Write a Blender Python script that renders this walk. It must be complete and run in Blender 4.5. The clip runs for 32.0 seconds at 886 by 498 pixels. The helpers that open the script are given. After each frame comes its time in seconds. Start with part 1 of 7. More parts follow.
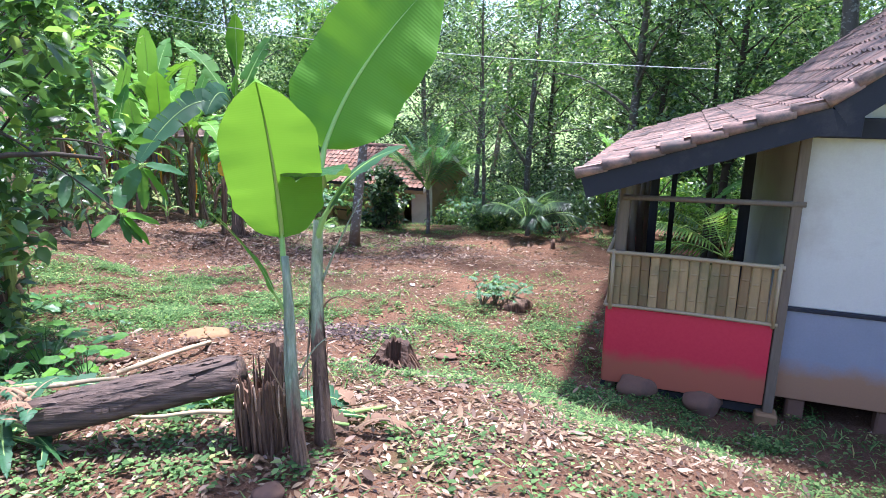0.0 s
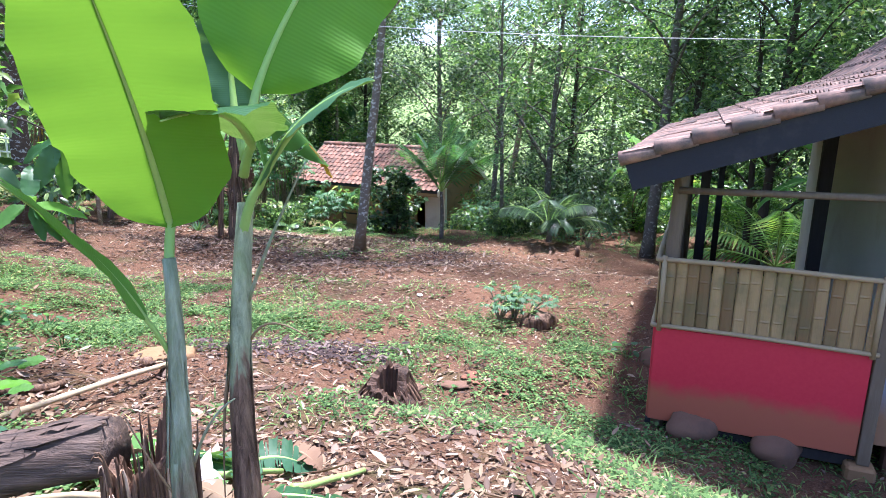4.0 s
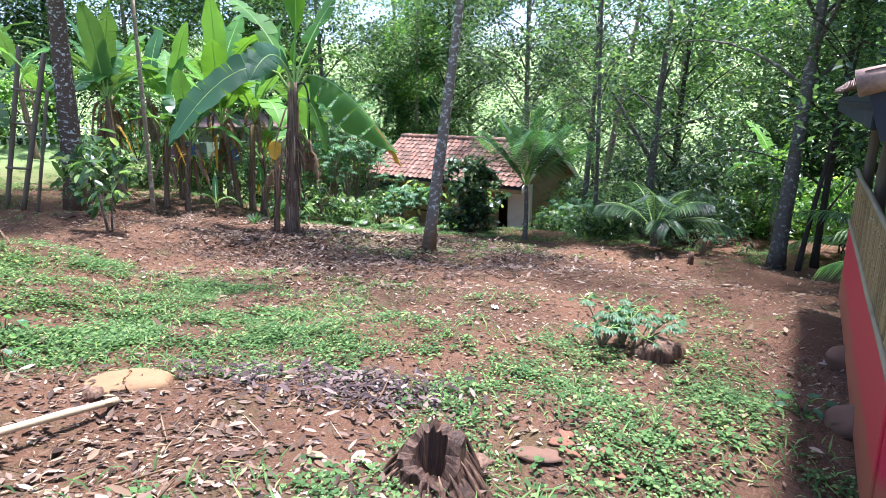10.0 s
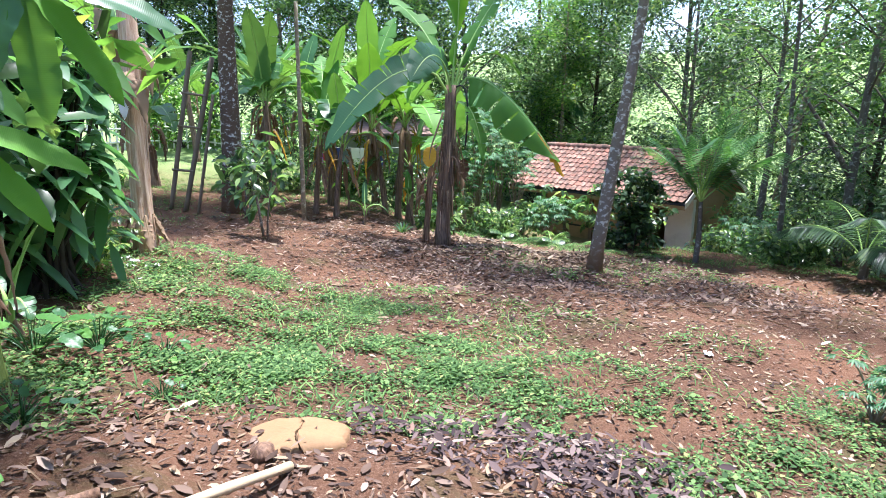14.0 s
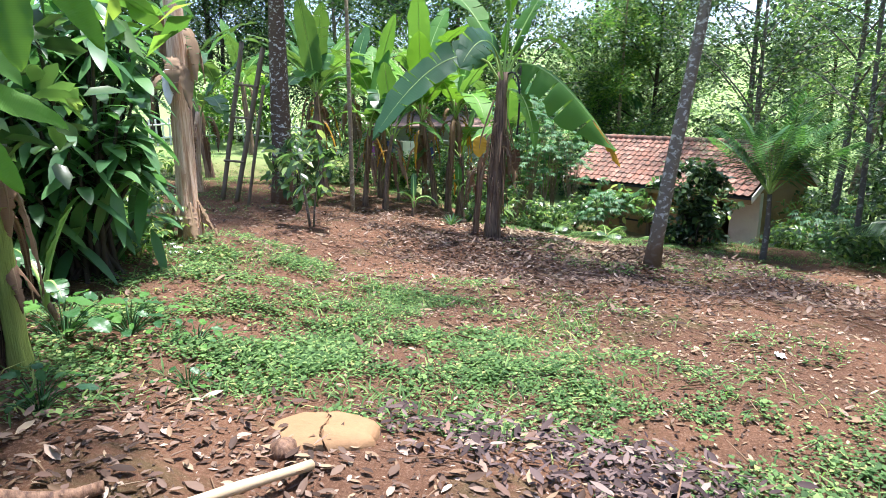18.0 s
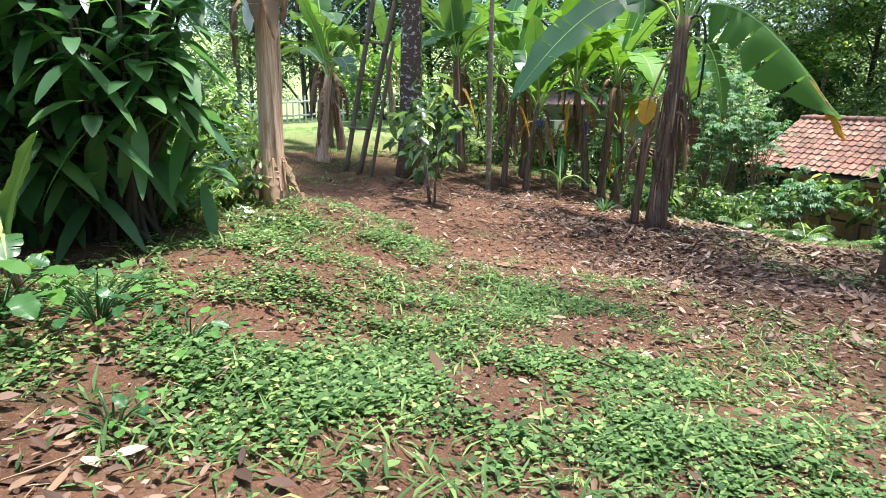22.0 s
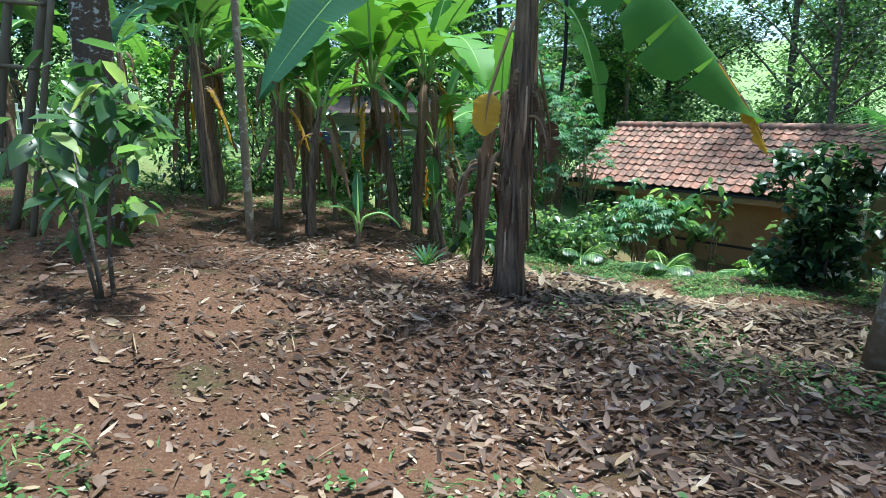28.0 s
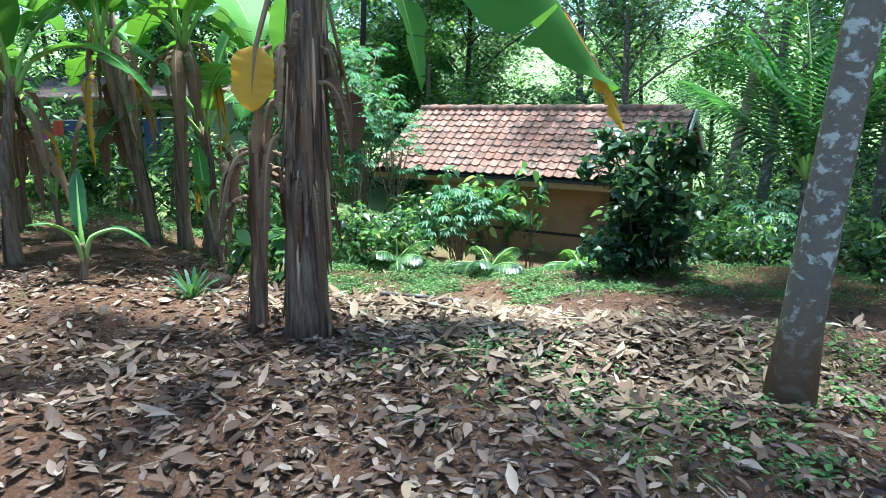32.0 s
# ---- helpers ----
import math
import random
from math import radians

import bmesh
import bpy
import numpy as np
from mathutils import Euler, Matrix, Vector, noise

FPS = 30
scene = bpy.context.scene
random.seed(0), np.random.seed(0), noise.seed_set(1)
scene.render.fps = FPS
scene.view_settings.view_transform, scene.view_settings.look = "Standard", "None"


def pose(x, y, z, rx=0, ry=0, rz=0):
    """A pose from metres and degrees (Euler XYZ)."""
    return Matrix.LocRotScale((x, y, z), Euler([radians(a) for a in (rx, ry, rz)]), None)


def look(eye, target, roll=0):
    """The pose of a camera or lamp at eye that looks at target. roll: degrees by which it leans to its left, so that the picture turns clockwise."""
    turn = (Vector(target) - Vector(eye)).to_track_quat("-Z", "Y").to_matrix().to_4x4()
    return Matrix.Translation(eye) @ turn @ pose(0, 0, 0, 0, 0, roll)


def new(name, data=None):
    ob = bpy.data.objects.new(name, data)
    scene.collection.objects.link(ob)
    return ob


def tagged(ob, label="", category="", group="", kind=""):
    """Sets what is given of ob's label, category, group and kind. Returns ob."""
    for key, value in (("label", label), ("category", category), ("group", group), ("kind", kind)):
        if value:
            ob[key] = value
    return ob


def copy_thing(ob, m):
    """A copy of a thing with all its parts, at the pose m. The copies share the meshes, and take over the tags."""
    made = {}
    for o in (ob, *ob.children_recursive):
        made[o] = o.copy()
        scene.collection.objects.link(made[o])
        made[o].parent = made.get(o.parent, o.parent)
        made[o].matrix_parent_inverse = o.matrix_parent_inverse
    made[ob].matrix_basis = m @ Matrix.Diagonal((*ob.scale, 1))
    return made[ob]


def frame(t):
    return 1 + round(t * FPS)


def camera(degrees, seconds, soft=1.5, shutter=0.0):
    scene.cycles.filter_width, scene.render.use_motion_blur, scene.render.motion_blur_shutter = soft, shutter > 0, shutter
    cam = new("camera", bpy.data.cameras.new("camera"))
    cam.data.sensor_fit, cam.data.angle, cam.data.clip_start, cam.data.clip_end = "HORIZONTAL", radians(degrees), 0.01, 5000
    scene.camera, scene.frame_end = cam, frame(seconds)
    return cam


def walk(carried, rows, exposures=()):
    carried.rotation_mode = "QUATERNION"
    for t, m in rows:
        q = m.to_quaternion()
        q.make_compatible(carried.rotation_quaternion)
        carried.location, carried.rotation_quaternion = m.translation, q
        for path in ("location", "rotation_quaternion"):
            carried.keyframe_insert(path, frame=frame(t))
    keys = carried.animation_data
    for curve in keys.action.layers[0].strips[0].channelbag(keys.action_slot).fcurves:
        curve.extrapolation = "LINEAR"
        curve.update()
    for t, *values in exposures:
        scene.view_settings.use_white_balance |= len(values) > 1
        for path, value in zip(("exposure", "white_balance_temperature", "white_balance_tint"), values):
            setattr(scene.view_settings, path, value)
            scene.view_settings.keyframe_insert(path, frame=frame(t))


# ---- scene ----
# ---- camera and walk: seconds, eye, target, roll ----
cam = camera(70.6, 32.0, soft=0.0)
PATH = [
    (0, (0.000, 0.000, 2.734), (0.297, 4.833, 1.486), 0.20),
    (0.5, (0.034, 0.091, 2.720), (-0.039, 4.931, 1.465), 0.00),
    (1, (0.055, 0.241, 2.670), (-0.328, 5.058, 1.386), -0.30),
    (1.5, (0.064, 0.433, 2.629), (-0.232, 5.255, 1.340), 0.11),
    (2, (0.052, 0.594, 2.599), (0.211, 5.437, 1.364), 0.35),
    (2.5, (0.120, 0.733, 2.578), (0.360, 5.576, 1.358), 0.14),
    (4.5, (0.155, 1.282, 2.323), (0.208, 6.139, 1.135), 0.60),
    (5, (0.184, 1.425, 2.241), (-0.239, 6.255, 1.020), -0.08),
    (5.5, (0.152, 1.587, 2.231), (-0.415, 6.402, 1.008), 0.07),
    (6, (0.141, 1.768, 2.208), (-0.153, 6.612, 1.002), 0.57),
    (6.5, (0.200, 1.995, 2.129), (-0.080, 6.842, 0.934), 0.30),
    (7, (0.259, 2.214, 2.093), (0.234, 7.067, 0.891), 0.12),
    (7.5, (0.273, 2.406, 2.061), (0.870, 7.233, 0.902), 0.45),
    (8, (0.276, 2.548, 2.000), (0.743, 7.392, 0.852), 0.58),
    (8.5, (0.279, 2.625, 1.978), (0.262, 7.488, 0.814), 0.35),
    (9, (0.232, 2.772, 1.929), (0.233, 7.632, 0.751), 0.38),
    (9.5, (0.183, 2.877, 1.933), (0.221, 7.737, 0.757), 0.60),
    (10, (0.200, 2.972, 1.909), (-0.300, 7.808, 0.744), 0.07),
    (10.5, (0.199, 3.020, 1.915), (-0.827, 7.773, 0.752), -0.21),
    (11, (0.105, 3.101, 1.881), (-1.143, 7.795, 0.692), 0.15),
    (11.5, (-0.056, 3.196, 1.875), (-1.556, 7.810, 0.669), 0.59),
    (12, (-0.176, 3.324, 1.890), (-2.067, 7.794, 0.689), 0.19),
    (12.5, (-0.250, 3.418, 1.877), (-2.492, 7.726, 0.689), -0.01),
    (13, (-0.386, 3.630, 1.843), (-2.245, 8.117, 0.655), 0.21),
    (13.5, (-0.538, 3.777, 1.807), (-1.822, 8.470, 0.651), 0.60),
    (14, (-0.583, 3.814, 1.811), (-2.029, 8.473, 0.715), 0.15),
    (14.5, (-0.562, 3.854, 1.838), (-2.456, 8.342, 0.712), -0.16),
    (15, (-0.534, 3.868, 1.843), (-2.460, 8.346, 0.731), -0.27),
    (15.5, (-0.526, 3.858, 1.853), (-2.521, 8.305, 0.737), 0.12),
    (17.5, (-0.595, 3.963, 1.768), (-2.809, 8.310, 0.673), -0.17),
    (18, (-0.602, 4.097, 1.682), (-2.447, 8.606, 0.559), -0.37),
    (18.5, (-0.711, 4.316, 1.564), (-1.903, 9.037, 0.427), -0.13),
    (19, (-0.761, 4.480, 1.469), (-2.162, 9.143, 0.331), -0.04),
    (19.5, (-0.778, 4.673, 1.402), (-2.763, 9.119, 0.263), -0.52),
    (20, (-0.819, 4.867, 1.363), (-3.080, 9.169, 0.188), -0.22),
    (20.5, (-0.896, 5.045, 1.308), (-3.560, 9.114, 0.146), 0.12),
    (21, (-1.003, 5.199, 1.295), (-3.922, 9.082, 0.111), 0.25),
    (21.5, (-1.122, 5.413, 1.279), (-3.947, 9.364, 0.094), 0.54),
    (22, (-1.195, 5.670, 1.197), (-4.065, 9.592, 0.019), -0.08),
    (22.5, (-1.297, 5.943, 1.148), (-3.875, 10.064, -0.023), -0.11),
    (23, (-1.418, 6.170, 1.143), (-3.613, 10.514, -0.001), 0.45),
    (23.5, (-1.515, 6.340, 1.156), (-4.060, 10.487, 0.003), 0.47),
    (24, (-1.736, 6.542, 1.129), (-4.495, 10.542, -0.051), 0.93),
    (24.5, (-1.965, 6.763, 1.093), (-4.890, 10.643, -0.086), 1.00),
    (26.5, (-2.581, 7.983, 1.101), (-5.203, 12.098, 0.007), -0.33),
    (27, (-2.674, 8.318, 1.074), (-4.805, 12.707, -0.021), -0.29),
    (27.5, (-2.726, 8.609, 1.047), (-4.513, 13.152, -0.034), -0.01),
    (28, (-2.658, 8.890, 1.067), (-4.200, 13.519, -0.027), -0.41),
    (28.5, (-2.566, 9.057, 1.067), (-3.151, 13.908, 0.006), -0.85),
    (29, (-2.592, 9.254, 1.043), (-2.158, 14.120, -0.021), -0.67),
    (29.5, (-2.668, 9.462, 1.023), (-1.545, 14.207, -0.083), -0.42),
    (30, (-2.674, 9.663, 1.012), (-1.806, 14.453, -0.131), -0.62),
    (30.5, (-2.658, 9.822, 0.983), (-2.167, 14.664, -0.164), -1.09),
    (31, (-2.723, 9.992, 0.950), (-2.396, 14.851, -0.186), -0.76),
    (31.5, (-2.843, 10.203, 0.936), (-2.571, 15.058, -0.228), -0.19),
    (32, (-2.903, 10.435, 0.914), (-2.958, 15.293, -0.268), -0.55),
]
walk(cam, [(t, look(eye, target, roll)) for t, eye, target, roll in PATH], [(0.0, 1.55, 5400.0, 23.0), (13.0, 1.56, 5500.0, 19.0), (18.0, 1.5, 5800.0, 17.0), (24.0, 1.33, 6050.0, 15.0), (27.0, 1.08, 5350.0, 3.0), (29.0, 1.28, 5150.0, -2.0), (32.0, 1.68, 5050.0, -1.0)])

# ---- world, sun ----
SUN_ELEV, SUN_AZ = 79.0, 38.0          # degrees; azimuth from +y towards +x
world = bpy.data.worlds.new("sky")
scene.world = world
world.use_nodes = True
wn = world.node_tree.nodes
sky = wn.new("ShaderNodeTexSky")
sky.sky_type, sky.sun_disc = "NISHITA", False
sky.sun_elevation, sky.sun_rotation = radians(SUN_ELEV), radians(SUN_AZ)
sky.air_density, sky.dust_density = 1.0, 2.0
wn["Background"].inputs["Strength"].default_value = 0.15
world.node_tree.links.new(sky.outputs[0], wn["Background"].inputs["Color"])
sun = new("sun", bpy.data.lights.new("sun", "SUN"))
sun.data.energy, sun.data.angle, sun.data.color = 5.0, radians(5.0), (1.0, 0.94, 0.82)
sdir = Vector((math.sin(radians(SUN_AZ)) * math.cos(radians(SUN_ELEV)), math.cos(radians(SUN_AZ)) * math.cos(radians(SUN_ELEV)), math.sin(radians(SUN_ELEV))))
sun.matrix_world = look(sdir * 40, (0, 0, 0))

# ---- materials ----
rng = np.random.default_rng(7)


class Nodes:
    """A small helper to write node trees."""

    def __init__(self, name):
        self.mat = bpy.data.materials.new(name)
        self.mat.use_nodes = True
        self.tree = self.mat.node_tree
        self.tree.nodes.clear()
        self.out = self.add("ShaderNodeOutputMaterial")

    def add(self, kind):
        return self.tree.nodes.new(kind)

    def put(self, socket, value):
        if isinstance(value, bpy.types.NodeSocket):
            self.tree.links.new(value, socket)
        elif isinstance(value, tuple) and len(value) == 3 and socket.type == "RGBA":
            socket.default_value = (*value, 1.0)
        else:
            socket.default_value = value

    def coords(self, scale=(1, 1, 1), world_space=False):
        if world_space:
            source = self.add("ShaderNodeNewGeometry").outputs["Position"]
        else:
            source = self.add("ShaderNodeTexCoord").outputs["Object"]
        m = self.add("ShaderNodeMapping")
        self.put(m.inputs["Vector"], source)
        m.inputs["Scale"].default_value = scale
        return m.outputs[0]

    def noise(self, vector, scale, detail=4.0, rough=0.55, distortion=0.0):
        n = self.add("ShaderNodeTexNoise")
        self.put(n.inputs["Vector"], vector)
        n.inputs["Scale"].default_value, n.inputs["Detail"].default_value = scale, detail
        n.inputs["Roughness"].default_value, n.inputs["Distortion"].default_value = rough, distortion
        return n.outputs["Fac"]

    def voronoi(self, vector, scale, feature="F1"):
        n = self.add("ShaderNodeTexVoronoi")
        n.feature = feature
        self.put(n.inputs["Vector"], vector)
        n.inputs["Scale"].default_value = scale
        return n

    def ramp(self, fac, stops):
        n = self.add("ShaderNodeValToRGB")
        self.put(n.inputs["Fac"], fac)
        el = n.color_ramp.elements
        while len(el) < len(stops):
            el.new(0.5)
        for e, (at, colour) in zip(el, stops):
            e.position = at
            e.color = (*colour, 1.0) if isinstance(colour, tuple) else (colour, colour, colour, 1.0)
        return n.outputs["Color"]

    def mix(self, fac, a, b, blend="MIX"):
        n = self.add("ShaderNodeMix")
        n.data_type, n.blend_type = "RGBA", blend
        self.put(n.inputs[0], fac)
        self.put(n.inputs[6], a)
        self.put(n.inputs[7], b)
        return n.outputs[2]

    def math(self, op, a, b=0.0):
        n = self.add("ShaderNodeMath")
        n.operation = op
        self.put(n.inputs[0], a)
        self.put(n.inputs[1], b)
        return n.outputs[0]

    def bump(self, height, strength=0.4, distance=0.02):
        n = self.add("ShaderNodeBump")
        self.put(n.inputs["Height"], height)
        n.inputs["Strength"].default_value, n.inputs["Distance"].default_value = strength, distance
        return n.outputs[0]

    def surface(self, colour, rough=0.8, normal=None, translucent=0.0, through_colour=None, specular=0.5, metallic=0.0):
        p = self.add("ShaderNodeBsdfPrincipled")
        self.put(p.inputs["Base Color"], colour)
        self.put(p.inputs["Roughness"], rough)
        p.inputs["Specular IOR Level"].default_value = specular
        p.inputs["Metallic"].default_value = metallic
        if normal is not None:
            self.put(p.inputs["Normal"], normal)
        shader = p.outputs[0]
        if translucent:
            t = self.add("ShaderNodeBsdfTranslucent")
            self.put(t.inputs["Color"], through_colour if through_colour is not None else colour)
            m = self.add("ShaderNodeMixShader")
            m.inputs[0].default_value = translucent
            self.put(m.inputs[1], shader)
            self.put(m.inputs[2], t.outputs[0])
            shader = m.outputs[0]
        self.put(self.out.inputs["Surface"], shader)
        return self.mat


def foliage(name, stops, translucent=0.35, rough=0.42, yellow=0.0, gloss=0.55):
    n = Nodes(name)
    island = n.add("ShaderNodeNewGeometry").outputs["Random Per Island"]
    colour = n.ramp(island, stops)
    blotch = n.noise(n.coords(world_space=True), 7.0, 3.0)
    dusk = n.mix(1.0, colour, (0.35, 0.38, 0.35), "MULTIPLY")
    colour = n.mix(n.math("MULTIPLY", blotch, 0.5), colour, dusk)
    warm = n.mix(1.0, colour, (1.7, 1.7, 0.95), "MULTIPLY") if yellow == 0 else colour
    return n.surface(colour, rough, translucent=translucent, through_colour=warm, specular=gloss if yellow == 0 else 0.12)


def banana_green(name, base, light, translucent=0.4, rough=0.45):
    n = Nodes(name)
    c = n.coords()
    rnd = n.add("ShaderNodeObjectInfo").outputs["Random"]
    veins = n.add("ShaderNodeTexWave")
    veins.wave_type, veins.bands_direction = "BANDS", "X"
    n.put(veins.inputs["Vector"], n.add("ShaderNodeTexCoord").outputs["UV"])
    veins.inputs["Scale"].default_value, veins.inputs["Distortion"].default_value = 22.0, 0.6
    veins.inputs["Detail"].default_value = 2.0
    colour = n.mix(rnd, base, light)
    colour = n.mix(n.math("MULTIPLY", n.noise(c, 3.0, 3.0), 0.4), colour, (base[0] * 0.6, base[1] * 0.7, base[2] * 0.6))
    colour = n.mix(n.math("MULTIPLY", veins.outputs["Fac"], 0.14), colour, light)
    warm = colour if base[0] > base[1] else n.mix(0.4, colour, (0.32, 0.56, 0.04))
    return n.surface(colour, rough, n.bump(veins.outputs["Fac"], 0.12, 0.004), translucent, warm, specular=0.3)


def bark(name, dark, light, patch=None, patch_amount=0.5, scale=1.0, stretch=0.25, relief=0.6, foot=None):
    n = Nodes(name)
    c = n.coords((1, 1, stretch))
    fine = n.noise(c, 28.0 * scale, 6.0, 0.7)
    broad = n.noise(n.coords(), 3.0 * scale, 4.0)
    colour = n.mix(fine, dark, light)
    colour = n.mix(n.math("MULTIPLY", broad, 0.5), colour, dark)
    if patch:
        v = n.noise(n.coords((1, 1, 1.3)), 11.0 * scale, 4.0, 0.6, 0.4)
        mask = n.ramp(v, [(patch_amount - 0.05, 0.0), (patch_amount + 0.03, 1.0)])
        colour = n.mix(mask, colour, patch)
    if foot:
        sep = n.add("ShaderNodeSeparateXYZ")
        n.put(sep.inputs[0], n.coords())
        edge_ = n.math("ADD", sep.outputs[2], n.math("MULTIPLY", broad, -0.5))
        colour = n.mix(n.ramp(edge_, [(0.1, 0.85), (0.4, 0.0)]), colour, foot)
    return n.surface(colour, 0.85, n.bump(fine, relief, 0.015), specular=0.25)


def plain_rough(name, a, b, scale=8.0, rough=0.8, stain=None, relief=0.3, fine=60.0):
    n = Nodes(name)
    c = n.coords()
    big, small = n.noise(c, scale, 5.0, 0.6), n.noise(c, fine, 4.0, 0.7)
    colour = n.mix(big, a, b)
    if stain:
        colour = n.mix(n.ramp(n.noise(c, scale * 0.5, 6.0, 0.65), [(0.52, 0.0), (0.7, 0.8)]), colour, stain)
    colour = n.mix(n.math("MULTIPLY", small, 0.3), colour, (a[0] * 0.5, a[1] * 0.5, a[2] * 0.5))
    return n.surface(colour, rough, n.bump(small, relief, 0.006), specular=0.3)


def sheath(name, dark, light, green=None, along=(1, 1, 0.06), dry_to=None):
    """Banana pseudostem: long fibrous streaks."""
    n = Nodes(name)
    streak = n.noise(n.coords(along), 38.0, 5.0, 0.7)
    broad = n.noise(n.coords((1, 1, 0.5)), 5.0, 4.0)
    colour = n.mix(n.ramp(streak, [(0.35, 0.0), (0.65, 1.0)]), dark, light)
    if green:
        colour = n.mix(n.ramp(broad, [(0.45, 0.0), (0.62, 1.0)]), colour, green)
    else:
        colour = n.mix(n.math("MULTIPLY", broad, 0.5), colour, dark)
    if dry_to:
        sep = n.add("ShaderNodeSeparateXYZ")
        n.put(sep.inputs[0], n.coords())
        edge_ = n.math("ADD", sep.outputs[2], n.math("MULTIPLY", n.noise(n.coords((1, 1, 0.25)), 14.0, 4.0), 0.7))
        dry = n.mix(n.ramp(streak, [(0.35, 0.0), (0.65, 1.0)]), (0.06, 0.032, 0.022), (0.24, 0.15, 0.1))
        colour = n.mix(n.ramp(edge_, [(dry_to + 0.25, 1.0), (dry_to + 0.45, 0.0)]), colour, dry)
    return n.surface(colour, 0.65, n.bump(streak, 0.7, 0.02), specular=0.35)


def tile_clay(name, a, b, moss, moss_at=0.6):
    n = Nodes(name)
    rnd = n.add("ShaderNodeObjectInfo").outputs["Random"]
    isl = n.add("ShaderNodeNewGeometry").outputs["Random Per Island"]
    w = n.coords(world_space=True)
    colour = n.mix(n.math("FRACT", n.math("ADD", rnd, isl)), a, b)
    colour = n.mix(n.ramp(n.noise(w, 5.0, 6.0, 0.7), [(moss_at - 0.12, 0.0), (moss_at + 0.1, 1.0)]), colour, moss)
    fine = n.noise(w, 70.0, 4.0, 0.7)
    colour = n.mix(n.math("MULTIPLY", fine, 0.35), colour, moss)
    return n.surface(colour, 0.85, n.bump(fine, 0.4, 0.006), specular=0.3)


M = {}
# leaf ramps: the few brightest stops colour single leaves as if sunlit
M["leaf_dark"] = foliage("leaf_dark", [(0.0, (0.018, 0.04, 0.022)), (0.55, (0.04, 0.085, 0.04)), (0.85, (0.075, 0.15, 0.06)), (1.0, (0.2, 0.28, 0.12))], 0.35, 0.36, gloss=0.4)
M["leaf_mid"] = foliage("leaf_mid", [(0.0, (0.03, 0.065, 0.03)), (0.4, (0.06, 0.125, 0.05)), (0.75, (0.13, 0.24, 0.085)), (0.92, (0.24, 0.37, 0.13)), (1.0, (0.42, 0.48, 0.2))], 0.48, 0.28)
M["leaf_light"] = foliage("leaf_light", [(0.0, (0.05, 0.12, 0.025)), (0.5, (0.1, 0.24, 0.045)), (0.85, (0.2, 0.36, 0.07)), (1.0, (0.36, 0.46, 0.1))], 0.5, 0.35)
M["leaf_shrub"] = foliage("leaf_shrub", [(0.0, (0.04, 0.085, 0.03)), (0.5, (0.085, 0.17, 0.055)), (0.85, (0.16, 0.29, 0.08)), (1.0, (0.32, 0.42, 0.14))], 0.5, 0.3)
M["leaf_glossy"] = foliage("leaf_glossy", [(0.0, (0.045, 0.12, 0.05)), (0.6, (0.085, 0.21, 0.08)), (1.0, (0.17, 0.34, 0.12))], 0.42, 0.4, gloss=0.4)
M["leaf_cassava"] = foliage("leaf_cassava", [(0.0, (0.04, 0.13, 0.05)), (0.6, (0.06, 0.19, 0.07)), (1.0, (0.1, 0.26, 0.09))], 0.4, 0.5)
M["leaf_palm"] = foliage("leaf_palm", [(0.0, (0.03, 0.1, 0.03)), (0.6, (0.07, 0.19, 0.05)), (1.0, (0.15, 0.3, 0.08))], 0.35, 0.35)
M["weed"] = foliage("weed", [(0.0, (0.05, 0.1, 0.036)), (0.4, (0.1, 0.19, 0.066)), (0.78, (0.175, 0.295, 0.1)), (0.94, (0.27, 0.385, 0.14)), (1.0, (0.42, 0.4, 0.17))], 0.4, 0.65, gloss=0.14)
M["litter"] = foliage("litter", [(0.0, (0.045, 0.028, 0.021)), (0.35, (0.11, 0.07, 0.052)), (0.7, (0.2, 0.135, 0.1)), (0.9, (0.32, 0.23, 0.175)), (1.0, (0.5, 0.39, 0.31))], 0.12, 0.6, 1)
M["litter_pale"] = foliage("litter_pale", [(0.0, (0.12, 0.075, 0.045)), (0.4, (0.23, 0.15, 0.095)), (0.8, (0.35, 0.25, 0.16)), (1.0, (0.48, 0.38, 0.27))], 0.08, 0.65, 1)
M["litter_dark"] = foliage("litter_dark", [(0.0, (0.03, 0.02, 0.022)), (0.5, (0.08, 0.055, 0.052)), (0.85, (0.17, 0.12, 0.11)), (1.0, (0.3, 0.24, 0.2))], 0.05, 0.7, 1)
M["banana_bright"] = banana_green("banana_bright", (0.08, 0.225, 0.012), (0.125, 0.3, 0.02), 0.32, 0.58)
M["banana"] = banana_green("banana", (0.05, 0.16, 0.03), (0.115, 0.27, 0.048), 0.4, 0.6)
M["banana_dark"] = banana_green("banana_dark", (0.03, 0.09, 0.035), (0.06, 0.15, 0.05), 0.25, 0.32)
M["banana_blue"] = banana_green("banana_blue", (0.03, 0.095, 0.05), (0.06, 0.15, 0.075), 0.3, 0.5)
M["litter_pink"] = foliage("litter_pink", [(0.0, (0.085, 0.05, 0.038)), (0.4, (0.18, 0.112, 0.085)), (0.8, (0.3, 0.2, 0.15)), (1.0, (0.44, 0.33, 0.26))], 0.08, 0.6, 1)
M["banana_yellow"] = banana_green("banana_yellow", (0.52, 0.25, 0.02), (0.74, 0.43, 0.04), 0.35)
M["banana_dead"] = banana_green("banana_dead", (0.12, 0.07, 0.045), (0.3, 0.18, 0.11), 0.1, 0.8)
M["midrib"] = plain_rough("midrib", (0.25, 0.42, 0.1), (0.36, 0.5, 0.16), 6.0, 0.45)
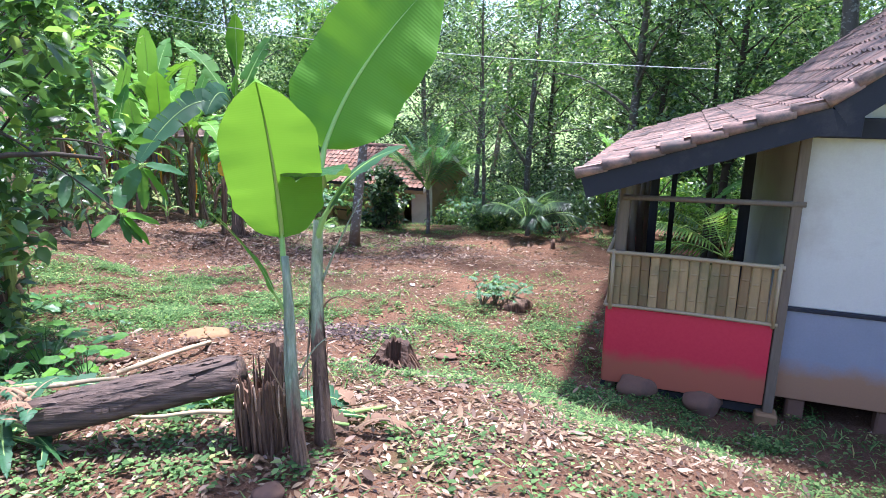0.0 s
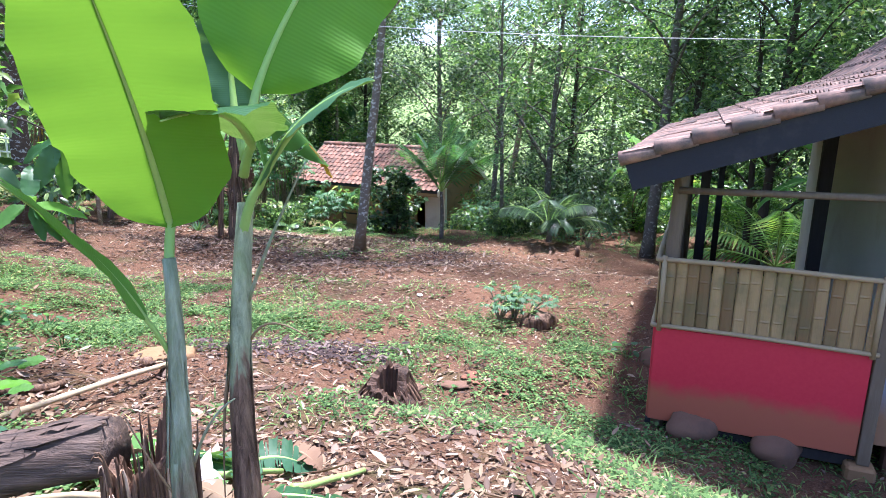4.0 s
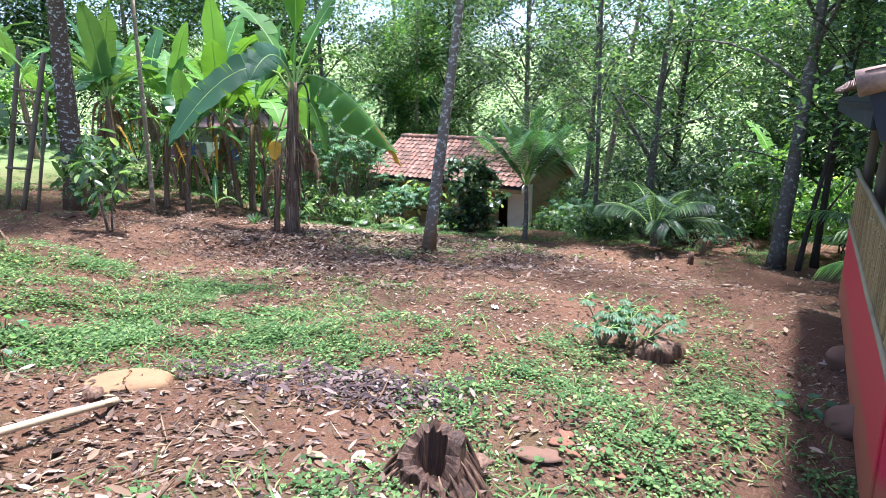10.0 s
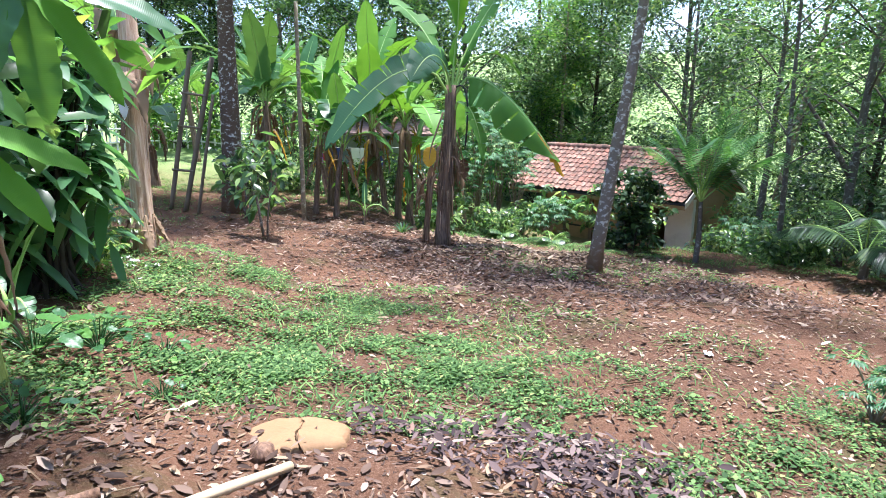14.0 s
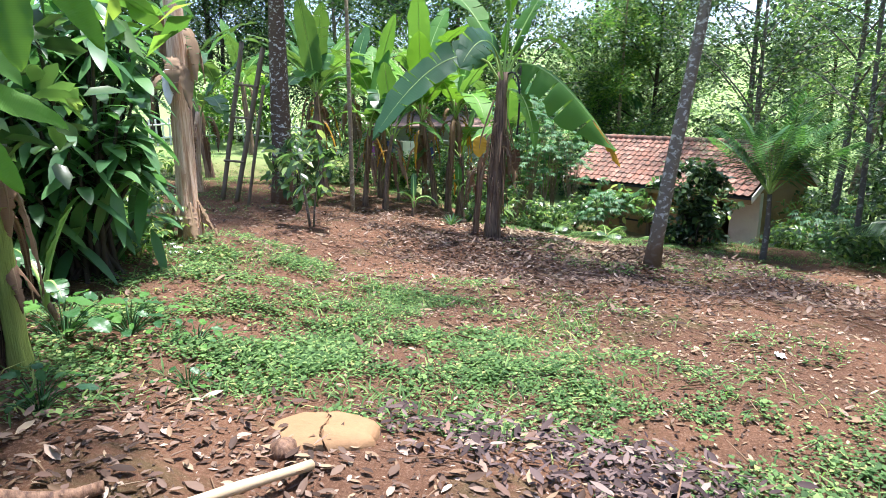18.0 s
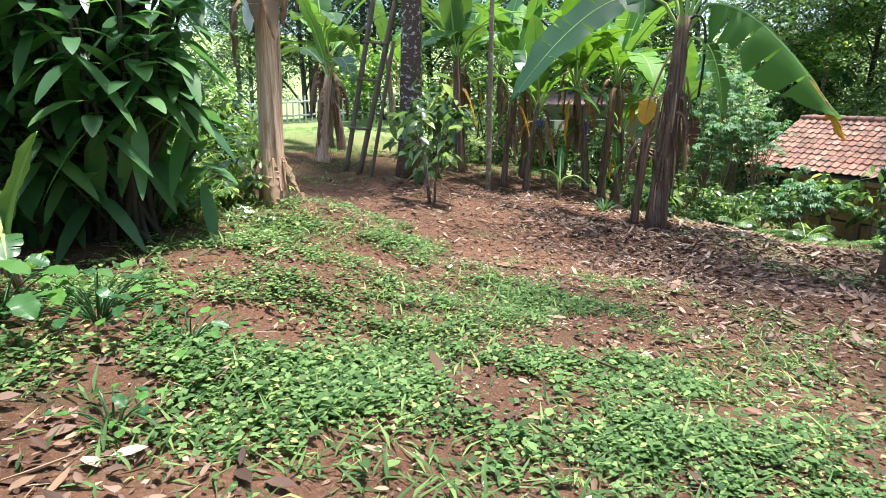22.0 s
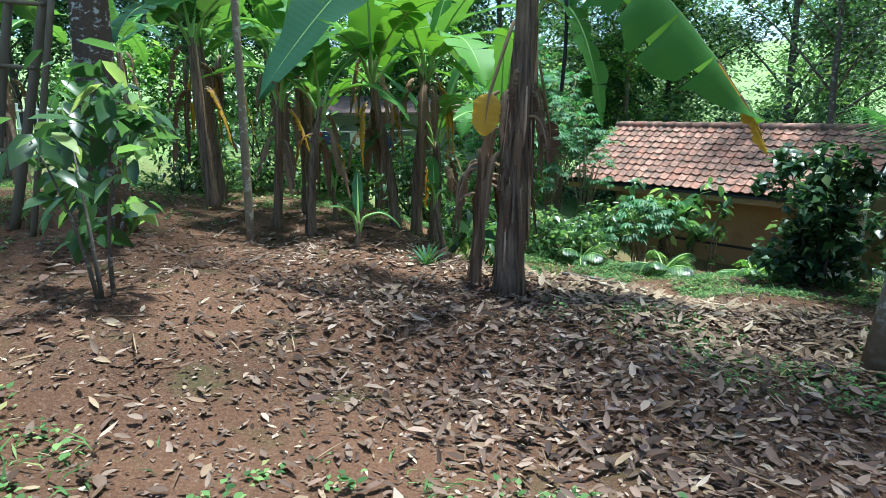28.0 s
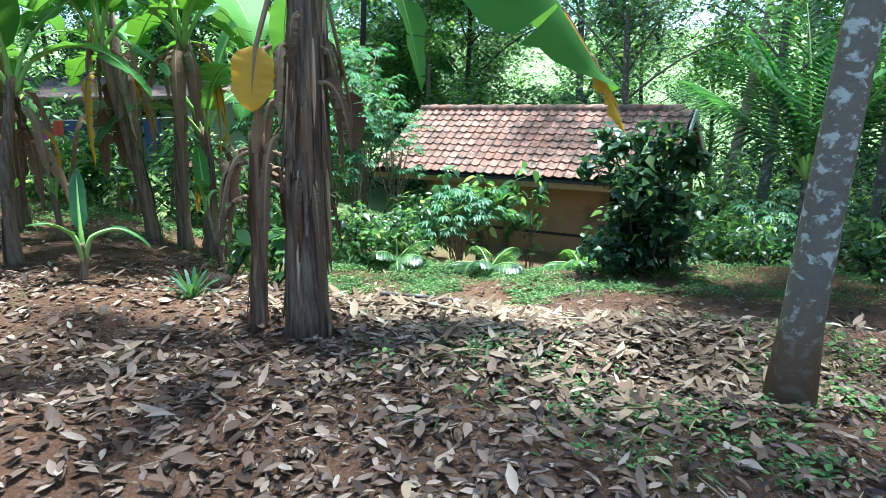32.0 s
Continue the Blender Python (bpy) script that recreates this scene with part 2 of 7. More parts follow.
M["midrib_dead"] = plain_rough("midrib_dead", (0.22, 0.14, 0.08), (0.34, 0.24, 0.14), 6.0, 0.75)
M["stem_brown"] = sheath("stem_brown", (0.055, 0.034, 0.026), (0.36, 0.24, 0.16))
M["stem_green"] = sheath("stem_green", (0.16, 0.19, 0.11), (0.34, 0.38, 0.28), (0.25, 0.33, 0.2), dry_to=0.34)
M["stem_young"] = sheath("stem_young", (0.17, 0.195, 0.11), (0.38, 0.41, 0.27), (0.27, 0.33, 0.16), dry_to=0.68)
M["stem_sprout"] = sheath("stem_sprout", (0.16, 0.2, 0.04), (0.36, 0.42, 0.1), (0.3, 0.33, 0.08))
M["stem_pale"] = sheath("stem_pale", (0.42, 0.22, 0.12), (0.86, 0.68, 0.52))
M["stem_log"] = sheath("stem_log", (0.04, 0.028, 0.023), (0.16, 0.105, 0.078), along=(0.06, 1, 1))
M["stump_rot"] = sheath("stump_rot", (0.06, 0.03, 0.02), (0.3, 0.18, 0.11))
M["stump_dark"] = sheath("stump_dark", (0.025, 0.014, 0.01), (0.15, 0.08, 0.048))
M["bark_mottled"] = bark("bark_mottled", (0.12, 0.095, 0.07), (0.25, 0.21, 0.165), (0.5, 0.48, 0.42), 0.58, 1.1, 0.9, foot=(0.17, 0.105, 0.058))
M["bark_banded"] = bark("bark_banded", (0.055, 0.036, 0.026), (0.17, 0.115, 0.08), (0.5, 0.48, 0.44), 0.6, 1.2, 0.9, foot=(0.15, 0.09, 0.055))
M["bark_grey"] = bark("bark_grey", (0.07, 0.06, 0.05), (0.2, 0.17, 0.14), (0.3, 0.29, 0.25), 0.6)
M["bark_dark"] = bark("bark_dark", (0.03, 0.024, 0.02), (0.1, 0.08, 0.06))
M["bark_pale"] = bark("bark_pale", (0.16, 0.12, 0.08), (0.38, 0.3, 0.2), (0.45, 0.4, 0.3), 0.6)
n = Nodes("bamboo")
c, rnd = n.coords(), n.add("ShaderNodeObjectInfo").outputs["Random"]
grain = n.noise(n.coords((1, 1, 0.05)), 60.0, 4.0, 0.7)
cane = n.mix(rnd, (0.2, 0.12, 0.05), (0.46, 0.32, 0.15))
cane = n.mix(n.math("MULTIPLY", grain, 0.55), cane, (0.11, 0.075, 0.035))
damp = n.ramp(n.noise(n.coords(world_space=True), 2.2, 5.0, 0.6), [(0.52, 0.0), (0.66, 0.6)])
cane = n.mix(damp, cane, (0.13, 0.12, 0.055))
M["bamboo"] = n.surface(cane, 0.55, n.bump(grain, 0.35, 0.006), specular=0.35)
M["bamboo_pale"] = plain_rough("bamboo_pale", (0.42, 0.32, 0.19), (0.56, 0.45, 0.3), 3.0, 0.5)
M["bamboo_rail"] = plain_rough("bamboo_rail", (0.3, 0.22, 0.12), (0.44, 0.34, 0.2), 3.0, 0.55, (0.18, 0.13, 0.08))
M["wood_dark"] = bark("wood_dark", (0.02, 0.02, 0.022), (0.06, 0.055, 0.055), stretch=0.1, relief=0.3)
M["board_black"] = plain_rough("board_black", (0.016, 0.017, 0.024), (0.03, 0.032, 0.042), 3.0, 0.7, (0.08, 0.07, 0.07))
M["wood_post"] = bark("wood_post", (0.1, 0.075, 0.05), (0.26, 0.2, 0.14), stretch=0.1)
M["plaster_white"] = plain_rough("plaster_white", (0.55, 0.52, 0.44), (0.66, 0.63, 0.56), 2.0, 0.85, (0.42, 0.36, 0.28))
M["plaster_mud"] = plain_rough("plaster_mud", (0.28, 0.18, 0.09), (0.4, 0.27, 0.14), 2.0, 0.9, (0.1, 0.08, 0.05))
M["plaster_pale"] = plain_rough("plaster_pale", (0.68, 0.63, 0.5), (0.8, 0.76, 0.66), 3.0, 0.85, (0.5, 0.43, 0.32))
M["tile_old"] = tile_clay("tile_old", (0.25, 0.14, 0.11), (0.42, 0.26, 0.2), (0.12, 0.095, 0.085), 0.5)
M["tile_red"] = tile_clay("tile_red", (0.35, 0.15, 0.1), (0.52, 0.29, 0.215), (0.13, 0.09, 0.07), 0.5)
M["stone"] = plain_rough("stone", (0.13, 0.07, 0.045), (0.21, 0.12, 0.08), 5.0, 0.9, (0.07, 0.05, 0.04), 0.6)
M["stone_ochre"] = plain_rough("stone_ochre", (0.22, 0.125, 0.06), (0.34, 0.205, 0.105), 4.0, 0.9, (0.14, 0.09, 0.05), 0.7)
M["clod"] = plain_rough("clod", (0.17, 0.075, 0.045), (0.27, 0.13, 0.08), 6.0, 0.95, (0.1, 0.06, 0.045), 0.8)
M["paper"] = plain_rough("paper", (0.7, 0.68, 0.66), (0.82, 0.8, 0.78), 6.0, 0.7)
M["cable"] = plain_rough("cable", (0.5, 0.5, 0.5), (0.6, 0.6, 0.6), 6.0, 0.6)
M["cloth_red"] = plain_rough("cloth_red", (0.35, 0.05, 0.05), (0.45, 0.08, 0.07), 9.0, 0.9)
M["cloth_blue"] = plain_rough("cloth_blue", (0.04, 0.05, 0.16), (0.07, 0.08, 0.24), 9.0, 0.9)
M["cloth_purple"] = plain_rough("cloth_purple", (0.25, 0.06, 0.32), (0.33, 0.1, 0.42), 9.0, 0.9)
M["plastic_grey"] = plain_rough("plastic_grey", (0.4, 0.44, 0.5), (0.5, 0.55, 0.6), 4.0, 0.45)

n = Nodes("red_paint")
c = n.coords()
worn = n.noise(c, 3.0, 6.0, 0.65)
z = n.add("ShaderNodeSeparateXYZ")
n.put(z.inputs[0], c)
mud = n.math("ADD", n.math("MULTIPLY", z.outputs[2], -3.2), n.math("MULTIPLY", worn, 0.9))
red = n.mix(n.noise(c, 40.0, 4.0), (0.5, 0.014, 0.04), (0.58, 0.035, 0.06))
red = n.mix(n.ramp(mud, [(0.6, 0.0), (2.1, 0.85)]), red, (0.34, 0.12, 0.06))
M["red_paint"] = n.surface(red, 0.55, n.bump(worn, 0.1, 0.01))

n = Nodes("plaster_grey")
c = n.coords()
worn = n.noise(c, 2.5, 6.0, 0.65)
z = n.add("ShaderNodeSeparateXYZ")
n.put(z.inputs[0], c)
grey = n.mix(worn, (0.22, 0.23, 0.27), (0.3, 0.31, 0.35))
splash = n.math("ADD", n.math("MULTIPLY", z.outputs[2], -2.4), n.math("MULTIPLY", worn, 0.9))
grey = n.mix(n.ramp(splash, [(0.5, 0.0), (1.05, 0.95)]), grey, (0.34, 0.18, 0.085))
grey = n.mix(n.math("MULTIPLY", n.noise(c, 55.0, 4.0), 0.25), grey, (0.12, 0.1, 0.09))
M["plaster_grey"] = n.surface(grey, 0.85, n.bump(worn, 0.15, 0.01), specular=0.3)

# ---- ground ----
YARD = [
    (-0.5, 2.6, 1.05), (0, 0, 1.15), (-3, 0, 1.3), (-3, 2.6, 1.05), (4, 0, 0.35), (6, 3, -0.1),
    (0.5, 6.1, -0.1), (-0.75, 2.95, 1.12), (-0.5, 2.75, 1.08), (-0.8, 2.6, 1.1), (-1.4, 2.95, 1.08), (-2.1, 3, 1.04), (-0.6, 4.5, 0.15), (-0.3, 3.8, 0.5), (-1.2, 5.2, 0.1), (0.3, 3.5, 0.4), (-2.2, 8, -0.12), (-0.8, 7.5, -0.15), (-1.5, 10, -0.42), (-2.6, 9.3, -0.27), (-2.1, 6.2, 0.1), (2.1, 5.8, -0.42), (3.4, 5.2, -0.45), (-3.3, 5.5, 0.42), (1.4, 8.3, -0.36),
    (-4, 10.5, -0.33), (-3.8, 14.1, -0.55), (-1.2, 13.4, -0.68), (3.5, 14.2, -0.95), (0.35, 16.6, -1.1), (-3.2, 12.2, -0.56),
    (-5.6, 9.2, 0.33), (-4.6, 7.2, 0.35), (-5.7, 11.6, -0.12), (5.6, 16, -1.4), (6, 9, -0.7), (-3.3, 17, -1.25),
]
AROUND = [
    (-7.6, 13.5, 0.02), (-10, 15, 0.1), (-16, 24, 0.6), (-12, 22, 0.1), (-6.9, 14.8, -0.4), (-8, 6, 0.7),
    (-8, 2, 1.2), (-1.8, 20.8, -2), (2, 21, -2.2), (-1.5, 26, -2.3), (-9, 18, -0.3), (-7, 21, -1.2),
    (-12, 12, 0.3), (-14, 18, 0.3), (10, 14, -1.6), (12, 22, -2.6), (5, 28, -2.8), (-8, 30, -1.8),
    (12, 4, -0.5), (-14, 0, 1.4), (0, -8, 1.5), (12, -8, 0.8), (-12, -10, 1.6),
]
ANCH = YARD + AROUND


def ground(x, y):
    """Height of the slope at a place, smooth between known heights, with a hill far off."""
    x, y = np.asarray(x, float), np.asarray(y, float)
    s, w = np.zeros_like(x), np.zeros_like(x)
    for ax, ay, az in ANCH:
        k = 1.0 / ((x - ax) ** 2 + (y - ay) ** 2 + 1.2) ** 2
        s, w = s + k * az, w + k
    far = np.hypot(x, y - 10)
    return s / w + np.clip(far - 34, 0, 120) * 0.13


def gz(x, y):
    return float(ground(x, y))


n = Nodes("soil")
w = n.coords(world_space=True)
broad, mid, fine = n.noise(w, 0.6, 5.0, 0.6), n.noise(w, 4.0, 6.0, 0.65), n.noise(w, 60.0, 6.0, 0.8)
soil = n.mix(mid, (0.07, 0.035, 0.021), (0.155, 0.08, 0.047))
soil = n.mix(n.ramp(broad, [(0.42, 0.0), (0.62, 1.0)]), soil, (0.175, 0.09, 0.052))
soil = n.mix(n.math("MULTIPLY", n.ramp(fine, [(0.5, 0.0), (0.62, 1.0)]), 0.6), soil, (0.27, 0.175, 0.12))
soil = n.mix(n.math("MULTIPLY", n.ramp(fine, [(0.32, 1.0), (0.45, 0.0)]), 0.75), soil, (0.035, 0.022, 0.017))
patch = n.ramp(n.noise(w, 1.3, 6.0, 0.7, 0.5), [(0.55, 0.0), (0.66, 0.5)])
soil = n.mix(patch, soil, (0.07, 0.09, 0.03))
dist = n.add("ShaderNodeVectorMath")
dist.operation = "DISTANCE"
n.put(dist.inputs[0], n.add("ShaderNodeNewGeometry").outputs["Position"])
dist.inputs[1].default_value = (0, 10, 0)
grass = n.mix(n.noise(w, 0.25, 6.0, 0.65), (0.15, 0.24, 0.075), (0.34, 0.42, 0.17))
grass = n.mix(n.math("MULTIPLY", mid, 0.5), grass, (0.05, 0.1, 0.02))
soil = n.mix(n.ramp(n.math("MULTIPLY", dist.outputs["Value"], 0.02), [(0.22, 0.0), (0.33, 1.0)]), soil, grass)
M["soil"] = n.surface(soil, 0.95, n.bump(n.math("ADD", fine, mid), 0.9, 0.03), specular=0.15)


def mesh_data(name, verts, faces, mats, smooth=False, uv=None):
    me = bpy.data.meshes.new(name)
    me.from_pydata([tuple(map(float, v)) for v in verts], [], [tuple(int(i) for i in f) for f in faces])
    for m in mats if isinstance(mats, (list, tuple)) else [mats]:
        me.materials.append(m)
    if smooth:
        me.polygons.foreach_set("use_smooth", np.ones(len(me.polygons), bool))
    if uv is not None:
        layer = me.uv_layers.new(name="UVMap")
        loops = np.zeros(len(me.loops), int)
        me.loops.foreach_get("vertex_index", loops)
        layer.data.foreach_set("uv", np.asarray(uv, float)[loops].ravel())
    me.update()
    return me


def fast_mesh(name, verts, faces, mat):
    """verts (n, 3) and faces (m, k) as arrays, all faces with k corners."""
    verts, faces = np.asarray(verts, np.float32), np.asarray(faces, np.int32)
    me = bpy.data.meshes.new(name)
    k = faces.shape[1]
    me.vertices.add(len(verts))
    me.vertices.foreach_set("co", verts.ravel())
    me.loops.add(faces.size)
    me.loops.foreach_set("vertex_index", faces.ravel())
    me.polygons.add(len(faces))
    me.polygons.foreach_set("loop_start", np.arange(0, faces.size, k, dtype=np.int32))
    me.materials.append(mat)
    me.update(calc_edges=True)
    return me


def part(name, data, parent, label="", m=None):
    ob = new(name, data)
    if parent is not None:
        ob.parent = parent
    if m is not None:
        ob.matrix_basis = m
    return tagged(ob, label) if label else ob


def thing(name, x, y, z, label, category, group="", rz=0, kind=""):
    ob = new(name)
    ob.matrix_basis = pose(x, y, z, 0, 0, rz)
    return tagged(ob, label, category, group, kind)


def bm_mesh(name, bm, mat, smooth=False):
    me = bpy.data.meshes.new(name)
    bm.to_mesh(me)
    bm.free()
    me.materials.append(mat)
    if smooth:
        me.polygons.foreach_set("use_smooth", np.ones(len(me.polygons), bool))
    return me


def box_mesh(name, size, mat, bevel=0.006, at=(0, 0, 0)):
    bm = bmesh.new()
    bmesh.ops.create_cube(bm, size=1.0)
    for v in bm.verts:
        v.co = Vector((v.co.x * size[0] + at[0], v.co.y * size[1] + at[1], v.co.z * size[2] + at[2]))
    if bevel:
        bmesh.ops.bevel(bm, geom=bm.edges[:], offset=bevel, segments=1, affect="EDGES")
    return bm_mesh(name, bm, mat)


def tube(points, radii, sides=10, lumps=0.0, seed=0):
    """Verts and faces of a tapered tube along points, closed at both ends."""
    pts = np.asarray(points, float)
    n = len(pts)
    radii = np.broadcast_to(np.asarray(radii, float), (n,))
    r = np.random.default_rng(seed)
    tan = np.gradient(pts, axis=0) if n > 1 else np.array([[0, 0, 1.0]])
    tan /= np.linalg.norm(tan, axis=1)[:, None] + 1e-9
    verts, faces = [], []
    ref = np.array([1.0, 0, 0]) if abs(tan[0][0]) < 0.9 else np.array([0, 1.0, 0])
    ang = np.linspace(0, 2 * np.pi, sides, endpoint=False)
    flute = 1 + lumps * r.normal(size=sides)
    for p, t, rad in zip(pts, tan, radii):
        a = np.cross(t, ref)
        a /= np.linalg.norm(a) + 1e-9
        b = np.cross(t, a)
        f = flute * (1 + 0.4 * lumps * r.normal(size=sides))
        verts += list(p + rad * f[:, None] * (np.cos(ang)[:, None] * a + np.sin(ang)[:, None] * b))
    for i in range(n - 1):
        for j in range(sides):
            k = (j + 1) % sides
            faces.append((i * sides + j, i * sides + k, (i + 1) * sides + k, (i + 1) * sides + j))
    faces.append(tuple(range(sides - 1, -1, -1)))
    faces.append(tuple((n - 1) * sides + j for j in range(sides)))
    return verts, faces


def tube_mesh(name, points, radii, mat, sides=10, lumps=0.0, seed=0, smooth=True):
    v, f = tube(points, radii, sides, lumps, seed)
    return mesh_data(name, v, f, mat, smooth)


def join(pieces):
    verts, faces, at = [], [], 0
    for v, f in pieces:
        verts += list(v)
        faces += [tuple(i + at for i in q) for q in f]
        at += len(v)
    return verts, faces


def curve(a, b, c, n=8):
    """Points on a quadratic curve."""
    t = np.linspace(0, 1, n)[:, None]
    a, b, c = (np.asarray(p, float) for p in (a, b, c))
    return (1 - t) ** 2 * a + 2 * t * (1 - t) * b + t**2 * c


def unit(v):
    v = np.asarray(v, float)
    return v / (np.linalg.norm(v, axis=-1, keepdims=True) + 1e-9)


def leaf_arrays(base, ahead, up, length, width, fold=0.12, curl=0.15, oval=False):
    """Many small pointed leaves at once: five corners and four triangles each, eight of both if oval, folded along the midrib and bent down at the tip."""
    base, ahead = np.asarray(base, float), unit(ahead)
    side = unit(np.cross(ahead, up))
    nrm = np.cross(side, ahead)
    L, W = np.asarray(length, float)[:, None], np.asarray(width, float)[:, None]
    if oval:
        out = [base]
        for t, w in ((0.24, 0.8), (0.62, 0.9)):
            out.append(base + ahead * L * t - side * W * 0.5 * w + nrm * (W * fold - L * curl * t * t))
        out.append(base + ahead * L - nrm * L * curl)
        for t, w in ((0.62, 0.9), (0.24, 0.8)):
            out.append(base + ahead * L * t + side * W * 0.5 * w + nrm * (W * fold - L * curl * t * t))
        for t in (0.28, 0.66):
            out.append(base + ahead * L * t - nrm * L * curl * t * t)
        verts = np.stack(out, 1).reshape(-1, 3)
        i = np.arange(len(base))[:, None] * 8
        tris = ((0, 1, 6), (1, 2, 7), (1, 7, 6), (2, 3, 7), (3, 4, 7), (7, 4, 6), (4, 5, 6), (5, 0, 6))
        return verts, np.concatenate([i + list(q) for q in tris], 1).reshape(-1, 3)
    mid = base + ahead * L * 0.45 - nrm * L * 0.02
    tip = base + ahead * L - nrm * L * curl
    left = base + ahead * L * 0.4 + side * W * 0.5 + nrm * W * fold
    right = base + ahead * L * 0.4 - side * W * 0.5 + nrm * W * fold
    verts = np.stack([base, right, tip, left, mid], 1).reshape(-1, 3)
    i = np.arange(len(base))[:, None] * 5
    faces = np.concatenate([i + [0, 1, 4], i + [1, 2, 4], i + [2, 3, 4], i + [3, 0, 4]], 1).reshape(-1, 3)
    return verts, faces


def rand_dirs(r, n, flat=0.5, droop=0.2):
    a = r.uniform(0, 2 * np.pi, n)
    return unit(np.stack([np.cos(a), np.sin(a), r.normal(-droop, flat, n)], 1))


def clump_points(r, centres, radius, each, squash=0.7):
    c = np.repeat(np.asarray(centres, float), each, 0)
    d = unit(r.normal(size=(len(c), 3))) * (r.uniform(0.15, 1, len(c)) ** 0.5)[:, None] * np.repeat(np.broadcast_to(radius, len(centres)), each)[:, None]
    d[:, 2] *= squash
    return c + d


def leaf_cloud(name, r, centres, radius, each, size, mat, ratio=0.42, flat=0.5, droop=0.25, squash=0.7, curl=0.2, oval=False, simple=False):
    p = clump_points(r, centres, radius, each, squash)
    n = len(p)
    length = size * r.uniform(0.6, 1.25, n)
    ups = unit(np.stack([r.normal(0, 0.45, n), r.normal(0, 0.45, n), np.ones(n)], 1))
    width = length * ratio * r.uniform(0.8, 1.2, n)
    if simple:
        ahead = unit(rand_dirs(r, n, flat, droop))
        side = unit(np.cross(ahead, ups)) * width[:, None] * 0.5
        lift = np.cross(side, ahead) * 0.5
        mid = p + ahead * (length * 0.42)[:, None]
        v = np.stack([p, mid - side + lift, p + ahead * length[:, None], mid + side + lift], 1).reshape(-1, 3)
        i = np.arange(n)[:, None] * 4
        f = np.concatenate([i + [0, 1, 2], i + [0, 2, 3]], 1).reshape(-1, 3)
    else:
        v, f = leaf_arrays(p, rand_dirs(r, n, flat, droop), ups, length, width, curl=curl, oval=oval)
    return fast_mesh(name, v, f, mat)


# the ground sheet
def spread(a, b, step, reach):
    inner = np.arange(a, b + step / 2, step)
    grow = step * np.cumsum(1.22 ** np.arange(1, 60))
    return np.concatenate([a - grow[grow < reach][::-1], inner, b + grow[grow < reach]])


gxs, gys = spread(-10, 8, 0.11, 900), spread(-1, 18, 0.11, 900)
GX, GY = np.meshgrid(gxs, gys)
GZ = ground(GX, GY)
near = np.exp(-((np.hypot(GX + 1.5, GY - 8) / 14) ** 4))
bumps = np.zeros_like(GZ)
for f, a in ((0.5, 0.05), (1.3, 0.03), (3.1, 0.016), (6.5, 0.01)):
    for k in range(3):
        th, ph = rng.uniform(0, 6.28), rng.uniform(0, 6.28)
        bumps += a / 2 * np.sin(6.28 * f * 0.5 * (GX * np.cos(th) + GY * np.sin(th)) + ph + 1.5 * np.sin(0.9 * GX * f * np.sin(th)))
GZ = GZ + bumps * near
ny, nx = GX.shape
idx = np.arange(ny * nx).reshape(ny, nx)
faces = np.stack([idx[:-1, :-1], idx[:-1, 1:], idx[1:, 1:], idx[1:, :-1]], -1).reshape(-1, 4)
me = fast_mesh("ground", np.stack([GX, GY, GZ], -1).reshape(-1, 3), faces, M["soil"])
me.polygons.foreach_set("use_smooth", np.ones(len(me.polygons), bool))
tagged(new("ground", me), "sloping red-brown earth yard with worn soil and moss", "ground", kind="structure")


def sheet_z(x, y):
    """Height of the ground sheet itself, bumps included."""
    x, y = np.asarray(x, float), np.asarray(y, float)
    i = np.clip(np.searchsorted(gxs, x) - 1, 0, nx - 2)
    j = np.clip(np.searchsorted(gys, y) - 1, 0, ny - 2)
    u = np.clip((x - gxs[i]) / (gxs[i + 1] - gxs[i]), 0, 1)
    v = np.clip((y - gys[j]) / (gys[j + 1] - gys[j]), 0, 1)
    return (GZ[j, i] * (1 - u) + GZ[j, i + 1] * u) * (1 - v) + (GZ[j + 1, i] * (1 - u) + GZ[j + 1, i + 1] * u) * v


def sz(x, y):
    return float(sheet_z(x, y))

# ---- the near hut: veranda of bamboo and red board, plastered wall, tiled roof ----
HUT_ORIGIN, HUT_TURN = (2.06, 5.88), math.degrees(math.atan2(-0.4128, 0.9108))   # local x along the gable, local y along the eave
hut = thing("house", HUT_ORIGIN[0], HUT_ORIGIN[1], 0.0, "white plastered house with red and bamboo veranda and old tiles", "house", rz=HUT_TURN)


def hut_box(name, x0, x1, y0, y1, z0, z1, mat, parent=None, label="", bevel=0.006):
    me = box_mesh(name, (x1 - x0, y1 - y0, z1 - z0), mat, bevel)
    return part(name, me, parent or hut, label, pose((x0 + x1) / 2, (y0 + y1) / 2, (z0 + z1) / 2))


LEN = 1.53
red = hut_box("red_panel", -0.03, LEN - 0.05, -0.01, 0.012, -0.22, 0.6, M["red_paint"], label="red painted board faded and muddy at the foot")
red_side = hut_box("red_panel", -0.045, -0.022, 0.015, 4.6, -0.22, 0.6, M["red_paint"])


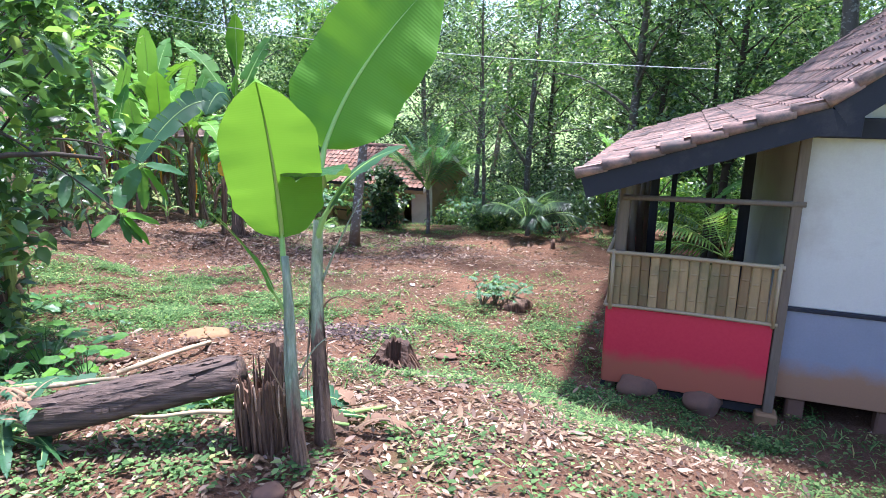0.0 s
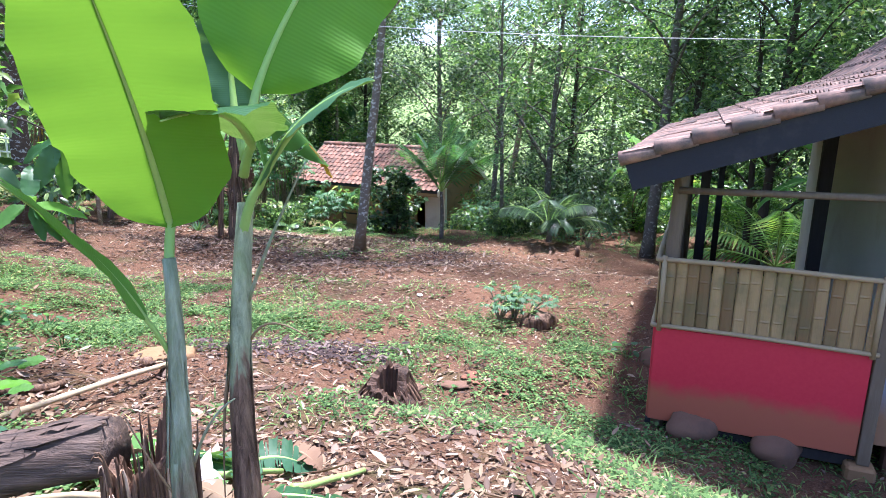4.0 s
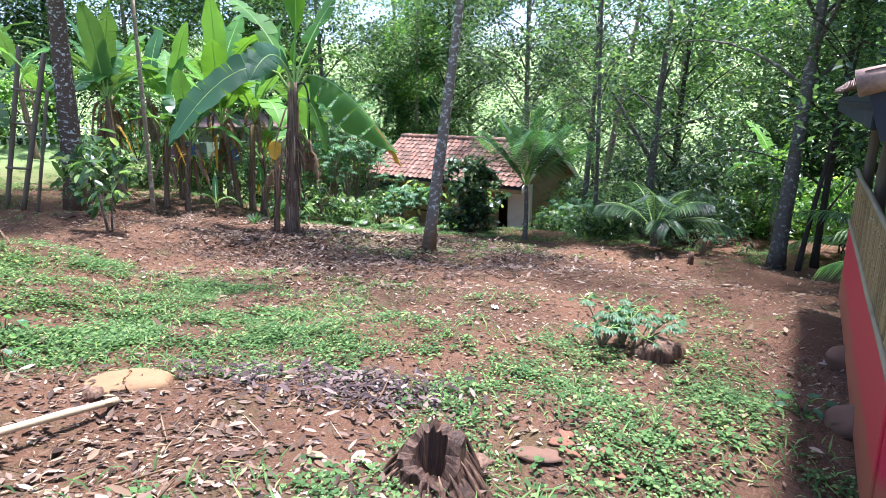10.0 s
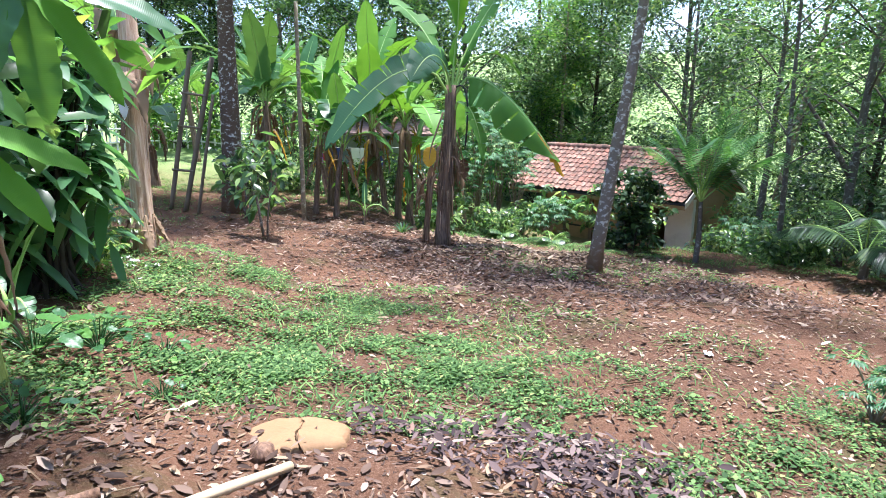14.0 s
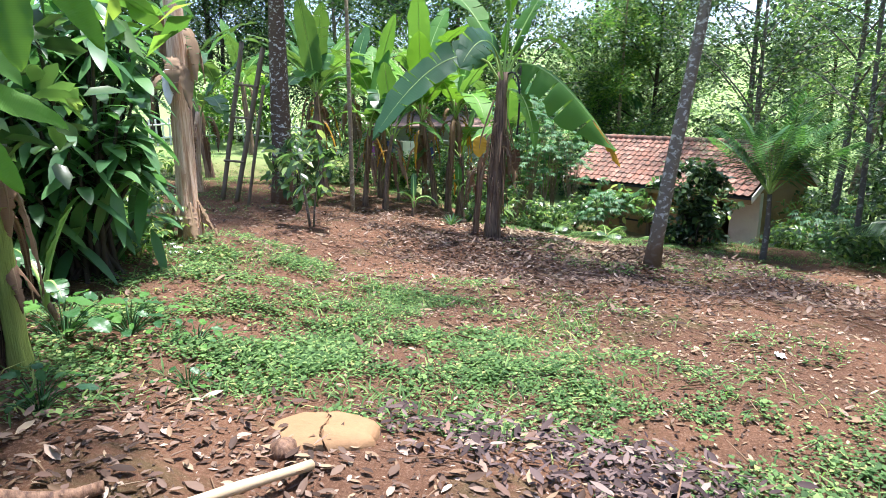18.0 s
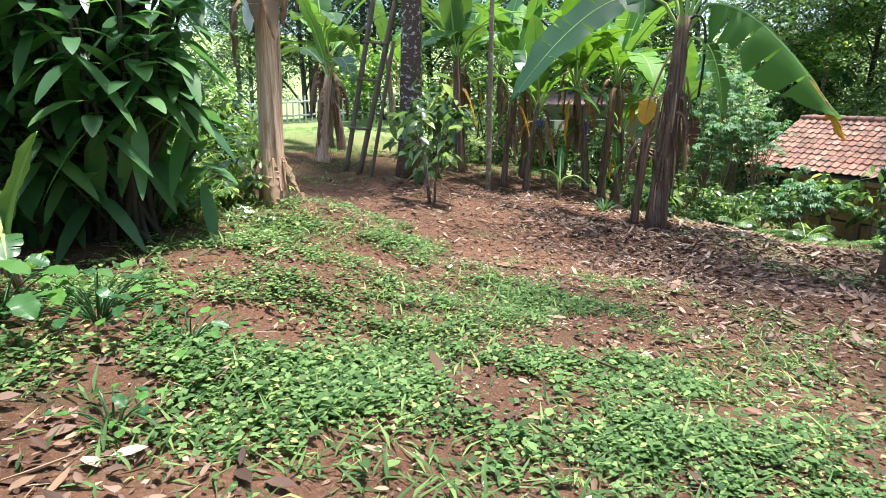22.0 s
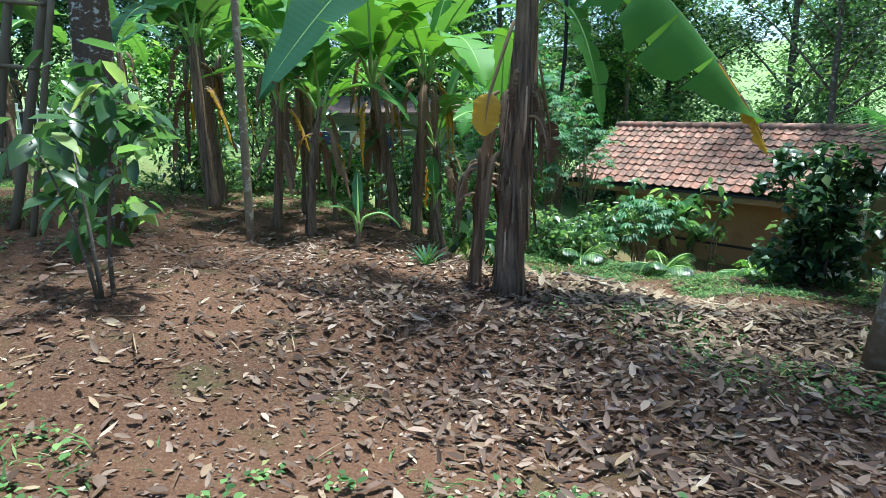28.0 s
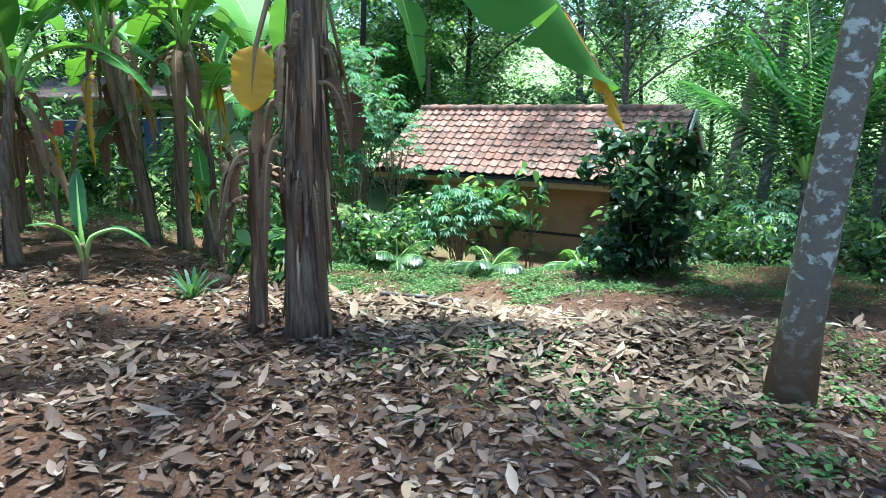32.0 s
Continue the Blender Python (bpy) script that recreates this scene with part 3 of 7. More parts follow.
def bamboo_slat(width, height, seed):
    """A split bamboo slat: a shallow arc with two or three node ridges."""
    r = random.Random(seed)
    zs = sorted([0, height] + [height * k for k in (0.3 + r.uniform(-0.1, 0.1), 0.72 + r.uniform(-0.08, 0.08))])
    rows = []
    for z in zs:
        if 0 < z < height:
            rows += [(z - 0.012, 0.0), (z, 0.006), (z + 0.012, 0.0)]
        else:
            rows.append((z, 0.0))
    verts, faces = [], []
    cols = 5
    for z, swell in rows:
        for k in range(cols):
            a = math.pi * (k / (cols - 1))
            verts.append((-math.cos(a) * width / 2, -math.sin(a) * (0.014 + swell), z))
    for i in range(len(rows) - 1):
        for k in range(cols - 1):
            p = i * cols + k
            faces.append((p, p + 1, p + cols + 1, p + cols))
        faces.append((i * cols + cols - 1, i * cols, (i + 1) * cols, (i + 1) * cols + cols - 1))
    return mesh_data("bamboo_slat", verts, faces, M["bamboo"])


slats = [bamboo_slat(0.085, 0.54, k) for k in range(5)]
count = 17
for k in range(count):
    x = 0.04 + (LEN - 0.11) * k / (count - 1)
    part("bamboo_slat", slats[k % 5], hut, m=pose(x, 0.0 - 0.004 * (k % 3), 0.62, 0, random.uniform(-1.4, 1.4), 0))
for k in range(46):
    part("bamboo_slat", slats[k % 5], hut, m=pose(-0.03, 0.07 + 0.098 * k, 0.62, 0, 0, -90) @ pose(0, 0, 0, 0, random.uniform(-1.4, 1.4), 0))
for z, r in ((1.17, 0.021), (0.62, 0.018)):
    pts = [(x, -0.028, z + 0.006 * math.sin(3 * x)) for x in np.linspace(-0.05, LEN - 0.02, 8)]
    part("bamboo_rail", tube_mesh("bamboo_rail", pts, r, M["bamboo_rail"], 8), hut)
    pts = [(-0.05, y, z + 0.006 * math.sin(3 * y)) for y in np.linspace(-0.03, 4.6, 10)]
    part("bamboo_rail", tube_mesh("bamboo_rail", pts, r, M["bamboo_rail"], 8), hut)
for k, x in enumerate((0.0, LEN - 0.06)):
    part("bamboo_edge", tube_mesh("bamboo_edge", [(x, -0.03, 0.58), (x, -0.03, 1.2)], 0.02, M["bamboo_rail"], 8), hut)
# posts of the veranda
for x, y, r, top in ((0.06, 0.06, 0.055, 1.95), (0.06, 1.5, 0.05, 1.95), (0.06, 3.0, 0.05, 1.95), (0.06, 4.5, 0.05, 1.95)):
    pts = [(x + 0.012 * math.sin(4 * z), y, z) for z in np.linspace(gz(*(Matrix.Rotation(radians(HUT_TURN), 2) @ Vector((x, y)) + Vector(HUT_ORIGIN))) - 0.05, top + 0.2 * x, 8)]
    part("post", tube_mesh("post", pts, r, M["wood_post"], 9, 0.05, int(y * 10)), hut, "rough round wooden post")
hut_box("post", LEN - 0.04, LEN + 0.045, -0.02, 0.06, -0.28, 2.5, M["wood_post"])
hut_box("post_foot", LEN - 0.11, LEN + 0.09, -0.07, 0.11, -0.72, -0.283, M["stone_ochre"], label="short brown block under the corner post", bevel=0.02)
hut_box("post", 1.2, 1.31, 1.5, 1.6, -0.4, 2.35, M["wood_dark"])
hut_box("post", 0.42, 0.5, 4.45, 4.55, -0.4, 2.1, M["wood_dark"])
hut_box("post", 0.2, 0.3, 2.3, 2.4, -0.4, 2.0, M["wood_dark"])
part("rail", tube_mesh("rail", [(0.05, -0.01, 1.72), (0.8, -0.012, 1.735), (1.6, -0.01, 1.75)], 0.026, M["wood_post"], 8), hut, "grey wooden cross rail")
part("floor_bearer", box_mesh("floor_bearer", (1.6, 0.09, 0.09), M["wood_dark"]), hut, m=pose(0.75, 0.1, -0.3))
hut_box("veranda_floor", 0.0, 1.5, 0.05, 4.6, -0.12, -0.07, M["bamboo"])
# plastered walls, with thickness
wall = hut_box("wall", 1.58, 6.6, 0.1, 0.22, 0.77, 2.62, M["plaster_white"], label="white plastered gable wall with specks", bevel=0.01)
hut_box("plinth", 1.57, 6.6, 0.09, 0.23, -0.15, 0.765, M["plaster_grey"], label="grey painted lower wall muddy at the foot", bevel=0.01)
hut_box("plinth_ledge", 1.565, 6.62, 0.07, 0.09, 0.735, 0.775, M["board_black"])
hut_box("wall", 1.58, 1.7, 0.235, 5.0, -0.15, 2.6, M["plaster_white"], bevel=0.01)
hut_box("wall", 6.48, 6.6, 0.235, 5.0, -0.15, 2.6, M["plaster_white"], bevel=0.01)
hut_box("wall", 1.72, 6.46, 4.88, 5.0, -0.15, 2.6, M["plaster_white"], bevel=0.01)
hut_box("tie_beam", 1.46, 6.6, 0.02, 0.1, 2.33, 2.5, M["board_black"])
v, f = [(1.55, 0.06, 2.62), (6.6, 0.06, 2.62), (4.1, 0.06, 4.35), (1.55, 0.14, 2.62), (6.6, 0.14, 2.62), (4.1, 0.14, 4.35)], [(0, 1, 2), (5, 4, 3), (0, 3, 4, 1), (1, 4, 5, 2), (2, 5, 3, 0)]
part("gable", mesh_data("gable", v, f, M["board_black"]), hut, "dark boarded gable")
for k in range(7):
    hut_box("foundation_post", 1.7 + 0.75 * k, 1.86 + 0.75 * k, 0.12, 0.26, -0.62 if k < 3 else -0.5, -0.152, M["stone"], bevel=0.02)

hut_box("barge_joint", 1.46, 1.86, -0.328, -0.293, 2.36, 2.58, M["board_black"])
# roof: lean-to over the veranda, steeper above the house
EAVE, KINK, RIDGE = (-0.33, 1.95), (1.62, 2.62), (4.1, 4.6)


def roof_slab(name, a, b, y0, y1, thick, mat, drop=0.0):
    dx, dz = b[0] - a[0], b[1] - a[1]
    ln = math.hypot(dx, dz)
    nx_, nz_ = -dz / ln, dx / ln
    p = [(a[0] - nx_ * drop, a[1] - nz_ * drop), (b[0] - nx_ * drop, b[1] - nz_ * drop)]
    q = [(x - nx_ * thick, z - nz_ * thick) for x, z in p]
    v = [(x, y, z) for y in (y0, y1) for x, z in (p[0], p[1], q[1], q[0])]
    return mesh_data(name, v, [(0, 1, 2, 3), (7, 6, 5, 4), (0, 4, 5, 1), (1, 5, 6, 2), (2, 6, 7, 3), (3, 7, 4, 0)], mat)


for a, b in ((EAVE, KINK), (KINK, RIDGE)):
    part("roof_deck", roof_slab("roof_deck", a, b, -0.28, 5.2, 0.03, M["wood_dark"], 0.06), hut)
    part("barge_board", roof_slab("barge_board", a, b, -0.33, -0.29, 0.2, M["board_black"], 0.02), hut, "black painted barge board")
part("roof_deck", roof_slab("roof_deck", RIDGE, (6.9, 2.36), -0.28, 5.2, 0.03, M["wood_dark"], 0.03), hut)
part("fascia", box_mesh("fascia", (0.03, 5.4, 0.15), M["board_black"]), hut, m=pose(EAVE[0] + 0.05, 2.45, EAVE[1] - 0.09))


def tile_mesh(name, w, h, mat, sag=0.03):
    """A curved clay pan tile with a rolled edge and a thick lip."""
    prof = [(-0.5, 0.012), (-0.36, 0.03), (-0.2, 0.012), (0.0, -0.006), (0.25, -0.004), (0.42, 0.012), (0.54, 0.028)]
    verts, faces = [], []
    for y, lift in ((0, 0.026), (h * 1.18, 0.0)):
        for d in (0.0, -0.014):
            verts += [(px * w, y, pz + lift + d) for px, pz in prof]
    k = len(prof)
    for i in range(k - 1):
        faces += [(i, i + 1, 2 * k + i + 1, 2 * k + i), (k + i + 1, k + i, 3 * k + i, 3 * k + i + 1), (i + 1, i, k + i, k + i + 1)]
    return mesh_data(name, verts, faces, mat)


def tiled(parent, a, b, y0, y1, w, h, mat, near_y, name="roof_tile", seed=0, flip=False):
    """Tiles in courses up the slope from a to b; those with y under near_y are parts, the rest one joined mesh."""
    r = random.Random(seed)
    dx, dz = b[0] - a[0], b[1] - a[1]
    ln, ang = math.hypot(dx, dz), math.degrees(math.atan2(dz, dx))
    me = tile_mesh(name, w, h, mat)
    rest, rows, cols = [], int(ln / h) + 1, int((y1 - y0) / w)
    base_v = [tuple(v.co) for v in me.vertices]
    base_f = [tuple(p.vertices) for p in me.polygons]
    for i in range(rows):
        for j in range(cols):
            s = min(i * h, ln - h)
            y = y0 + (j + 0.5) * w + r.uniform(-0.006, 0.006)
            m = pose(a[0] + dx * s / ln, y, a[1] + dz * s / ln + 0.012) @ pose(0, 0, 0, 0, -ang, 0) @ pose(0, 0, r.uniform(0, 0.006), r.uniform(-1, 1), r.uniform(-1.2, 1.2), -90 + r.uniform(-1.6, 1.6))
            if y < near_y:
                part(name, me, parent, m=m)
            else:
                rest.append(([m @ Vector(v) for v in base_v], base_f))
    if rest:
        v, f = join(rest)
        ob = part("tile_cover", mesh_data("tile_cover", v, f, mat), parent)
        tagged(ob, kind="stuff")


tiled(hut, EAVE, KINK, -0.36, 5.2, 0.21, 0.235, M["tile_old"], 2.4, seed=1)
tiled(hut, KINK, RIDGE, -0.36, 5.2, 0.21, 0.235, M["tile_old"], 1.2, seed=2)
for a, b in ((EAVE, KINK), (KINK, RIDGE)):
    a, b = np.array((a[0], -0.335, a[1])), np.array((b[0], -0.335, b[1]))
    up = unit(np.cross(np.array([0, -1.0, 0]), b - a))
    n_ = int(np.linalg.norm(b - a) / 0.24)
    for k in range(n_):
        p0, p1 = a + (b - a) * (k - 0.12) / n_ + up * 0.03, a + (b - a) * (k + 1.0) / n_ + up * 0.008
        jog = np.array([0, random.uniform(-0.008, 0.008), random.uniform(-0.004, 0.006)])
        part("verge_tile", tube_mesh("verge_tile", [p0 + jog, (p0 + p1) / 2 + jog, p1 + jog], [0.055, 0.05, 0.043], M["tile_old"], 10, 0.03, k), hut)
part("ridge_tile", tube_mesh("ridge_tile", [(RIDGE[0], y, RIDGE[1] + 0.03) for y in np.linspace(-0.36, 5.2, 12)], 0.09, M["tile_old"], 10), hut)
# pad stones under the veranda


def boulder(name, x, y, r, flat, mat, label, category="stone", seed=0, sink=0.25, stretch=(1, 1), group="", turn=0, top=9.0, rough=0.28):
    bm = bmesh.new()
    bmesh.ops.create_icosphere(bm, subdivisions=3, radius=1)
    rr = random.Random(seed)
    off = Vector((rr.uniform(0, 50), rr.uniform(0, 50), rr.uniform(0, 50)))
    for v in bm.verts:
        d = 1 + rough * noise.noise(v.co * 1.1 + off) + 0.3 * rough * noise.noise(v.co * 3.4 + off)
        d *= 1 - 0.5 * rough * abs(noise.noise(v.co * 2.1 - off))
        v.co = Vector((v.co.x * r * stretch[0] * d, v.co.y * r * stretch[1] * d, min(v.co.z * flat * d, top * flat * (1 + 0.25 * noise.noise(v.co * 2.5 + off))) * r))
    ob = new(name, bm_mesh(name, bm, mat, True))
    ob.matrix_basis = pose(x, y, sz(x, y) + r * flat * (1 - 2 * sink) * 0.8, 0, 0, turn)
    return tagged(ob, label, category, group)


for k, (s, o, r) in enumerate(((0.32, 0.02, 0.2), (0.95, 0.05, 0.21), (-0.02, 1.3, 0.18), (0.0, 2.7, 0.18))):
    p = Matrix.Rotation(radians(HUT_TURN), 2) @ Vector((s, o)) + Vector(HUT_ORIGIN)
    boulder("pad_stone", p.x, p.y, r, 0.72, M["stone"], "rounded brown boulder propping the veranda floor", "stone", k, 0.2, (1.1, 0.9), "pad stones of the house")

# ---- the far house on the lower terrace ----
FX0, FX1, FY, FB = -4.35, 1.48, 21.4, -2.35
far_house = thing("house", -1.786, 21.833, FB, "low mud-walled house with sunlit red tiles on lower ground", "house", rz=-30.2)


def far_box(name, x0, x1, y0, y1, z0, z1, mat, label="", bevel=0.01):
    return part(name, box_mesh(name, (x1 - x0, y1 - y0, z1 - z0), mat, bevel), far_house, label, pose((x0 + x1) / 2 + 1.3, (y0 + y1) / 2 - FY, (z0 + z1) / 2 - FB))


FE, FR = (21.35, -0.505), (23.22, 0.627)     # eave and ridge: y, z
far_box("wall", -3.3, 0.35, 21.9, 22.05, FB - 0.1, -0.5, M["plaster_mud"], "brown mud-plastered wall")
far_box("wall", -3.3, -3.15, 22.06, 24.6, FB - 0.1, -0.5, M["plaster_mud"])
far_box("wall", 0.55, 1.3, 22.2, 22.35, FB - 0.1, -0.5, M["plaster_pale"], "pale plastered corner wall")
far_box("wall", 1.15, 1.3, 22.36, 24.6, FB - 0.1, -0.5, M["plaster_mud"])
far_box("wall", -3.3, 1.3, 24.62, 24.77, FB - 0.1, -0.5, M["plaster_mud"])
far_box("wall_seam", -3.28, 0.33, 21.885, 21.9, -1.62, -1.57, M["wood_dark"], bevel=0)
for x in (-3.32, -1.6, 0.36):
    far_box("post", x - 0.05, x + 0.05, 21.82, 21.9, FB - 0.1, -0.52, M["wood_post"])
far_box("plinth", -3.4, 1.4, 21.8, 21.9, FB - 0.15, FB + 0.22, M["stone"])


def far_roof(name, a, b, x0, x1, thick, mat, drop=0.0):
    dy, dz = b[0] - a[0], b[1] - a[1]
    v = [(x + 1.3, y - FY, z - FB - d) for x in (x0, x1) for (y, z), d in ((a, drop), (b, drop), (b, drop + thick), (a, drop + thick))]
    return part(name, mesh_data(name, v, [(3, 2, 1, 0), (4, 5, 6, 7), (0, 1, 5, 4), (1, 2, 6, 5), (2, 3, 7, 6), (3, 0, 4, 7)], mat), far_house)


FRB = (25.1, -0.505)
far_roof("roof_deck", FE, FR, FX0, FX1, 0.04, M["wood_dark"], 0.02)
far_roof("roof_back", FR, FRB, FX0, FX1, 0.06, M["tile_red"])
for x in (FX0 - 0.02, FX1 + 0.005):
    far_roof("barge_board", FE, FR, x, x + 0.03, 0.16, M["plaster_pale"], -0.03)
    far_roof("barge_board", FR, FRB, x, x + 0.03, 0.16, M["plaster_pale"], -0.03)
far_box("fascia", FX0, FX1, FE[0] + 0.02, FE[0] + 0.05, FE[1] - 0.17, FE[1] - 0.03, M["bamboo"])
v = [(x + 1.3, y - FY, z - FB) for x in (1.16, 1.29) for y, z in ((22.2, -0.5), (FR[0], 0.5), (24.6, -0.5))]
part("gable", mesh_data("gable", v, [(0, 1, 2), (5, 4, 3), (0, 3, 4, 1), (1, 4, 5, 2), (2, 5, 3, 0)], M["plaster_mud"]), far_house)
me = tile_mesh("roof_tile", 0.19, 0.215, M["tile_red"])
slope = math.hypot(FR[0] - FE[0], FR[1] - FE[1])
ang = math.degrees(math.atan2(FR[1] - FE[1], FR[0] - FE[0]))
for i in range(10):
    for j in range(30):
        s = i * 0.215
        m = pose(FX0 + 0.11 + 0.193 * j + 1.3, FE[0] + (FR[0] - FE[0]) * s / slope - FY, FE[1] + (FR[1] - FE[1]) * s / slope - FB + 0.02) @ pose(0, 0, 0, ang, 0, 0) @ pose(0, 0, random.uniform(0, 0.008), random.uniform(-1.5, 1.5), random.uniform(-1.5, 1.5), random.uniform(-2, 2))
        part("roof_tile", me, far_house, m=m)
ridge_me = tube_mesh("ridge_tile", [(-0.2, 0, 0), (0.2, 0, 0.012)], [0.085, 0.095], M["tile_red"], 10)
for j in range(15):
    part("ridge_tile", ridge_me, far_house, m=pose(FX0 + 0.2 + 0.375 * j + 1.3, FR[0] - FY, FR[1] - FB + 0.02, 0, 0, random.uniform(-2, 2)))

# ---- banana plants ----


def blade(plant, base, ctrl, tip, width, up, mat, rib_mat, tear=0.0, fold=0.18, seed=0, label="", rib=0.014, stalk=None, ragged=0.04, name="leaf", crumple_=0.0):
    """A banana leaf: a blade on a curved midrib, feathered, creased along the middle, torn into strips where tear > 0."""
    r = np.random.default_rng(seed)
    n = 26
    pts = curve(base, ctrl, tip, n)
    tan = unit(np.gradient(pts, axis=0))
    side = unit(np.cross(tan, np.asarray(up, float)))
    nrm = np.cross(side, tan)
    t = np.linspace(0, 1, n)
    prof = np.clip(t / 0.22, 0, 1) ** 0.55 * np.clip((1 - t) / 0.3, 0, 1) ** 0.6
    verts, uv = [pts[i] for i in range(n)], [(t[i], 0.5) for i in range(n)]
    faces = []
    across = [0.36, 0.7, 1.0]
    for sgn in (1, -1):
        if tear > 0:
            cuts = [0]
            while cuts[-1] < n - 1:
                cuts.append(min(n - 1, cuts[-1] + int(r.integers(1, 2 + int(7 * (1 - tear))))))
            strips = [(a, b) for a, b in zip(cuts[:-1], cuts[1:]) if r.random() > tear * 0.1]
        else:
            strips = [(0, n - 1)]
        for a, b in strips:
            droop = fold + (r.normal(0, 0.4 * tear) if tear else 0)
            at, m = len(verts), len(across)
            for i in range(a, b + 1):
                w = width / 2 * prof[i] * (1 + ragged * r.normal() * (1 if 2 < i < n - 3 else 0.3))
                wave = 0.02 * width * math.sin(i * 1.7 + seed) + 0.05 * width * math.sin(i * 0.5 + seed * 2) + crumple_ * width * r.normal()
                cut = bool(tear) and i in (a, b) and 0 < i < n - 1
                for k in across:
                    p = pts[i] + side[i] * sgn * w * k * (0.94 if cut else 1.0) * math.cos(droop) + nrm[i] * (w * (0.25 * k - 0.9 * abs(droop) * k * k * (1 if droop > 0 else -1)) * 0.8 + wave * k * k)
                    if cut:
                        p = p + tan[i] * (0.025 * width * (1 if i == a else -1)) * k
                    verts.append(p)
                    uv.append((t[i], 0.5 + 0.5 * sgn * k))
            for i in range(b - a):
                for k in range(m):
                    p = at + i * m + k
                    q = (a + i, p, p + m, a + i + 1) if k == 0 else (p - 1, p, p + m, p + m - 1)
                    faces.append(q if sgn < 0 else q[::-1])
    ob = part(name, mesh_data(name, verts, faces, mat, True, uv), plant, label)
    ribs = list(pts - nrm * 0.004)
    if stalk is not None:
        ribs = list(curve(stalk, (np.asarray(stalk) + np.asarray(base)) / 2 + np.asarray(up) * 0.03, base, 6)[:-1]) + ribs
    rad = np.linspace(rib * 1.3, rib * 0.18, len(ribs))
    part("midrib", tube_mesh("midrib", ribs, rad, rib_mat, 6), ob)
    return ob


def pseudostem(plant, height, r0, r1, mat, lean=(0, 0), seed=0, lumps=0.07, skirt=True, sides=16, name="pseudostem", label="", flap=None):
    zs = np.linspace(-0.06, height, 14)
    t = np.clip(zs / height, 0, 1)
    pts = np.stack([lean[0] * t**1.4 + 0.01 * np.sin(5 * t + seed), lean[1] * t**1.4 + 0.01 * np.cos(4 * t + seed), zs], 1)
    rad = r0 + (r1 - r0) * t
    rad = rad * (1 + 0.22 * np.exp(-(t / 0.06) ** 2))
    stem = part(name, tube_mesh(name, pts, rad, mat, sides, lumps, seed), plant, label)
    if skirt:
        # dry sheath flaps peeling off the stem
        r = np.random.default_rng(seed + 50)
        for k in range(int(skirt) if skirt is not True else 7):
            z0, a = r.uniform(0.1, 0.8) * height, r.uniform(0, 6.28)
            i = min(13, int(z0 / height * 13))
            c, rr = pts[i], rad[i] * 1.03
            ln = r.uniform(0.2, 0.6) * height * 0.6
            w = r.uniform(0.25, 0.6)
            vs, fs = [], []
            for m in range(5):
                z = max(0.03, z0 - ln * m / 4)
                j = min(13, max(0, int(z / height * 13)))
                out = 1.02 + 0.22 * (m / 4) ** 2 * r.uniform(0.3, 1.3)
                for h in (-w / 2, -w / 6, w / 6, w / 2):
                    vs.append((pts[j][0] + rad[j] * out * math.cos(a + h * (1 - m * 0.12)), pts[j][1] + rad[j] * out * math.sin(a + h * (1 - m * 0.12)), z))
            for m in range(4):
                for h in range(3):
                    p = m * 4 + h
                    fs.append((p, p + 1, p + 5, p + 4))
            part("sheath", mesh_data("sheath", vs, fs, flap if flap and k % 3 else mat, True), stem)
    return pts[-1]


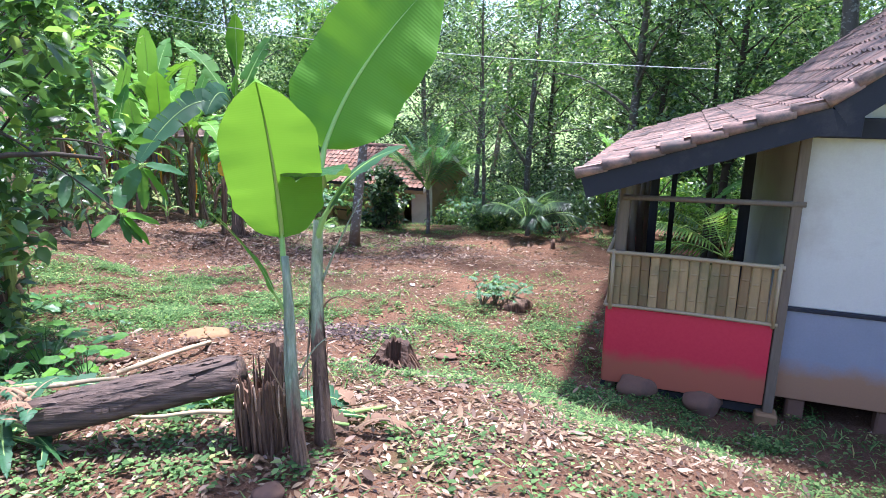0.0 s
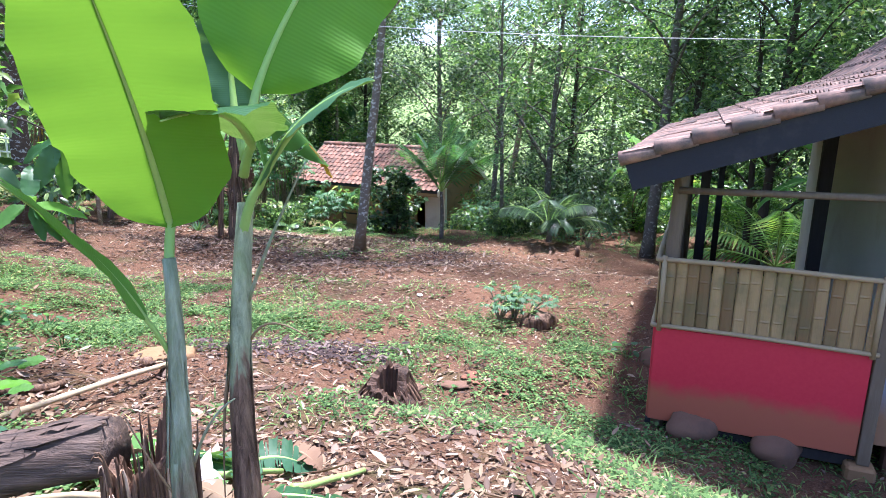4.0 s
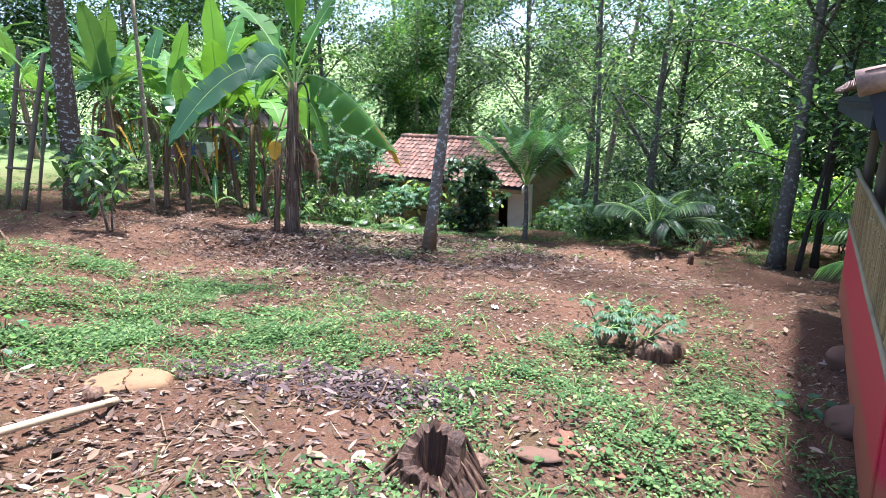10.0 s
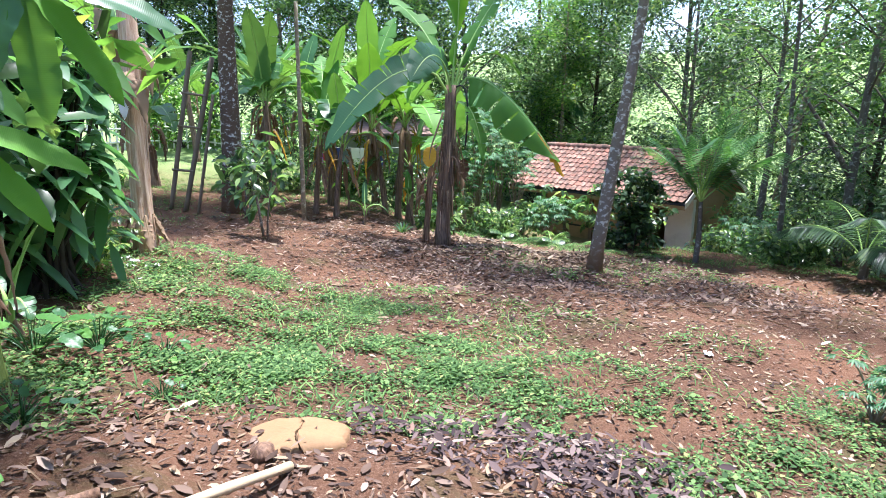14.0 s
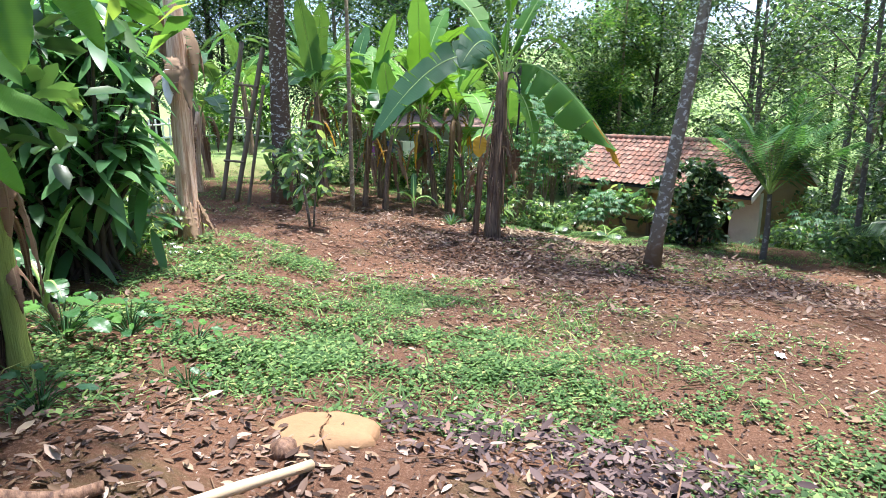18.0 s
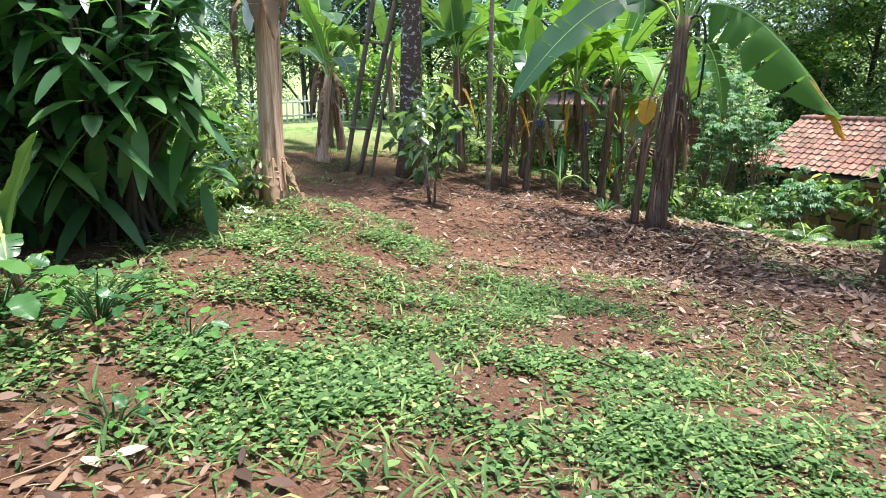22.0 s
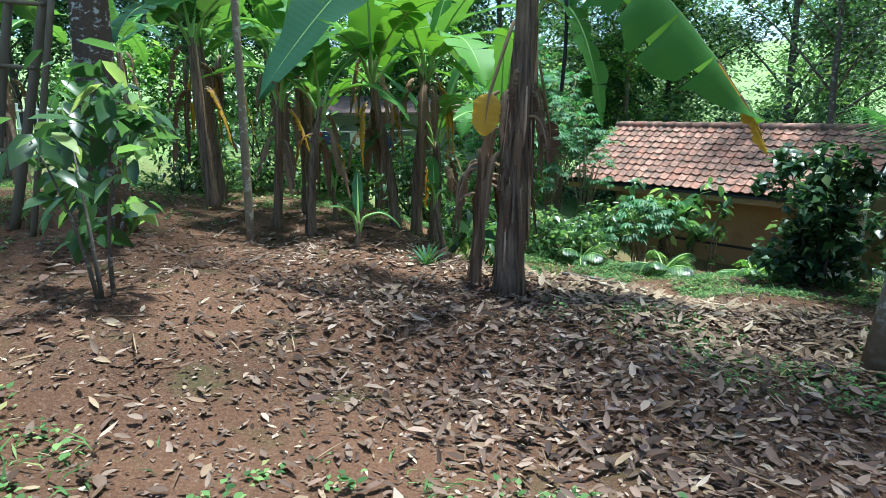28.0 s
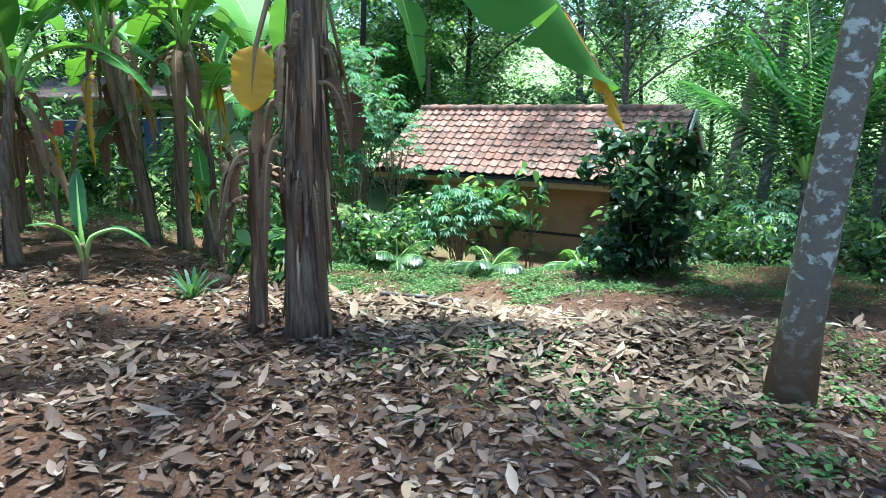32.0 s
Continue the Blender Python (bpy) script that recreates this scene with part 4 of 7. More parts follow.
def banana_plant(x, y, height, leaves, label, seed=0, r0=0.11, stem="stem_brown", green="banana", dead=4, lean=(0, 0), size=1.7, width=0.5, tear=0.4, group="banana plants", spread_=1.0, rz=0, skirt=True, yellow=0):
    """A whole banana plant: pseudostem, crown of arching leaves, hanging dead ones."""
    r = np.random.default_rng(seed)
    plant = thing("banana_plant", x, y, sz(x, y), label, "banana plant", group, rz=rz)
    lean = (lean[0] + r.normal(0, 0.1) * height, lean[1] + r.normal(0, 0.06) * height)
    top = pseudostem(plant, height, r0, r0 * (0.55 if leaves else 0.8), M[stem], lean, seed, skirt=skirt, flap=M["midrib_dead"] if group == "dead banana stems" else None)
    a0 = r.uniform(0, 6.28)
    for k in range(leaves):
        a = a0 + k * 2.4 + r.normal(0, 0.2)
        upright = 1 - k / max(1, leaves - 1)
        e0 = 0.55 + 0.75 * upright
        ln = size * r.uniform(0.75, 1.1)
        d = np.array([math.cos(a), math.sin(a), 0])
        z = np.array([0, 0, 1.0])
        stalk = top - z * 0.15
        base = top + (d * math.cos(e0) + z * math.sin(e0)) * 0.28 * size * 0.6
        ctrl = base + (d * math.cos(e0) + z * math.sin(e0)) * ln * 0.55 * spread_
        tip = ctrl + (d * math.cos(e0 - 1.2 * (1.25 - upright)) + z * math.sin(e0 - 1.5 * (1.2 - upright))) * ln * 0.55
        kind = green if r.random() > 0.3 else {"banana": "banana_dark", "banana_dark": "banana", "banana_bright": "banana"}[green]
        blade(plant, base, ctrl, tip, width * r.uniform(0.8, 1.1), z + d * 0.02, M[kind], M["midrib"], tear * r.uniform(0.3, 1.2) * (1 if k else 0), seed=seed * 31 + k, stalk=stalk, rib=0.016)
    for k in range(dead):
        a = r.uniform(0, 6.28)
        d = np.array([math.cos(a), math.sin(a), 0])
        base = top + d * r0 * 1.5 - np.array([0, 0, r.uniform(0.1, 0.35 * height)])
        ctrl = base + d * r.uniform(0.12, 0.3) + np.array([0, 0, 0.05])
        tip = base + d * r.uniform(0.12, 0.32) - np.array([0, 0, r.uniform(0.5, 0.9) * min(1.2, height * 0.6)])
        mat = M["banana_yellow"] if k < yellow else M["banana_dead"]
        blade(plant, base, ctrl, tip, width * r.uniform(0.18, 0.42), d, mat, M["midrib_dead"], 0.25, 0.75, seed * 17 + k, rib=0.012, ragged=0.09, name="dead_leaf", crumple_=0.08)
    return plant


def local(p, x, y, z):
    return np.array([p[0] - x, p[1] - y, p[2] - z])


# two young plants beside the path at the start
ax, ay = -0.52, 2.71
az = sz(ax, ay)
young_a = thing("banana_plant", ax, ay, az, "young banana plant with one broad bright green leaf", "banana plant", "young banana plants")
pseudostem(young_a, 1.02, 0.042, 0.018, M["stem_green"], (-0.05, 0.12), 3, 0.05, 10)
A = lambda x, y, z: local((x, y, z), ax, ay, az)
blade(young_a, A(-0.585, 2.93, 2.05), A(-0.55, 2.72, 2.42), A(-0.55, 2.44, 2.77), 0.4, (0.12, -0.85, -0.5), M["banana_bright"], M["midrib"], 0, 0.06, 4, "broad bright green leaf lit through", 0.012, A(-0.57, 2.85, 1.9), 0.012)
blade(young_a, A(-0.6, 2.76, 1.82), A(-0.65, 2.66, 2.06), A(-0.76, 2.45, 2.26), 0.075, (0, -0.5, 1), M["banana"], M["midrib"], 0, 0.3, 5, "narrow drooping side leaf", rib=0.006, stalk=A(-0.56, 2.82, 1.66))
bx, by = -0.45, 2.98
bz = sz(bx, by)
young_b = thing("banana_plant", bx, by, bz, "young banana plant with a tall bright leaf and blue-green side leaves", "banana plant", "young banana plants")
pseudostem(young_b, 1.14, 0.047, 0.026, M["stem_young"], (-0.01, 0.25), 8, 0.05, 11)
B = lambda x, y, z: local((x, y, z), bx, by, bz)
blade(young_b, B(-0.42, 3.33, 2.42), B(-0.28, 3.4, 2.85), B(0.2, 3.5, 3.3), 0.56, (0.15, -1.0, 0.2), M["banana_bright"], M["midrib"], 0, 0.06, 9, "tall bright green leaf lit through", 0.014, B(-0.46, 3.28, 2.2), 0.012)
blade(young_b, B(-0.41, 3.2, 2.26), B(-0.39, 2.95, 2.42), B(-0.45, 2.6, 2.36), 0.3, (0.0, 0.05, 1), M["banana_dark"], M["midrib"], 0, 0.2, 10, stalk=B(-0.46, 3.26, 2.15))
blade(young_b, B(-0.4, 3.2, 2.12), B(-0.25, 3.1, 2.4), B(0.0, 3.02, 2.46), 0.13, (-0.2, -0.4, 1), M["banana_blue"], M["midrib"], 0, 0.35, 11, stalk=B(-0.46, 3.2, 1.95))
blade(young_b, B(-0.5, 3.35, 2.35), B(-0.53, 3.42, 2.6), B(-0.52, 3.4, 2.72), 0.2, (0.3, -1, 0), M["banana_blue"], M["midrib"], 0, 0.2, 12, stalk=B(-0.46, 3.3, 2.2))
for k, (plant, p0, p1, p2, r0) in enumerate((
    (young_a, (0.0, 0.05, 0.42), (0.06, 0.02, 0.6), (0.15, 0.0, 0.66), 0.006), (young_a, (-0.02, 0.03, 0.3), (-0.07, 0.0, 0.4), (-0.14, -0.02, 0.62), 0.005),
    (young_b, (0.0, 0.14, 0.66), (0.06, 0.1, 0.84), (0.22, 0.06, 0.74), 0.006), (young_b, (0.0, 0.16, 0.8), (0.1, 0.1, 1.05), (0.24, 0.05, 1.3), 0.008), (young_b, (-0.05, 0.08, 0.6), (-0.07, 0.04, 0.45), (-0.065, 0.0, 0.2), 0.006))):
    part("side_stalk", tube_mesh("side_stalk", curve(p0, p1, p2, 9), np.linspace(r0, r0 * 0.35, 9), M["stem_green" if k in (0, 3) else "midrib_dead"], 6), plant)

# fallen stem and hacked stump beside them
lx, ly = -1.36, 2.93
log = thing("banana_log", lx, ly, sz(lx, ly), "felled brown banana stem lying on the ground", "log")
p0, p1 = np.array([-0.83, 2.95, 1.34]), np.array([-1.84, 2.93, 1.13])
pts = p0 + (p1 - p0) * np.linspace(0, 1, 12)[:, None] - np.array([lx, ly, sz(lx, ly)])
part("stem", tube_mesh("stem", pts, np.linspace(0.09, 0.1, 12) * (1 + 0.05 * np.sin(np.arange(12) * 1.9)), M["stem_log"], 22, 0.09, 2), log)
for k in range(12):
    a = rng.uniform(0.2, 2.9)
    t0, t1 = sorted(rng.uniform(0, 1, 2))
    off = np.array([0, -math.cos(a), math.sin(a)]) * 0.1
    q0, q1 = pts[0] + (pts[-1] - pts[0]) * t0 + off, pts[0] + (pts[-1] - pts[0]) * min(1, t1 + 0.25) + off
    blade(log, q0, (q0 + q1) / 2 + off * 0.12, q1, 0.07, off * 10, M["stem_log"], M["stem_log"], 0.1, 0.3, 280 + k, rib=0.004, name="sheath_strip", crumple_=0.03)
for k in range(9):
    a, b = pts[-1] + rng.normal(0, 0.05, 3), pts[-1] + np.array([rng.uniform(-0.5, 0.15), rng.uniform(-0.35, 0.3), rng.uniform(-0.1, 0.12)])
    blade(log, a, (a + b) / 2 + np.array([0, 0, 0.15]), b, 0.09, (0, 0, 1), M["banana_dead" if k % 2 else "banana_blue"], M["midrib_dead"], 0.6, 0.4, 80 + k, rib=0.01, name="frayed_leaf")
stx, sty = -0.73, 2.93
hacked = thing("banana_stump", stx, sty, sz(stx, sty), "hacked banana stump with torn brown fibres", "stump")
for k in range(44):
    a = k / 44 * 6.28 + rng.uniform(-0.1, 0.1)
    q = np.array([0.118 * math.cos(a), 0.118 * math.sin(a), 1.0])
    z0, out = rng.uniform(0.3, 0.44), rng.uniform(0.95, 1.35)
    c = curve(q * [1, 1, z0 - 0.14], q * [1.02, 1.02, z0 + 0.05], q * [out, out, z0 + rng.uniform(-0.04, 0.06)], 6)
    part("fibre", tube_mesh("fibre", c, np.linspace(0.008, 0.0015, 6), M["stem_pale" if k % 3 == 0 else "stump_rot"], 4), hacked)


# dark stump in the yard: a jagged shell round a rotten hollow
sx, sy = -0.14, 5.66
stump = thing("stump", sx, sy, sz(sx, sy), "rotten dark brown banana stump with a hollow top", "stump")


def shell(r0, h, wall, seed, n=40, gap=-0.4, flare=1.55, tilt=0.22):
    """A broken ring of stem wall: outer face, jagged rim, inner face and floor."""
    rr = np.random.default_rng(seed)
    v, f = [], []
    a = np.linspace(0, 6.2832, n, endpoint=False)
    rim = h * (0.85 + 0.16 * rr.uniform(0, 1, n)) * (1 - 0.62 * np.exp(-((np.angle(np.exp(1j * (a - gap)))) / 0.55) ** 2))
    flute = 1 + 0.07 * np.repeat(rr.normal(size=n // 2), 2)
    rim = rim * (1 + tilt * np.cos(a - 0.9))
    rows = [(flare, 0 * rim - 0.06), (0.4 + 0.52 * flare, rim * 0.3), (1.0, rim * 0.65), (0.93, rim * 0.95), (0.9, rim), (0.9 - wall, rim * 0.96), (0.82 - wall, rim * 0.5), (0.7 - wall, rim * 0.12)]
    for k, (q, z) in enumerate(rows):
        w = flute * (1 + 0.03 * rr.normal(size=n))
        v += [(r0 * q * w[i] * math.cos(a[i]), r0 * q * w[i] * math.sin(a[i]), z[i]) for i in range(n)]
    for k in range(len(rows) - 1):
        f += [(k * n + i, k * n + (i + 1) % n, (k + 1) * n + (i + 1) % n, (k + 1) * n + i) for i in range(n)]
    f.append(tuple((len(rows) - 1) * n + i for i in range(n)))
    return v, f


v, f = shell(0.125, 0.46, 0.2, 9, gap=2.2, flare=1.12)
part("stump_body", mesh_data("stump_body", v, f, M["stump_rot"]), hacked)
for k in range(26):
    a = k / 26 * 6.28 + rng.uniform(-0.1, 0.1)
    q = np.array([0.128 * math.cos(a), 0.128 * math.sin(a), 1.0])
    h0 = rng.uniform(0.2, 0.46)
    part("fibre", tube_mesh("fibre", curve(q * [1.08, 1.08, 0.02], q * [1.1, 1.1, h0 * 0.6], q * [rng.uniform(0.9, 1.25), rng.uniform(0.9, 1.25), h0], 5), [0.009, 0.009, 0.008, 0.005, 0.0015], M["stump_rot" if k % 3 else "stump_dark"], 5, 0.15, k), hacked)
v, f = shell(0.16, 0.23, 0.4, 5, gap=-1.0, flare=1.75, tilt=0.35)
part("stump_body", mesh_data("stump_body", v, f, M["stump_dark"]), stump)
for k in range(22):
    a = k / 22 * 6.28 + rng.uniform(-0.1, 0.1)
    q = np.array([0.17 * math.cos(a), 0.17 * math.sin(a), 0.22 * rng.uniform(0.5, 1.0) * (1 + 0.35 * math.cos(a - 0.9))])
    part("fibre", tube_mesh("fibre", curve(q * [1.55, 1.55, -0.1], q * [1.3, 1.3, 0.6], q * [rng.uniform(0.8, 1.0), rng.uniform(0.8, 1.0), rng.uniform(0.9, 1.15)], 5), [0.02, 0.017, 0.013, 0.009, 0.003], M["stump_dark" if k % 3 else "stump_rot"], 5, 0.15, k), stump)
boulder("wood_chunk", 0.02, 5.86, 0.1, 0.5, M["stump_rot"], "pale broken chunk of rotten stem by the stump", "wood chunk", 52, -0.6, (1.5, 0.7), turn=20, rough=0.6)


def slab(x, y, length, depth, height, turn, seed):
    """A flat worn stone cracked across into two halves."""
    rr = np.random.default_rng(seed)
    t_ = thing("cracked_stone", x, y, sz(x, y), "flat ochre stone cracked in two, half sunk in soil", "stone", rz=turn)
    n, rings = 44, ((1.0, -0.05), (1.02, 0.3 * height), (0.96, 0.72 * height), (0.86, 0.93 * height), (0.6, height), (0.3, 1.02 * height), (0.0, 1.0 * height))
    a = np.linspace(0, 6.2832, n, endpoint=False)
    edge_ = (np.abs(np.cos(a)) ** 3.2 + np.abs(np.sin(a)) ** 2.6) ** (-1 / 2.8)
    edge_ *= 1 + 0.05 * np.sin(3 * a + 1.0) + 0.035 * np.sin(7 * a) + 0.02 * rr.normal(size=n)
    for side in (-1, 1):
        v, f = [], []
        for q, z in rings:
            for i in range(n):
                px_, py_ = 0.5 * length * edge_[i] * q * math.cos(a[i]), 0.5 * depth * edge_[i] * q * math.sin(a[i])
                crack = 0.03 + 0.02 * math.sin(py_ * 22) + 0.007 * math.sin(py_ * 90)
                px_ = max(px_, crack + 0.006) if side > 0 else min(px_, crack - 0.003)
                dz = 0.012 * noise.noise(Vector((px_ * 9, py_ * 9, seed))) + 0.005 * noise.noise(Vector((px_ * 40, py_ * 40, seed)))
                v.append((px_, py_, z + dz - 0.02 * side * (px_ / length) - 0.03 * abs(px_) / length))
        for k in range(len(rings) - 1):
            f += [(k * n + i, k * n + (i + 1) % n, (k + 1) * n + (i + 1) % n, (k + 1) * n + i) for i in range(n)]
        part("half", mesh_data("half", v, f, M["stone_ochre"], True), t_)
    return t_


slab(-2.17, 6.36, 0.54, 0.34, 0.055, 30, 5)
boulder("stone", -0.62, 2.45, 0.07, 0.7, M["stone"], "pale rounded pebble beside the banana stems", "stone", 9)

# bamboo pole on the ground
pa, pb = np.array([-2.0, 6.05]), np.array([-2.37, 4.6])
pole_a, pole_b = sz(*pa) + 0.035, sz(*pb) + 0.035
pts = [(*(pa + (pb - pa) * t), max(pole_a + (pole_b - pole_a) * t + 0.008 * math.sin(5 * t), sz(*(pa + (pb - pa) * t)) + 0.018)) for t in np.linspace(0, 1, 14)]
rad = [0.021 + (0.003 if k % 3 == 0 else 0) for k in range(14)]
pole = new("bamboo_pole", tube_mesh("bamboo_pole", pts, rad, M["bamboo_pale"], 10))
tagged(pole, "pale dry bamboo pole lying on the leaf litter", "pole")

# ---- the large banana plant by the path and its neighbours ----
mx, my = -3.8, 14.2
big = thing("banana_plant", mx, my, sz(mx, my), "tall banana plant with dry brown sheaths and a huge torn leaf", "banana plant", "banana plants")
top = pseudostem(big, 2.75, 0.125, 0.085, M["stem_brown"], (0.1, 0.1), 41, 0.07, 12)
Z = np.array([0, 0, 1.0])


def big_leaf(tip, ctrl, width, mat, tear, seed, drop=0.0, rib="midrib", fold=0.2, label="", up=(0, 0, 1)):
    st = top - Z * (0.25 + drop)
    base = top + (np.asarray(ctrl) - top) * 0.25 - Z * drop * 0.7
    blade(big, base, ctrl, tip, width, up, M[mat], M[rib], tear, fold, seed, label, 0.02, st)


arch = curve(top + np.array((0.25, 0.05, 0.12)), (1.02, 0.0, 2.95), (2.02, 0.32, 1.32), 40)
blade(big, arch[0], arch[18] * 2 - (arch[0] + arch[36]) / 2, arch[37], 1.25, (0.25, -0.35, 1.0), M["banana"], M["midrib"], 0.12, 1.05, 42, "huge arching leaf hanging in torn halves", 0.022, top - Z * 0.25, 0.05)
blade(big, arch[30], arch[34] * 2 - (arch[30] + arch[38]) / 2, arch[38], 0.26, (0.25, -0.35, 1.0), M["banana_yellow"], M["midrib_dead"], 0, 1.0, 50, "yellow and brown dying leaf end", 0.01, name="leaf_tip", ragged=0.08, crumple_=0.02)
blade(big, arch[34], arch[37] * 2 - (arch[34] + arch[39]) / 2, arch[39] - Z * 0.08, 0.2, (0.25, -0.5, 1.0), M["banana_yellow"], M["midrib_dead"], 0, 0.9, 51, name="leaf_tip", ragged=0.12, crumple_=0.06)
big_leaf((-1.6, -1.3, 1.7), (-0.75, -0.5, 3.35), 0.6, "banana_blue", 0.25, 43, up=(-0.1, -0.9, 0.35))
big_leaf((-0.1, -1.35, 2.75), (0.05, -0.7, 3.5), 0.55, "banana_blue", 0.2, 44, up=(0.6, -0.5, 0.6))
big_leaf((-1.3, 0.8, 4.3), (-0.6, 0.4, 4.0), 0.55, "banana", 0.3, 45)
big_leaf((0.9, 0.9, 4.5), (0.5, 0.5, 3.9), 0.55, "banana", 0.2, 46)
big_leaf((0.25, 0.1, 4.8), (0.2, 0.2, 3.9), 0.5, "banana_bright", 0, 47)
big_leaf((1.2, 0.4, 2.9), (0.8, 0.3, 3.6), 0.5, "banana", 0.4, 48)
big_leaf((0.75, -0.2, 1.5), (0.6, -0.1, 2.5), 0.3, "banana", 0.3, 49, 0.3)
blade(big, (-0.12, -0.31, 1.74), (-0.15, -0.33, 1.58), (-0.16, -0.34, 1.4), 0.22, (0.1, -1.0, 0.1), M["banana_yellow"], M["midrib_dead"], 0, 0.1, 90, "broad yellow dying leaf", 0.012, (0.02, -0.1, 2.3), 0.03, name="dead_leaf")
blade(big, (0.26, 0.3, 1.5), (0.28, 0.34, 1.4), (0.27, 0.38, 1.12), 0.17, (0.2, -1.0, 0.1), M["banana_dead"], M["midrib_dead"], 0.1, 0.35, 91, "curled brown hanging leaf", 0.01, (0.2, 0.1, 2.0), 0.08, name="dead_leaf", crumple_=0.06)
for k, (dx, dy, dz, ln, mat) in enumerate(((-0.02, -0.3, 1.5, 0.4, "banana_dead"), (-0.2, -0.15, 1.5, 1.0, "banana_dead"), (-0.25, 0.1, 1.2, 0.9, "banana_dead"), (0.22, 0.1, 1.6, 0.8, "banana_dead"), (-0.16, -0.24, 1.0, 0.8, "banana_dead"), (0.3, -0.1, 1.3, 0.35, "banana_dead"))):
    blade(big, (dx * 0.5, dy * 0.5, dz + 0.25), (dx, dy, dz + 0.3), (dx * 1.1, dy * 1.1, dz - ln + 0.2), 0.08, unit((dx * 0.3, -1, 0.1)), M[mat], M["midrib_dead"], 0.6, 0.6, 92 + k, rib=0.012, ragged=0.07, name="dead_leaf", crumple_=0.07)
for k in range(12):
    a, z0 = rng.uniform(0, 6.28), rng.uniform(0.7, 2.3)
    d = np.array([math.cos(a), math.sin(a), 0])
    c = np.array([0.04 * z0, 0.04 * z0, 0])
    ln = min(rng.uniform(0.35, 0.9), z0 - 0.05)
    blade(big, c + d * 0.1 + Z * z0, c + d * rng.uniform(0.16, 0.26) + Z * (z0 + 0.03), c + d * rng.uniform(0.14, 0.24) + Z * (z0 - ln), rng.uniform(0.05, 0.12), d, M["banana_dead"], M["midrib_dead"], 0.2, 0.5, 350 + k, rib=0.008, name="dead_leaf", ragged=0.1, crumple_=0.06)
for k in range(34):
    a, z0 = rng.uniform(0, 6.28), rng.uniform(0.05, 1.7)
    ln = rng.uniform(0.3, 0.9)
    d = np.array([math.cos(a), math.sin(a), 0])
    c0, c1 = np.array([0.03 * z0, 0.03 * z0, z0]), np.array([0.035 * (z0 + ln), 0.035 * (z0 + ln), z0 + ln])
    r_ = 0.128 - 0.014 * z0
    part("fibre", tube_mesh("fibre", curve(c0 + d * (r_ + rng.uniform(0.005, 0.05)), (c0 + c1) / 2 + d * r_, c1 + d * (r_ - 0.008), 6), [0.004, 0.009, 0.012, 0.012, 0.009, 0.004], M[("stem_pale", "stump_rot", "stem_brown")[k % 3]], 5, 0.2, k), big)
part("flower_stalk", tube_mesh("flower_stalk", curve(top - Z * 0.1, top + np.array([0.4, -0.1, 0.3]), (0.42, -0.12, 1.75), 10), 0.016, M["wood_dark"], 7), big)

plants = [
    # x, y, height, leaves, seed, radius, stem, green, dead, size, width, yellow
    (-5.93, 16.65, 2.0, 7, 101, 0.07, "stem_brown", "banana_bright", 7, 1.6, 0.5, 2),
    (-5.72, 16.9, 2.2, 8, 103, 0.075, "stem_brown", "banana_bright", 7, 1.7, 0.5, 2),
    (-5.5, 17.1, 1.4, 5, 105, 0.085, "stem_brown", "banana", 9, 1.3, 0.42, 1),
    (-7.02, 15.5, 1.55, 4, 106, 0.06, "stem_brown", "banana_bright", 6, 1.3, 0.38, 1),
    (-6.47, 15.35, 1.5, 4, 102, 0.06, "stem_brown", "banana", 8, 1.2, 0.36, 2),
    (-7.15, 16.5, 2.0, 6, 124, 0.08, "stem_brown", "banana", 8, 1.6, 0.45, 1),
    (-8.7, 16.6, 2.3, 8, 107, 0.09, "stem_brown", "banana", 5, 1.6, 0.48, 2),
    (-10.2, 18.0, 2.2, 6, 108, 0.1, "stem_brown", "banana_dark", 5, 1.7, 0.5, 1),
    (-9.7, 13.6, 1.5, 4, 109, 0.12, "stem_pale", "banana_dark", 7, 1.4, 0.45, 0),
    (-12.0, 16.0, 2.0, 6, 110, 0.1, "stem_brown", "banana", 4, 1.6, 0.5, 0),
    (-6.6, 20.0, 3.0, 9, 111, 0.11, "stem_brown", "banana", 5, 1.8, 0.5, 1),
    (-4.9, 19.5, 2.0, 6, 112, 0.1, "stem_brown", "banana", 4, 1.6, 0.5, 0),
    (-8.5, 21.0, 2.4, 7, 113, 0.11, "stem_brown", "banana_bright", 5, 1.8, 0.5, 0),
    (-13.5, 20.0, 2.2, 6, 114, 0.1, "stem_brown", "banana", 4, 1.7, 0.5, 0),
    (7.2, 11.5, 1.6, 6, 115, 0.09, "stem_green", "banana_bright", 2, 1.5, 0.45, 0),
    (-7.0, 18.6, 2.7, 9, 119, 0.1, "stem_brown", "banana_bright", 6, 1.9, 0.55, 1),
    (-9.3, 19.2, 2.3, 6, 120, 0.1, "stem_brown", "banana_dark", 6, 1.7, 0.5, 1),
    (-8.2, 15.8, 2.2, 6, 121, 0.09, "stem_brown", "banana_dark", 6, 1.6, 0.5, 1),
    (-10.8, 15.2, 2.3, 6, 122, 0.1, "stem_brown", "banana_dark", 6, 1.7, 0.5, 0),
    (6.6, 18.5, 1.6, 5, 116, 0.09, "stem_green", "banana_bright", 1, 1.5, 0.45, 0),
]
for x, y, h, nl, seed, r0, stem, green, dead, size, width, yel in plants:
    banana_plant(x, y, h, nl, "banana plant with arching green leaves and hanging dry ones", seed, r0, stem, green, dead, size=size, width=width, yellow=yel)
